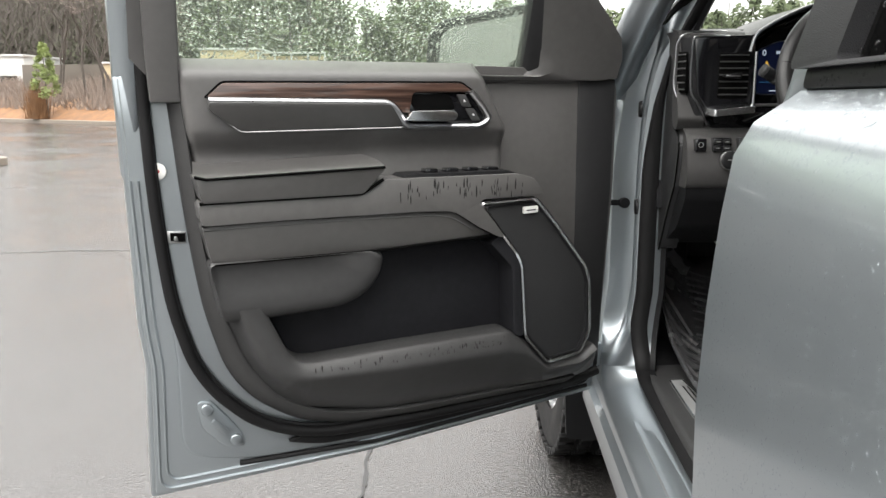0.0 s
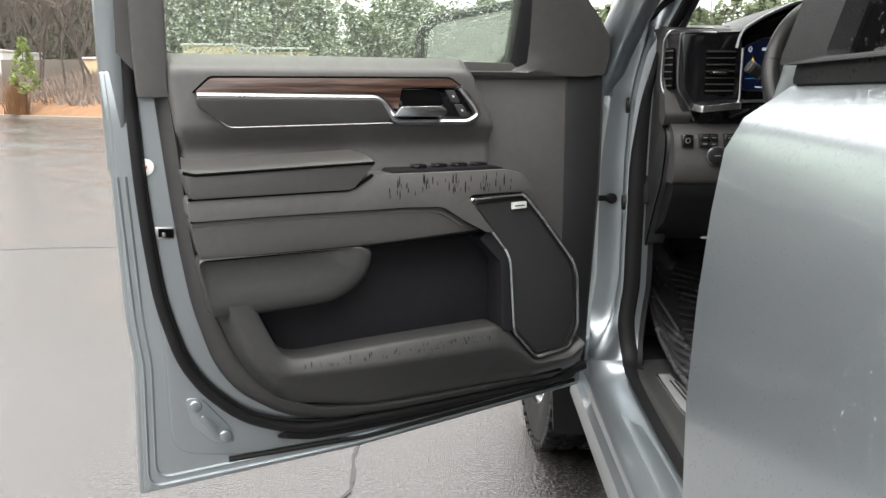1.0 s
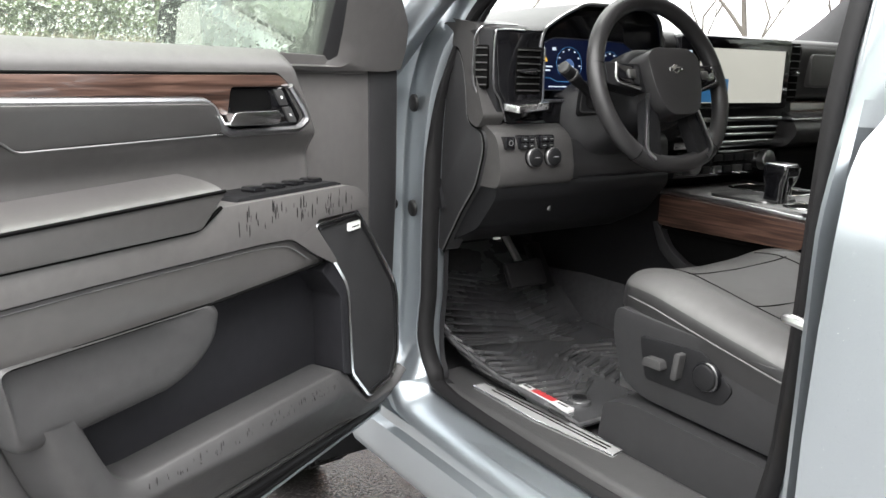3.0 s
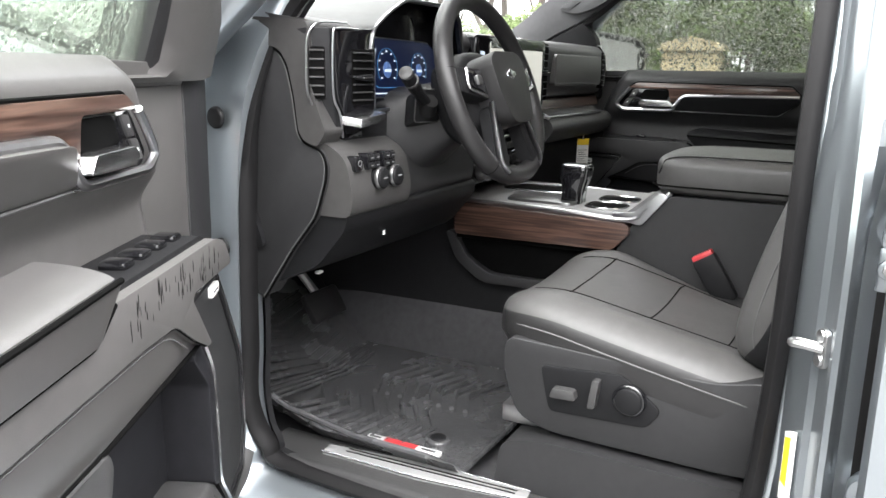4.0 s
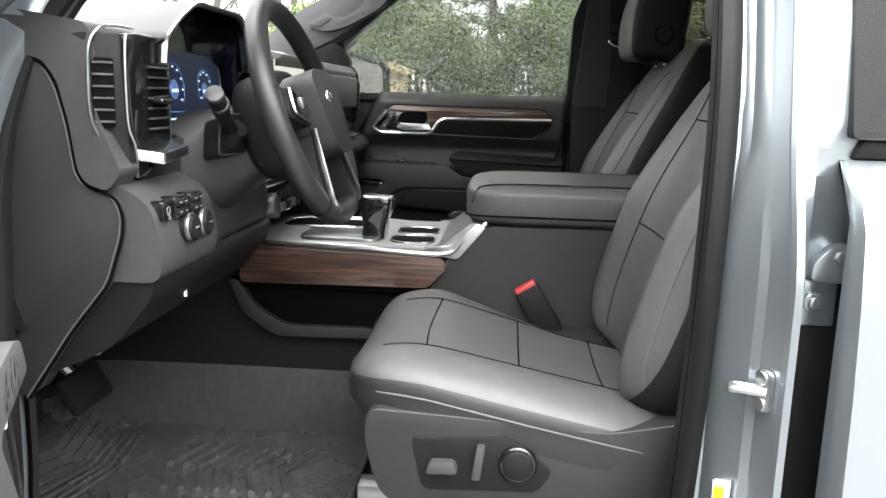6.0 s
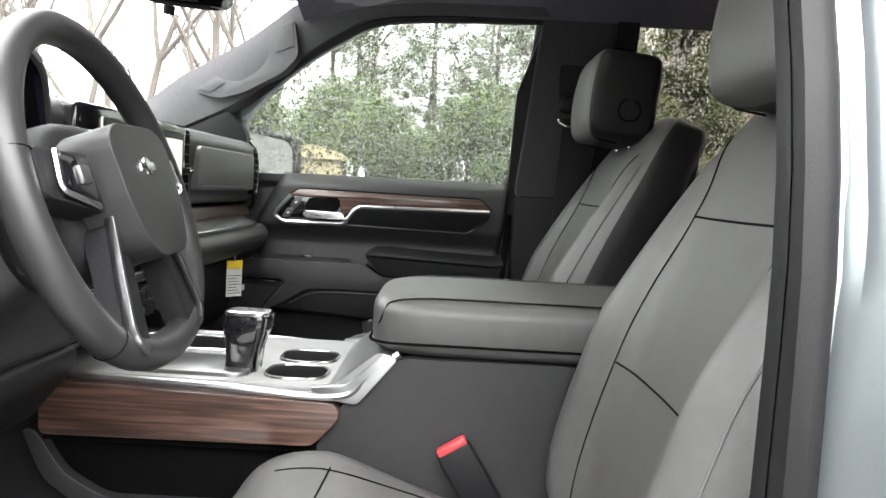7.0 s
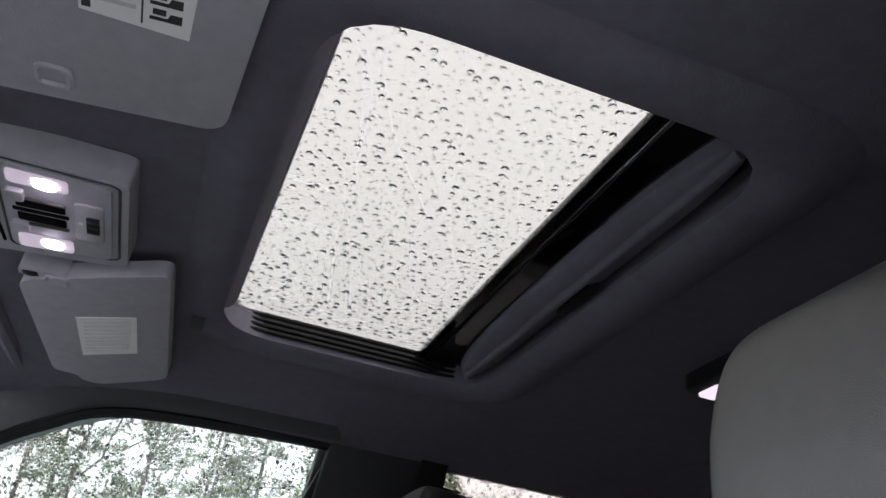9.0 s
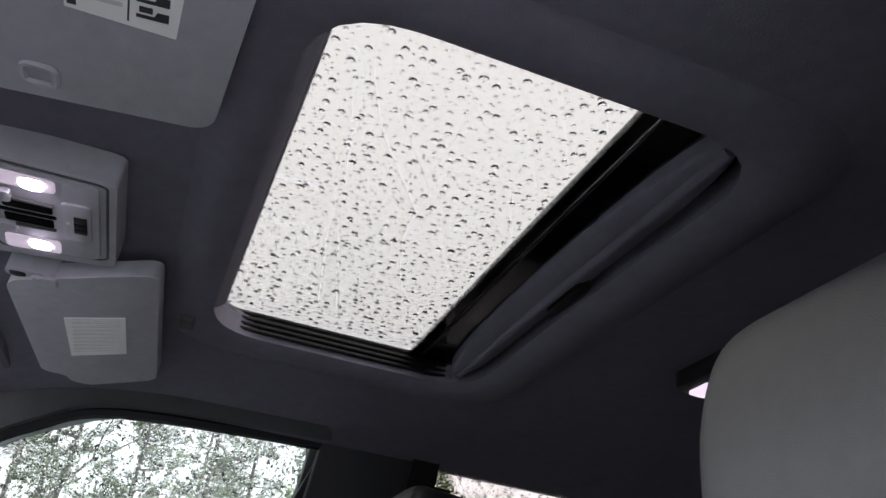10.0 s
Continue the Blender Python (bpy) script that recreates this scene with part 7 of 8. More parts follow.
part("check_strap", box(-0.945, -0.86, 1.025, 1.037, 0.992, 1.006, 0.003), PLASTIC_B, check)
part("check_bolt", disc_at((-0.855, 1.034, 0.999), (0.2, -1, 0), 0.013, 0.016, 14), PLASTIC_B, check)
for z in (1.226, 0.997):
    plug = thing("rubber_plug", (-0.90, 0.955, z), "grey round rubber plug in the hinge pillar", "plug", "pillar plugs")
    part("plug_cap", disc_at((-0.831, 0.968, z), (-1, 0.12, 0), 0.019, 0.008, 24, 0.004), RUBBER, plug)
stick = thing("warning_sticker", (-0.89, 0.02, 0.79), "white and yellow sticker on the pillar", "sticker")
MK = Matrix.Translation((-0.830, 0.0205, 0.034)) @ pose(0, 0, 0, 0, 0, -67)
part("sticker_face", prism([(-0.012, 0.74), (0.012, 0.74), (0.012, 0.833), (-0.012, 0.842)], lambda a, b, d: MK @ Vector((-d, a, b)), 0.0, 0.006, 0), WHITE, stick)
part("sticker_print", prism([(-0.009, 0.765), (0.009, 0.765), (0.009, 0.826), (-0.009, 0.833)], lambda a, b, d: MK @ Vector((-d, a, b)), 0.005, 0.0066, 0), YELLOW, stick)

# ---------------------------------------------------------------- passenger pillar: trim, belt, handle on the windscreen pillar
for side in (-1, 1):
    fy = 0.105 if side > 0 else -0.012
    bp_ = thing("pillar_cover", (side * 0.80, -0.03, 0.7), "charcoal plastic middle pillar cover", "pillar trim", "pillar covers")

    def bx(a, b, d, s=side):
        return Vector((s * (side_x(b, 0.82 if s > 0 else 0.775) - d), a, b))
    part("upper_cover", prism(smooth_poly([(fy, 1.29), (fy - 0.035, 1.73), (-0.115, 1.73), (-0.115, 1.29)], 3, True, 0.02), bx, -0.02, 0.022, 0.015, 3), PILLAR_D, bp_, "charcoal upper pillar cover")
    part("lower_cover", prism(smooth_poly([(fy, 0.60), (fy, 1.295), (-0.13, 1.295), (-0.12, 0.60)], 3, True, 0.02), bx, -0.02, 0.04, 0.015, 3), PLASTIC_B, bp_)
    part("slider_slot", prism(smooth_poly([(0.015, 1.36), (0.02, 1.62), (-0.065, 1.62), (-0.06, 1.36)], 3, True, 0.012), bx, 0.015, 0.026, 0.003), PLASTIC_B, bp_)
    sb = thing("seat_belt", (side * 0.76, -0.03, 1.5), "black seat belt webbing hanging from its anchor", "seat belt", "seat belts")
    part("anchor_cover", pillow(0.03, 0.075, 0.045, 3, 3.5, 20, 12, m=pose(side * 0.705, -0.02, 1.525)), PLASTIC_B, sb)
    part("anchor_loop", tube([Vector((side * 0.695, -0.02 + 0.036 * math.cos(q), 1.488 + 0.018 * math.sin(q))) for q in (math.pi + math.pi * i / 10 for i in range(11))], 0.005, 8), CHROME, sb)
    part("webbing", prism([(-0.045, 1.49), (0.005, 1.49), (0.02, 1.0), (0.02, 0.70), (-0.03, 0.70), (-0.03, 1.0)], lambda a, b, d, s=side: Vector((s * (0.700 + 0.035 * max(0, min(1, (1.49 - b) / 0.4)) - d), a, b)), 0.0, 0.002, 0), RUBBER, sb)
HANDLE = [(0.925, 1.515), (0.868, 1.550), (0.835, 1.537), (0.80, 1.537), (0.745, 1.570), (0.728, 1.60), (0.720, 1.662), (0.664, 1.690), (0.651, 1.60), (0.69, 1.560), (0.796, 1.510), (0.86, 1.495), (0.90, 1.502)]
for side in (-1, 1):
    ah = thing("grab_handle", (side * 0.72, 0.80, 1.50), "grey grab handle on the windscreen pillar", "grab handle", "grab handles")

    def hm(a, b, d, s=side):
        return Vector((s * (0.728 + 0.28 * (a - 0.79) - 0.12 * (b - 1.58) - d), a, b))
    part("grip", prism(smooth_poly(HANDLE, 5, True, 0.02), hm, -0.03, 0.032, 0.012, 4), PILLAR, ah)
    for q in ([(0.915, 1.517), (0.868, 1.546), (0.842, 1.534), (0.885, 1.508)], [(0.716, 1.656), (0.668, 1.681), (0.662, 1.622), (0.712, 1.605)]):
        part("end_cover", prism(smooth_poly(q, 3, True, 0.006), hm, 0.02, 0.0345, 0.002), PILLAR, ah)

# ---------------------------------------------------------------- overhead: visors, console, mirror, lamps
def visor(side):
    v = thing("sun_visor", (side * 0.36, 0.55, 1.70), "grey fabric sun visor with white warning label", "sun visor", "sun visors")

    def vm(a, b, d):
        return Vector((side * a, b, 1.752 - d - 0.026 * a - 0.10 * (b - 0.365)))
    body = smooth_poly([(0.118, 0.397) if side > 0 else (0.203, 0.371), (0.498, 0.379 if side > 0 else 0.350), (0.563, 0.480), (0.550, 0.508), (0.528, 0.512), (0.517, 0.547), (0.20, 0.572)], 5, True, 0.022)
    part("visor_body", prism(body, vm, 0.0, 0.022, 0.010, 3), VISOR, v, "grey fabric visor")
    lb = part("visor_label", prism([(0.262, 0.432), (0.395, 0.427), (0.432, 0.502), (0.290, 0.508)] if side > 0 else [(0.315, 0.407), (0.322, 0.482), (0.45, 0.482), (0.44, 0.400)], vm, 0.021, 0.0228, 0), WHITE, v, "white warning label")
    if side > 0:
        for i in range(26):
            a = 0.268 + 0.0046 * i
            part("text_bar", prism([(a, 0.438), (a + 0.0014, 0.438), (a + 0.0294 - 0.006 * (i % 3 == 0), 0.498), (a + 0.028 - 0.006 * (i % 3 == 0), 0.498)], vm, 0.0228, 0.0232, 0), LABELGREY, lb)
    else:
        for i, (b0, b1) in enumerate(((0.444, 0.478), (0.444, 0.478), (0.448, 0.478), (0.444, 0.470), (0.462, 0.478), (0.446, 0.478), (0.446, 0.474), (0.452, 0.478), (0.446, 0.478))):
            a = 0.336 + 0.011 * i
            part("text_bar", prism([(a, b0), (a + 0.0042, b0), (a + 0.0042, b1), (a, b1)], vm, 0.0226, 0.0231, 0), INK if i % 4 == 1 else LABELGREY, lb)
        part("label_rule", prism([(0.323, 0.4395), (0.436, 0.4385), (0.436, 0.4398), (0.323, 0.4408)], vm, 0.0226, 0.0231, 0), INK, lb)
        for a, b in ((0.330, 0.413), (0.346, 0.413)):
            part("seat_mark", prism([(a, b), (a + 0.009, b), (a + 0.009, b + 0.008), (a + 0.0035, b + 0.010), (a + 0.0035, b + 0.022), (a, b + 0.022)], vm, 0.0226, 0.0231, 0), INK, lb)
            part("belt_mark", prism([(a + 0.006, b + 0.011), (a + 0.012, b + 0.011), (a + 0.012, b + 0.020), (a + 0.006, b + 0.020)], vm, 0.0226, 0.0231, 0), INK, lb)
        part("bar_mark", prism([(0.326, 0.474), (0.335, 0.474), (0.335, 0.480), (0.326, 0.480)], vm, 0.0226, 0.0231, 0), INK, lb)
    ca, cb = (0.172, 0.512) if side > 0 else (0.218, 0.490)

    def clip_map(a, b, d):
        return Vector((side * (ca + a), cb + b, 1.752 - d - 0.026 * ca))
    clip = part("visor_clip", prism(smooth_poly([(0.0, 0.0), (0.030, 0.0), (0.030, 0.034), (0.022, 0.060), (0.006, 0.060), (0.0, 0.034)], 4, True, 0.006), clip_map, 0.0, 0.036, 0.004), VISOR, v, "grey visor clip")
    part("clip_loop", tube([clip_map(a, b, 0.037) for a, b in smooth_poly([(0.004, 0.002), (0.026, 0.002), (0.026, 0.026), (0.004, 0.026)], 4, True, 0.006)], 0.0032, 6, True), VISOR, clip)
    part("clip_socket", prism(smooth_poly([(0.005, 0.036), (0.025, 0.036), (0.020, 0.055), (0.008, 0.055)], 3, True, 0.004), clip_map, 0.03, 0.0366, 0.001), PLASTIC_B, clip)
    return v


visor(1)
visor(-1)
hook = thing("coat_clip", (0.305, 0.355, 1.745), "small grey clip on the headliner", "clip")
part("clip_body", box(0.286, 0.324, 0.346, 0.366, 1.742, 1.766, 0.004), PILLAR, hook)

ohc = thing("overhead_console", (0, 0.50, 1.70), "grey overhead console with lit reading lamps and switches", "overhead console")


def om(a, b, d):
    return Vector((a + 0.016, b, 1.738 - (d - 0.0085 if d > 0.005 else d) - 0.06 * max(0.0, b - 0.42)))


def flare(pts, k=0.16):
    """Widens an outline towards the windscreen."""
    return [(a * (1 + k * (b - 0.44) / 0.18), b) for a, b in pts]


OC = smooth_poly(flare([(-0.082, 0.447), (0.100, 0.447), (0.106, 0.458), (0.106, 0.622), (0.05, 0.640), (-0.05, 0.640), (-0.087, 0.622), (-0.087, 0.458)]), 6, True, 0.028)
part("console_rim", prism(OC, om, -0.02, 0.024, 0.010, 4), VISOR, ohc, "grey console rim")
IN = smooth_poly(flare([(-0.076, 0.456), (0.084, 0.456), (0.089, 0.464), (0.089, 0.572), (-0.080, 0.572), (-0.080, 0.464)]), 6, True, 0.014)
IN2 = smooth_poly(flare([(-0.071, 0.463), (0.078, 0.463), (0.082, 0.470), (0.082, 0.566), (-0.075, 0.566), (-0.075, 0.470)]), 6, True, 0.012)
part("console_step", tube([om(a, b, 0.0235) for a, b in IN], 0.0018, 6, True), PLASTIC, ohc, "dark groove round the lamp panel")
part("console_plate", prism(IN2, om, 0.01, 0.0285, 0.005, 3), VISOR, ohc)
part("front_groove", tube([om(a, b, 0.0242) for a, b in ((-0.092, 0.578), (0.0, 0.583), (0.092, 0.578))], 0.002, 6), SEAM_HOLLOW, ohc)
for sg_ in (-1, 1):
    lens = part("lamp_lens", prism(smooth_poly(flare([(sg_ * 0.050, 0.503), (0.079 if sg_ > 0 else -0.073, 0.503), (0.079 if sg_ > 0 else -0.073, 0.560), (sg_ * 0.050, 0.560)]), 3, True, 0.006), om, 0.02, 0.0305, 0.002), LAMP_DIM, ohc, "lit reading lamp lens")
    part("lamp_bulb", pillow(0.019, 0.024, 0.006, 2.5, 2.5, 16, 10, m=Matrix.Translation(om(sg_ * 0.066, 0.524, 0.031))), LAMP, lens, "glowing bulb")
    # Slots are near-black plates that paint the shade inside them.
    part("slot", prism(smooth_poly([(sg_ * 0.006, 0.508), (sg_ * 0.024, 0.508), (sg_ * 0.024, 0.556), (sg_ * 0.006, 0.556)], 3, True, 0.003), om, 0.02, 0.0291, 0.0005), SEAM_HOLLOW, ohc)
    part("slot_lip", tube([om(sg_ * 0.026, 0.506, 0.0295), om(sg_ * 0.028, 0.558, 0.0295)], 0.0022, 6), PLASTIC, ohc)
    part("rocker", prism(smooth_poly([(sg_ * 0.024, 0.545), (sg_ * 0.044, 0.545), (sg_ * 0.044, 0.563), (sg_ * 0.024, 0.563)], 3, True, 0.004), om, 0.02, 0.034, 0.003), VISOR, ohc, "grey lamp button")
part("slot", prism(smooth_poly([(-0.004, 0.505), (0.004, 0.505), (0.004, 0.560), (-0.004, 0.560)], 3, True, 0.002), om, 0.02, 0.0292, 0.0005), SEAM_HOLLOW, ohc)
part("sun_switch_plate", prism(smooth_poly([(-0.040, 0.470), (0.040, 0.470), (0.040, 0.499), (-0.040, 0.499)], 3, True, 0.006), om, 0.02, 0.0312, 0.002), VISOR, ohc)
for k in (-1, 0, 1):
    part("sun_switch", prism([(k * 0.0118 - 0.0053, 0.474), (k * 0.0118 + 0.0053, 0.474), (k * 0.0118 + 0.0053, 0.487), (k * 0.0118 - 0.0053, 0.487)], om, 0.025, 0.0335, 0.001), PLASTIC_B, ohc)
part("switch_mark", prism([(-0.003, 0.491), (0.003, 0.491), (0.003, 0.495), (-0.003, 0.495)], om, 0.03, 0.0314, 0), LABELGREY, ohc)
pnl = part("indicator_panel", prism(smooth_poly([(-0.052, 0.593), (0.066, 0.593), (0.064, 0.614), (-0.050, 0.614)], 3, True, 0.004), om, 0.02, 0.0262, 0.001), PLASTIC_B, ohc, "dark passenger indicator panel")
for x0, x1, colour in ((-0.020, -0.008, ICON_G), (0.036, 0.047, ICON), (0.052, 0.060, ICON_A)):
    part("indicator", prism([(x0, 0.6015), (x1, 0.6015), (x1, 0.6055), (x0, 0.6055)], om, 0.0255, 0.0267, 0), colour, pnl)

# Mirror colour darkened to paint in the dark cab it would reflect.
MIRROR_D = mat("dark_mirror_glass", (0.10, 0.10, 0.105), 0.05, 1.0, 0.02, rvar=0.01)
mirror = thing("rear_view_mirror", (-0.12, 0.66, 1.60), "black interior rear-view mirror", "mirror")
MM = pose(-0.138, 0.665, 1.570, 104, -9, -10)
part("housing", pillow(0.265, 0.066, 0.045, 6, 4, 36, 16, m=MM), PLASTIC_B, mirror)
part("mirror_face", prism(smooth_poly([(-0.122, -0.026), (0.122, -0.026), (0.122, 0.026), (-0.122, 0.026)], 4, True, 0.015), lambda a, b, d: MM @ Vector((a, b, d)), 0.018, 0.0235, 0.002), MIRROR_D, mirror, "dark mirror glass")
part("stem", tube([(-0.135, 0.675, 1.575), (-0.125, 0.72, 1.63), (-0.11, 0.74, 1.69)], 0.012, 8), PLASTIC_B, mirror)
part("mirror_button", disc_at(MM @ Vector((-0.02, -0.034, 0.0)), MM.to_3x3() @ Vector((0, -1, 0)), 0.008, 0.012, 14), PLASTIC_B, mirror)
part("sensor_cover", pillow(0.20, 0.13, 0.09, 4, 4, 28, 18, m=pose(-0.10, 0.735, 1.690, -28, 0, 0)), PLASTIC_B, mirror, "black sensor cover at the windscreen")

LAMP_LOW = glow_mat("dim_lamp_lens", (1.0, 0.8, 0.88), 0.12)
rl = thing("rear_dome_lamp", (0.12, -0.40, 1.76), "small lit rear reading lamp in the headliner", "lamp")
part("lamp_base", prism(smooth_poly([(-0.04, -0.40), (0.112, -0.40), (0.112, -0.308), (-0.04, -0.308)], 4, True, 0.02), lambda a, b, d: Vector((a, b, d)), 1.765, 1.742, 0.006), PLASTIC_B, rl)
part("lamp_lens", prism(smooth_poly([(0.052, -0.36), (0.104, -0.36), (0.104, -0.328), (0.052, -0.328)], 4, True, 0.01), lambda a, b, d: Vector((a, b, d)), 1.75, 1.738, 0.003), LAMP_LOW, rl, "lit lens")

# ---------------------------------------------------------------- front wheel
fw = thing("road_wheel", (-0.84, 1.86, 0.0), "wet black off-road tyre on a bright alloy wheel", "wheel")
WC = Vector((-0.835, 1.86, 0.42))
WR = pose(*WC, 0, 0, 4)
tprof = [(0.27, -0.12), (0.36, -0.135), (0.40, -0.125), (0.415, -0.10), (0.42, 0.0), (0.415, 0.10), (0.40, 0.125), (0.36, 0.135), (0.27, 0.12)]
tyre_bm = grid(lambda u, v: WR @ Vector((lambda q: (q[1], q[0] * math.cos(2 * math.pi * u), q[0] * math.sin(2 * math.pi * u)))(tprof[min(8, round(v * 8))])), 48, 8, True)
tyre = part("tyre", tyre_bm, RUBBER, fw, "black tyre")
blk = bmesh.new()
for i in range(48):
    a = 2 * math.pi * i / 48
    for x, w in ((-0.105, 0.035), (-0.04, 0.025), (0.04, 0.025), (0.105, 0.035)):
        mm = WR @ pose(0, 0, 0, math.degrees(a + (0.06 if x in (-0.04, 0.105) else 0)), 0, 0)
        box(x - w * 0.8, x + w * 0.8, -0.018, 0.018, 0.405, 0.430, 0.003, lambda p, q, r: mm @ Vector((p, q, r)), 1, blk)
tb = part("tread", blk, RUBBER, tyre)
tb["kind"] = "stuff"
rim = part("rim", grid(lambda u, v: WR @ Vector((lambda q: (q[1], q[0] * math.cos(2 * math.pi * u), q[0] * math.sin(2 * math.pi * u)))([(0.285, -0.12), (0.265, -0.11), (0.25, -0.05), (0.24, 0.08), (0.285, 0.125)][min(4, round(v * 4))])), 40, 4, True), CHROME, fw, "bright alloy rim")
for i in range(6):
    a = 2 * math.pi * i / 6
    part("spoke", tube([WR @ Vector((-0.07, 0.03 * math.cos(a), 0.03 * math.sin(a))), WR @ Vector((-0.09, 0.25 * math.cos(a), 0.25 * math.sin(a)))], [0.04, 0.03], 8, flat=0.5), CHROME, rim)
part("brake_drum", disc_at(WR @ Vector((0.02, 0, 0)), WR.to_3x3() @ Vector((1, 0, 0)), 0.17, 0.06, 28), STEEL, fw)

for x, y, turn in ((0.84, 1.86, 180), (-0.84, -1.90, -4), (0.84, -1.90, 176)):
    copy_thing(fw, pose(x, y, 0, 0, 0, turn))

# plain ends of the truck: nose panel and load bed
part("nose_panel", box(-0.93, 0.93, 3.0, 3.06, 0.45, 1.15, 0.03), PLASTIC_B, truck)
for side in (-1, 1):
    bed = [(-1.24, 0.50), (-1.24, 1.27), (-3.10, 1.27), (-3.10, 0.55), (-2.42, 0.55)] + [(-1.90 + 0.5 * math.cos(q), 0.50 + 0.46 * math.sin(q)) for q in (math.pi + math.pi * -k / 10 for k in range(1, 10))] + [(-1.38, 0.50)]
    part("bed_side", prism(bed, lambda a, b, d, s=side: Vector((s * d, a, b)), 0.84, 0.955, 0.012), PAINT, truck, "silver-grey load bed side")
part("bed_floor", box(-0.85, 0.85, -3.08, -1.24, 0.78, 0.82, 0.01), PLASTIC_B, truck)
part("bed_front", box(-0.85, 0.85, -1.30, -1.25, 0.78, 1.25, 0.01), PAINT, truck)
part("tailgate", box(-0.95, 0.95, -3.16, -3.10, 0.55, 1.27, 0.02), PAINT, truck, "silver-grey tailgate")


# ---------------------------------------------------------------- outside: lot, kerb, planting, buildings, woods
ground = structure("ground", grid(lambda u, v: Vector(((u - 0.5) * 1600, (v - 0.5) * 1600, 0)), 8, 8), ASPHALT, "wet dark asphalt car park", "asphalt")
crack_bm = bmesh.new()
rnd = random.Random(4)
for (x0, y0), (x1, y1), steps in (((-1.62, 1.10), (-1.45, 3.6), 26), ((-7.5, 5.0), (-3.5, 5.6), 22), ((-14, 9.6), (-5, 10.4), 24), ((-16, 17), (-8, 17.6), 16)):
    pts = [(x0 + (x1 - x0) * i / steps + rnd.uniform(-0.03, 0.03), y0 + (y1 - y0) * i / steps + rnd.uniform(-0.03, 0.03)) for i in range(steps + 1)]
    for (ax, ay), (bx_, by_) in zip(pts, pts[1:]):
        w = rnd.uniform(0.002, 0.010) * (1 + 0.08 * abs(ay))
        dx, dy = bx_ - ax, by_ - ay
        ln = math.hypot(dx, dy) or 1
        nx_, ny_ = -dy / ln * w, dx / ln * w
        vs = [crack_bm.verts.new(p) for p in ((ax + nx_, ay + ny_, 0.004), (ax - nx_, ay - ny_, 0.004), (bx_ - nx_, by_ - ny_, 0.004), (bx_ + nx_, by_ + ny_, 0.004))]
        crack_bm.faces.new(vs)
structure("asphalt_crack", crack_bm, CRACK, "dark cracks in the wet asphalt", "crack")

# kerb line, bank of pine straw behind it
def kerb_y(x):
    """The kerb bends away to the side of the lot."""
    run = ((-80, 78), (-27, 42.6), (-17.3, 36.6), (-5, 33.5), (40, 31.0))
    for (x0, y0), (x1, y1) in zip(run, run[1:]):
        if x <= x1 or x1 == 40:
            return y0 + (y1 - y0) * (x - x0) / (x1 - x0)


kerb = rings([[Vector((x, kerb_y(x) + dy, dz)) for dy, dz in ((0, 0), (0.02, 0.16), (0.05, 0.18), (0.35, 0.18), (0.35, 0))] for x in [-80 + 2.5 * k for k in range(49)]])
structure("kerb", kerb, CONCRETE, "wet concrete kerb along the car park", "kerb")
structure("straw_bank", grid(lambda u, v: Vector((-80 + 120 * u, kerb_y(-80 + 120 * u) + 0.35 + 16 * v, 0.17 + 2.3 * min(1, v * 1.9) ** 0.8 + 0.25 * noise.noise(Vector((u * 40, v * 8, 0))))), 110, 16), STRAW, "bank covered in orange-brown pine straw", "bank")
isl = prism(smooth_poly([(-15.5, 13.2), (-10.6, 13.6), (-10.3, 14.1), (-10.8, 14.7), (-15.5, 14.9)], 8, True, 0.6), lambda a, b, d: Vector((a, b, d)), 0.0, 0.14, 0.03, 2)
structure("traffic_island", isl, CONCRETE, "pale concrete traffic island", "island")


def leaf_cloud(spots, size, seed, count, verts=None, faces=None):
    """Many small leaf blades scattered in soft clumps."""
    r = random.Random(seed)
    verts = [] if verts is None else verts
    faces = [] if faces is None else faces
    for _ in range(count):
        c, rad = r.choice(spots)
        d = Vector((r.gauss(0, 1), r.gauss(0, 1), r.gauss(0, 1))).normalized() * rad * (r.random() ** 0.4)
        p = Vector(c) + d
        a = Vector((r.gauss(0, 1), r.gauss(0, 1), r.gauss(0, 0.6))).normalized() * size * r.uniform(0.6, 1.4)
        b = a.orthogonal().normalized() * size * 0.45
        k = len(verts)
        verts += [tuple(p - a), tuple(p + b), tuple(p + a), tuple(p - b)]
        faces.append((k, k + 1, k + 2, k + 3))
    return verts, faces


def raw(name, verts, faces, material, parent=None, label=""):
    me = bpy.data.meshes.new(name)
    me.from_pydata(verts, [], faces)
    me.materials.append(material)
    ob = new(name, me)
    if parent is not None:
        ob.parent = parent
        ob.matrix_parent_inverse = parent.matrix_basis.inverted()
    if label:
        ob["label"] = label
    return ob


def branch_tree(bm, base, direction, length, radius, depth, r, ends):
    pts = [Vector(base)]
    d = Vector(direction).normalized()
    for i in range(4):
        d = (d + Vector((r.gauss(0, 0.10), r.gauss(0, 0.10), 0.04))).normalized()
        pts.append(pts[-1] + d * length / 4)
    tube(pts, [radius * (1 - 0.12 * i) for i in range(5)], 5 if depth < 3 else 6, False, bm)
    if depth == 0:
        ends.append(pts[-1])
        return
    for k in range(r.choice((2, 3, 3))):
        i = r.choice((2, 3, 4))
        side = Vector((r.gauss(0, 1), r.gauss(0, 1), r.uniform(0.1, 0.8))).normalized()
        branch_tree(bm, pts[i], (d * 0.9 + side * 0.75), length * r.uniform(0.55, 0.75), radius * 0.55, depth - 1, r, ends)


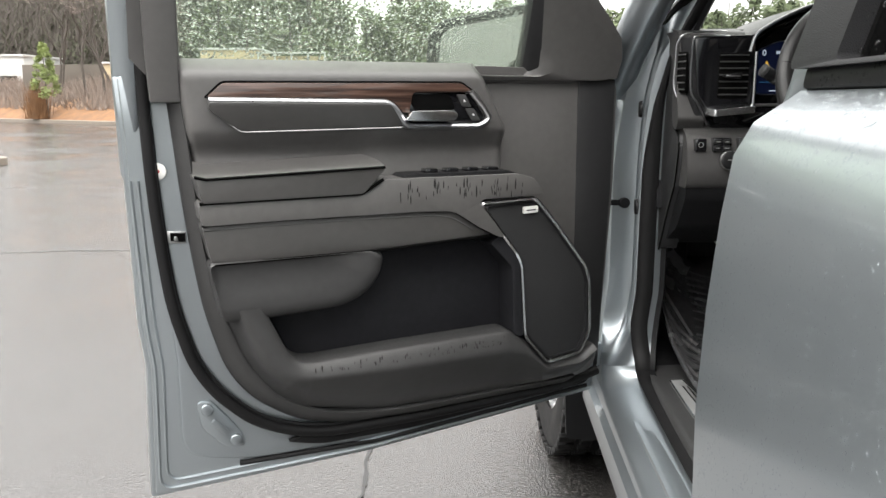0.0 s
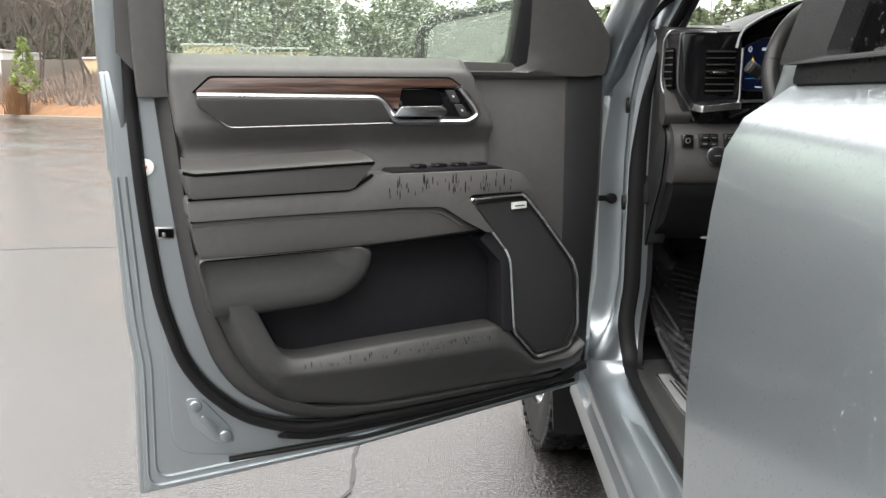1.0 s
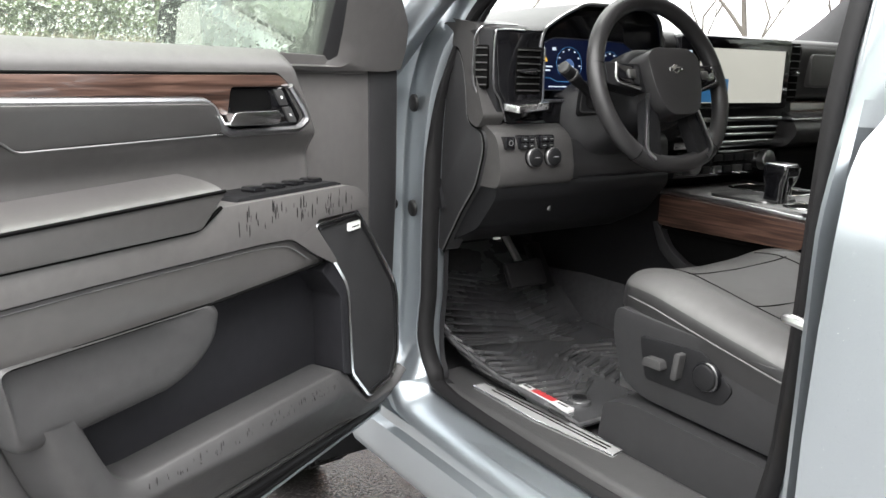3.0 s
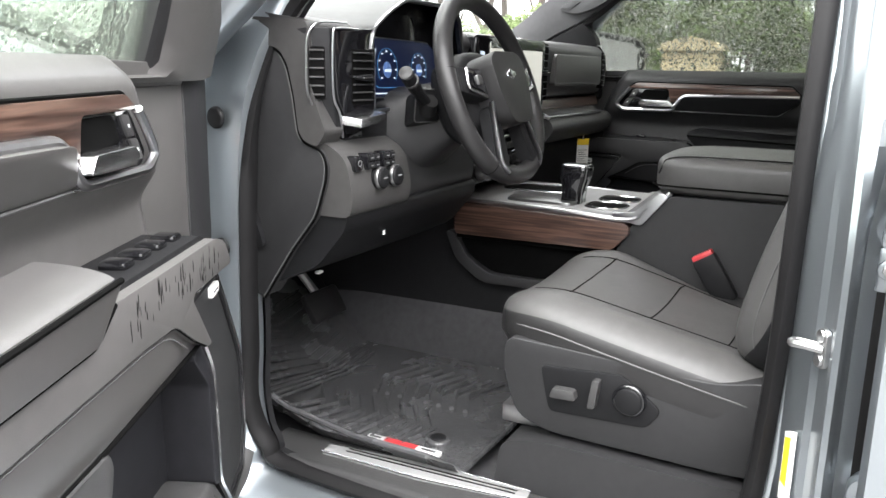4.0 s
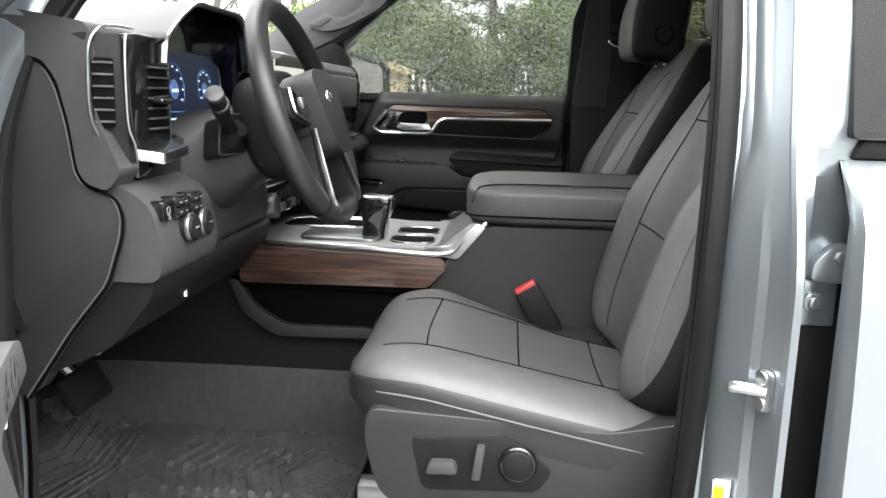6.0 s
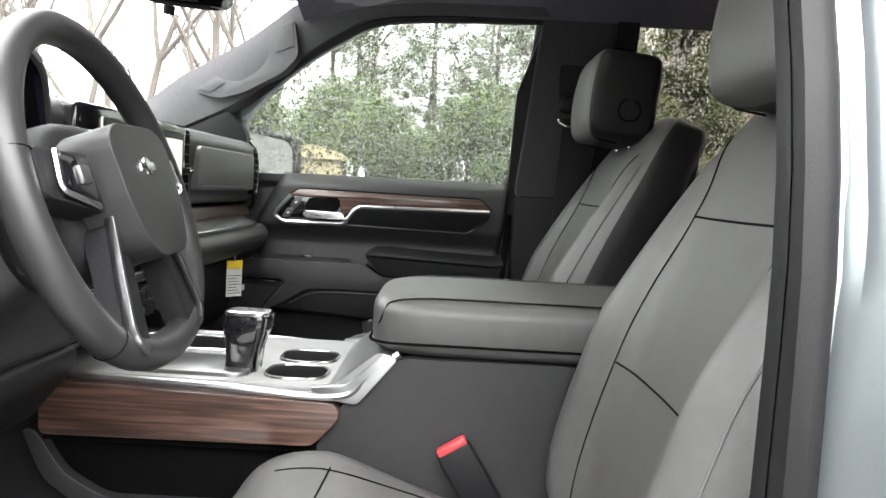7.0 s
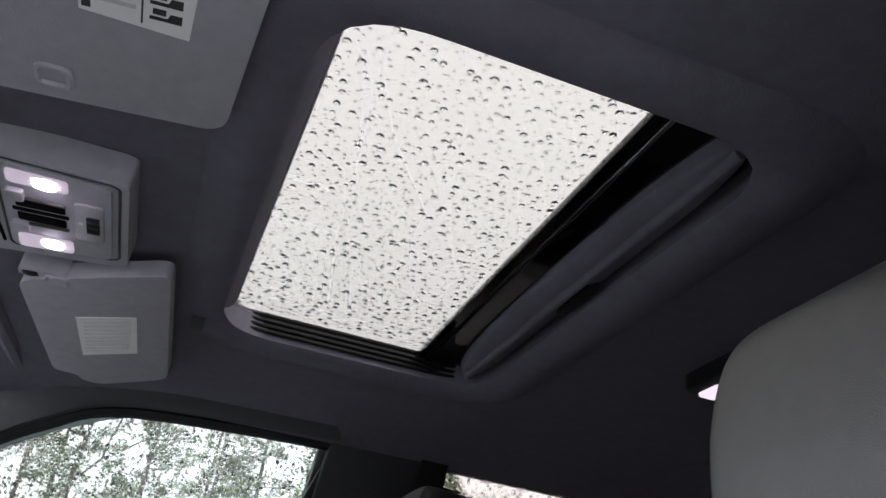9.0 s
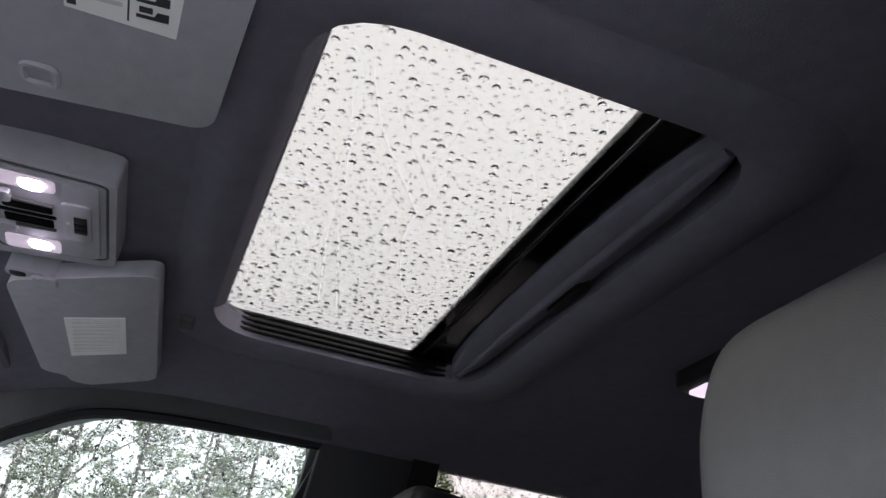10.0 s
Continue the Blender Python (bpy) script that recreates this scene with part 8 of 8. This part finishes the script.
def bare_tree(at, height, seed, label="bare grey-brown winter tree", depth=4):
    r = random.Random(seed)
    t = thing("bare_tree", at, label, "tree", "bare trees")
    bm = bmesh.new()
    ends = []
    branch_tree(bm, at, (r.gauss(0, 0.04), r.gauss(0, 0.04), 1), height * 0.42, height * 0.0105, depth, r, ends)
    part("trunk", bm, BARK, t)
    tw = []
    fc = []
    for e in ends:
        for _ in range(7):
            d = Vector((r.gauss(0, 1), r.gauss(0, 1), r.uniform(0, 1.2))).normalized() * height * 0.07
            n_ = d.orthogonal().normalized() * height * 0.0010
            k = len(tw)
            tw += [tuple(e - n_), tuple(e + n_), tuple(e + d)]
            fc.append((k, k + 1, k + 2))
    raw("twigs", tw, fc, TWIG, t)
    return t


def pine(at, height, seed, bare=0.5):
    r = random.Random(seed)
    t = thing("pine_tree", at, "tall pine with a bare trunk and green needle clumps", "tree", "pine trees")
    bm = bmesh.new()
    base = Vector(at)
    lean = Vector((r.gauss(0, 0.3), r.gauss(0, 0.3), height))
    tube([base, base + lean * 0.5 + Vector((0.1, 0.05, 0)), base + lean], [height * 0.010, height * 0.0075, height * 0.002], 7, False, bm)
    spots = []
    z = height * bare
    while z < height:
        q = (z / height - bare) / (1 - bare)
        reach = height * 0.20 * (1 - 0.7 * q) * r.uniform(0.45, 1.15)
        a = r.uniform(0, 2 * math.pi)
        p0 = base + lean * (z / height)
        p1 = p0 + Vector((math.cos(a) * reach, math.sin(a) * reach, reach * r.uniform(0.0, 0.35)))
        tube([p0, p0.lerp(p1, 0.5) + Vector((0, 0, -0.05 * reach)), p1], [height * 0.0025, height * 0.0018, height * 0.0008], 4, False, bm)
        for _ in range(3):
            m_ = p0.lerp(p1, r.uniform(0.45, 1.0))
            tip = m_ + Vector((r.gauss(0, 0.22), r.gauss(0, 0.22), r.uniform(0.0, 0.25))) * reach
            tube([m_, tip], [height * 0.001, height * 0.0005], 3, False, bm)
            spots.append((tip, height * r.uniform(0.012, 0.026)))
            spots.append((m_.lerp(tip, 0.5), height * r.uniform(0.010, 0.02)))
        z += height * r.uniform(0.008, 0.03)
    part("trunk", bm, BARK, t)
    v, f_ = leaf_cloud(spots, height * 0.0048, seed + 1, 11000)
    raw("needles", v, f_, NEEDLE, t)
    return t


def bush(at, w, h, seed, count=9000, leaf=0.05):
    r = random.Random(seed)
    t = thing("evergreen_bush", at, "dense evergreen bush with small glossy leaves", "bush", "evergreen bushes")
    base = Vector(at)
    spots = []
    for _ in range(46):
        q = r.random() ** 0.7
        a = r.uniform(0, 2 * math.pi)
        rr = w * 0.5 * (1 - q ** 2.2) ** 0.5 * r.uniform(0.5, 1.0)
        spots.append((base + Vector((math.cos(a) * rr, math.sin(a) * rr, 0.15 * h + 0.82 * h * q)), w * r.uniform(0.10, 0.18)))
    bm = bmesh.new()
    for s_, rad in spots[::3]:
        tube([base + Vector((r.gauss(0, 0.1), r.gauss(0, 0.1), 0)), base.lerp(s_, 0.6), s_], [0.04, 0.025, 0.008], 4, False, bm)
    part("stems", bm, BARK, t)
    v, f_ = leaf_cloud(spots, leaf, seed + 1, count)
    raw("leaves", v, f_, LEAF, t)
    return t


# hedge and trees on the far side of the truck
for i, (x, y, w, h) in enumerate(((10.2, 3.2, 2.0, 2.45), (10.6, 1.75, 2.3, 2.65), (10.2, -0.2, 2.0, 2.6), (10.6, -1.7, 2.3, 3.6), (10.9, -3.2, 2.2, 4.4), (10.8, 4.9, 2.2, 2.1), (11.5, 6.6, 2.0, 1.9))):
    bush((x, y, 0), w * 1.15, h, 40 + i, 42000, 0.036)
for i, (x, y, h) in enumerate(((24, 2.9, 10.5), (27, 0.8, 11.5), (23, -1.1, 10), (29, -3.0, 12), (25, -4.0, 10.5), (32, 4.2, 12.5), (28, -5.9, 11.5), (35, 1.4, 13.5), (34, -1.2, 13))):
    pine((x, y, 0), h, 70 + i, 0.26)
for i, (x, y, h) in enumerate(((34, 12.5, 10), (38, 16, 12), (31, 19.5, 10), (43, 23, 12), (36, 26, 11), (30, 30, 11), (40, 33, 12), (27, 34, 10), (34, 3.8, 10), (37, 9.0, 11), (24, 40, 10), (33, -1.5, 9.5))):
    bare_tree((x, y, 0), h, 90 + i)
for i, (x, y, h) in enumerate(((23, 7.6, 14), (25, 10.6, 16), (22, 13.2, 14), (27, 15.2, 16), (30, 9.2, 15), (24, 18.5, 14), (28, 4.6, 13))):
    bare_tree((x, y, 0), h, 210 + i, depth=5)
for i, (x, y, h) in enumerate(((15, 7.2, 9.5), (17.5, 8.8, 10.5), (16, 5.1, 9.5), (18.5, 6.3, 10.5), (19, 11.5, 11), (17, 4.0, 9.0))):
    bare_tree((x, y, 0), h, 260 + i, depth=5)
shed = thing("garden_shed", (9.3, 2.1, 0), "small beige shed with a barn-shaped roof by the hedge", "shed")
part("shed_body", box(8.95, 9.7, 1.72, 2.42, 0.0, 1.62, 0.02), BEIGE, shed)
for k in range(7):
    part("panel_rib", box(8.925, 8.95, 1.74 + 0.108 * k, 1.765 + 0.108 * k, 0.0, 1.61, 0.004), BEIGE, shed)
part("shed_roof", prism([(1.66, 1.60), (1.74, 1.70), (2.07, 1.78), (2.40, 1.70), (2.48, 1.60)], lambda a, b, d: Vector((d, a, b)), 8.88, 9.78, 0.01), BEIGE, shed, "weathered beige shed roof")
brick_house = thing("brick_building", (18, 5.4, 0), "low reddish brick building with a pale roof", "building")
part("wall", box(16, 22, 3.5, 7.6, 0.0, 1.78, 0.02), BRICK, brick_house)
part("roof", prism([(15.6, 1.76), (19, 2.35), (22.4, 1.76)], lambda a, b, d: Vector((a, d, b)), 3.2, 7.9, 0.02), OFFWHITE, brick_house)
for y in (4.2, 5.6):
    part("window", box(15.96, 16.02, y, y + 0.7, 0.7, 1.45, 0.0), GLOSS, brick_house)

# brown thicket to the rear right
thick = thing("winter_thicket", (14, -6, 0), "brown leafless winter thicket", "thicket", kind="stuff")
rr_ = random.Random(31)
tv, tf = [], []
for _ in range(110000):
    x, y = 12 + 5 * rr_.random(), -38 + 34.2 * rr_.random() ** 0.55
    hmax = max(2.9, 4.2 + 0.27 * (y + 3.9)) + 0.3 * math.sin(y * 1.7) + 0.2 * math.sin(y * 4.1 + 1)
    z = hmax * rr_.random() ** 0.7
    d = Vector((rr_.gauss(0, 0.5), rr_.gauss(0, 0.5), 1)).normalized() * rr_.uniform(0.15, 0.4)
    n_ = d.orthogonal().normalized() * 0.0045
    p = Vector((x, y, z))
    k = len(tv)
    tv += [tuple(p - n_), tuple(p + n_), tuple(p + d)]
    tf.append((k, k + 1, k + 2))
raw("twigs", tv, tf, TWIG, thick)
for i, (x, y, h) in enumerate(((19, -6.5, 7), (20, -9, 8), (18, -12, 7), (22, -15, 9))):
    bare_tree((x, y, 0), h, 140 + i)

# woods and buildings beyond the kerb
for i, (x, y, h) in enumerate(((-24.5, 46, 8.5), (-22.5, 44, 8), (-20.2, 43.5, 9), (-18.2, 45, 8.5), (-27, 48, 9), (-23.4, 47, 9.5), (-25.6, 45, 7), (-21.2, 46, 8))):
    bare_tree((x, y, 1.5), h, 170 + i, "bare brown winter tree on the straw bank")
young = thing("young_pine", (-24.65, 41.8, 0.3), "small young green pine on the bank", "tree")
yb = bmesh.new()
tube([(-24.65, 41.8, 0.3), (-24.65, 41.8, 4.0)], [0.06, 0.015], 6, False, yb)
part("trunk", yb, BARK, young)
sp = []
rr_ = random.Random(77)
for i in range(40):
    q = i / 40
    a = rr_.uniform(0, 6.28)
    sp.append(((-24.65 + math.cos(a) * 0.62 * (1 - q) ** 0.6, 41.8 + math.sin(a) * 0.62 * (1 - q) ** 0.6, 1.5 + 2.7 * q), 0.14 + 0.12 * (1 - q)))
v_, f_ = leaf_cloud(sp, 0.07, 5, 3000)
raw("needles", v_, f_, YOUNG, young)
grass = thing("dry_grass", (-25.1, 41.6, 0.2), "tall dry ornamental grass clump", "grass", kind="stuff")
gv, gf = [], []
for _ in range(500):
    p = Vector((-25.1 + rr_.gauss(0, 0.25), 41.6 + rr_.gauss(0, 0.2), 0.2))
    d = Vector((rr_.gauss(0, 0.2), rr_.gauss(0, 0.2), rr_.uniform(0.9, 2.2)))
    k = len(gv)
    gv += [tuple(p + Vector((-0.015, 0, 0))), tuple(p + Vector((0.015, 0, 0))), tuple(p + d)]
    gf.append((k, k + 1, k + 2))
raw("blades", gv, gf, STRAW, grass)
scrub = thing("dead_scrub", (-20, 44, 1.0), "low dead brown scrub on the bank", "scrub", kind="stuff")
gv, gf = [], []
for _ in range(24000):
    x, q = rr_.uniform(-40, 14), rr_.uniform(1.6, 8)
    p = Vector((x, kerb_y(x) + q, 0.12 + 2.3 * ((q - 0.35) / 16 * 1.9) ** 0.8))
    d = Vector((rr_.gauss(0, 0.3), rr_.gauss(0, 0.3), rr_.uniform(0.2, 0.9)))
    k = len(gv)
    gv += [tuple(p + Vector((-0.02, 0, 0))), tuple(p + Vector((0.02, 0, 0))), tuple(p + d)]
    gf.append((k, k + 1, k + 2))
raw("stems", gv, gf, TWIG, scrub)
scr = thing("screen_fence", (-21.5, 50, 0), "dark brown screen wall behind the bank", "fence")
part("panel", box(-30.6, -25.35, 50, 50.2, 0.5, 3.42, 0.02), DARKPANEL, scr)
wh = thing("white_building", (-32, 56, 0), "white low building with a flat roof", "building")
part("wall", box(-48, -36.2, 60, 66, 0, 4.55, 0.02), OFFWHITE, wh)
part("roof_edge", box(-48.1, -36.1, 59.9, 66.1, 4.45, 4.62, 0.02), OFFWHITE, wh)
for x in (-46, -43.4, -40.8, -38.4):
    part("window", box(x, x + 1.6, 59.95, 60.0, 1.6, 3.0, 0.0), GLOSS, wh)
bw = thing("beige_building", (-26, 55, 0), "low beige building with a white roof edge", "building")
part("wall", box(-27.7, -23.0, 55, 58, 0, 3.72, 0.02), BEIGE, bw)
part("roof_edge", box(-27.8, -22.9, 54.9, 58.1, 3.66, 3.82, 0.02), OFFWHITE, bw)
an = thing("beige_annex", (-20, 60, 0), "flat beige annex beside the shelter", "building")
part("wall", box(-22.6, -18.2, 60.5, 64, 0, 5.0, 0.02), BEIGE, an)
part("roof_edge", box(-22.7, -18.1, 60.4, 64.1, 4.92, 5.08, 0.02), OFFWHITE, an)
ls = thing("loading_shelter", (-12, 60, 0), "pale framed shelter with beige panels", "shelter")
for i in range(5):
    part("post", box(-18.1 + 1.27 * i, -17.98 + 1.27 * i, 60, 60.12, 0, 4.7, 0.01), OFFWHITE, ls)
part("beam", box(-18.2, -12.9, 59.98, 60.2, 4.62, 4.76, 0.01), OFFWHITE, ls)
part("panel", box(-18.0, -13.0, 60.3, 60.4, 0, 4.45, 0.01), BEIGE, ls)
# woods: ranks of pines as one stand, far off
wood_v, wood_f = [], []
rr_ = random.Random(55)
tw_bm = bmesh.new()
spots = []
for i in range(330):
    x = -70 + 110 * rr_.random()
    y = 78 + 26 * rr_.random()
    h = rr_.uniform(8.5, 11) + (5 if x < -16 else 0)
    tube([(x, y, 0), (x + rr_.gauss(0, 0.3), y, h)], [0.18, 0.05], 5, False, tw_bm)
    for q in range(9):
        z = h * (0.25 + 0.75 * q / 8)
        spots.append(((x + rr_.gauss(0, 0.7), y + rr_.gauss(0, 0.7), z), 1.6 * (1.15 - 0.7 * q / 8)))
woods = thing("pine_wood", (0, 90, 0), "misty stand of pines behind the car park", "wood", kind="stuff")
part("trunks", tw_bm, BARK, woods)
v_, f_ = leaf_cloud(spots, 0.34, 6, 170000)
raw("needles", v_, f_, NEEDLE, woods)
bw_bm = bmesh.new()
bt, bf = [], []
for i in range(52000):
    x = -95 + 66 * rr_.random()
    y = 66 + 14 * rr_.random()
    z = rr_.random() ** 0.6 * 13
    d = Vector((rr_.gauss(0, 0.5), rr_.gauss(0, 0.5), 1)).normalized() * rr_.uniform(0.8, 2.0)
    k = len(bt)
    bt += [(x - 0.018, y, z), (x + 0.018, y, z), (x + d.x, y + d.y, z + d.z)]
    bf.append((k, k + 1, k + 2))
thk = thing("bare_wood", (-50, 72, 0), "brown leafless wood behind the buildings", "wood", kind="stuff")
raw("twigs", bt, bf, BARK, thk)

# parked white car beside the truck
PX, PY = 7.1, -4.4
pc = thing("parked_car", (PX, PY, 0), "white parked utility car with pale-tinted windows", "car")


def car_side(a, b, d):
    return Vector((PX + d * (1 - 0.30 * max(0, b - 1.02)), PY - a, b))


low = [(-2.20, 0.28), (-2.32, 0.60), (-2.28, 0.92), (-2.10, 1.03), (0.95, 1.06), (2.0, 0.98), (2.30, 0.66), (2.24, 0.28)]
part("body", prism(smooth_poly(low, 3, True, 0.12), car_side, -0.92, 0.92, 0.08, 3), CARWHITE, pc, "white car body")
cabin = smooth_poly([(-2.10, 1.00), (-1.85, 1.55), (-1.50, 1.70), (0.10, 1.72), (0.45, 1.62), (1.20, 1.02)], 3, True, 0.10)
part("cabin", prism(cabin, car_side, -0.86, 0.86, 0.06, 3), CARWHITE, pc, "white roof and pillars")
for sx in (-1, 1):
    for q in ([(-1.90, 1.10), (-1.70, 1.50), (-1.20, 1.58), (-1.16, 1.10)], [(-1.08, 1.10), (-1.12, 1.59), (-0.22, 1.60), (-0.18, 1.10)], [(-0.10, 1.10), (-0.14, 1.60), (0.25, 1.56), (0.86, 1.10)]):
        part("window", prism(q, lambda a, b, d, s=sx: car_side(a, b, s * (0.862 + d)), 0.0, 0.014, 0.002), GLOSS, pc)
    for yy in (-1.4, 1.40):
        wh_ = part("wheel", disc_at((PX + sx * 0.70, PY - yy, 0.36), (sx, 0, 0), 0.36, 0.21, 28, 0.03), RUBBER, pc)
        part("rim", disc_at((PX + sx * 0.91, PY - yy, 0.36), (sx, 0, 0), 0.22, 0.012, 20), CHROME, wh_)

# unseen treeline closing the lot behind and beside the truck, added to darken reflections
def line_point(u, v):
    a = radians(140 + 140 * u)
    far = 62 + 6 * noise.noise(Vector((u * 30, v * 4, 3)))
    return Vector((far * math.cos(a), far * math.sin(a), v * (8 + 3 * noise.noise(Vector((u * 60, 0, 7))))))


structure("backdrop", grid(line_point, 160, 8), NEEDLE, "unseen dark treeline added around the car park to darken reflections", "treeline")


# Added to give the passenger mirror the brown it reflects.
def brown_point(u, v):
    a = radians(278 + 62 * u)
    far = 58 + 6 * noise.noise(Vector((u * 24, v * 4, 9)))
    return Vector((far * math.cos(a), far * math.sin(a), v * (7.5 + 3 * noise.noise(Vector((u * 50, 0, 2))))))


structure("backdrop", grid(brown_point, 110, 8), TWIG, "brown leafless treeline behind the truck", "treeline")
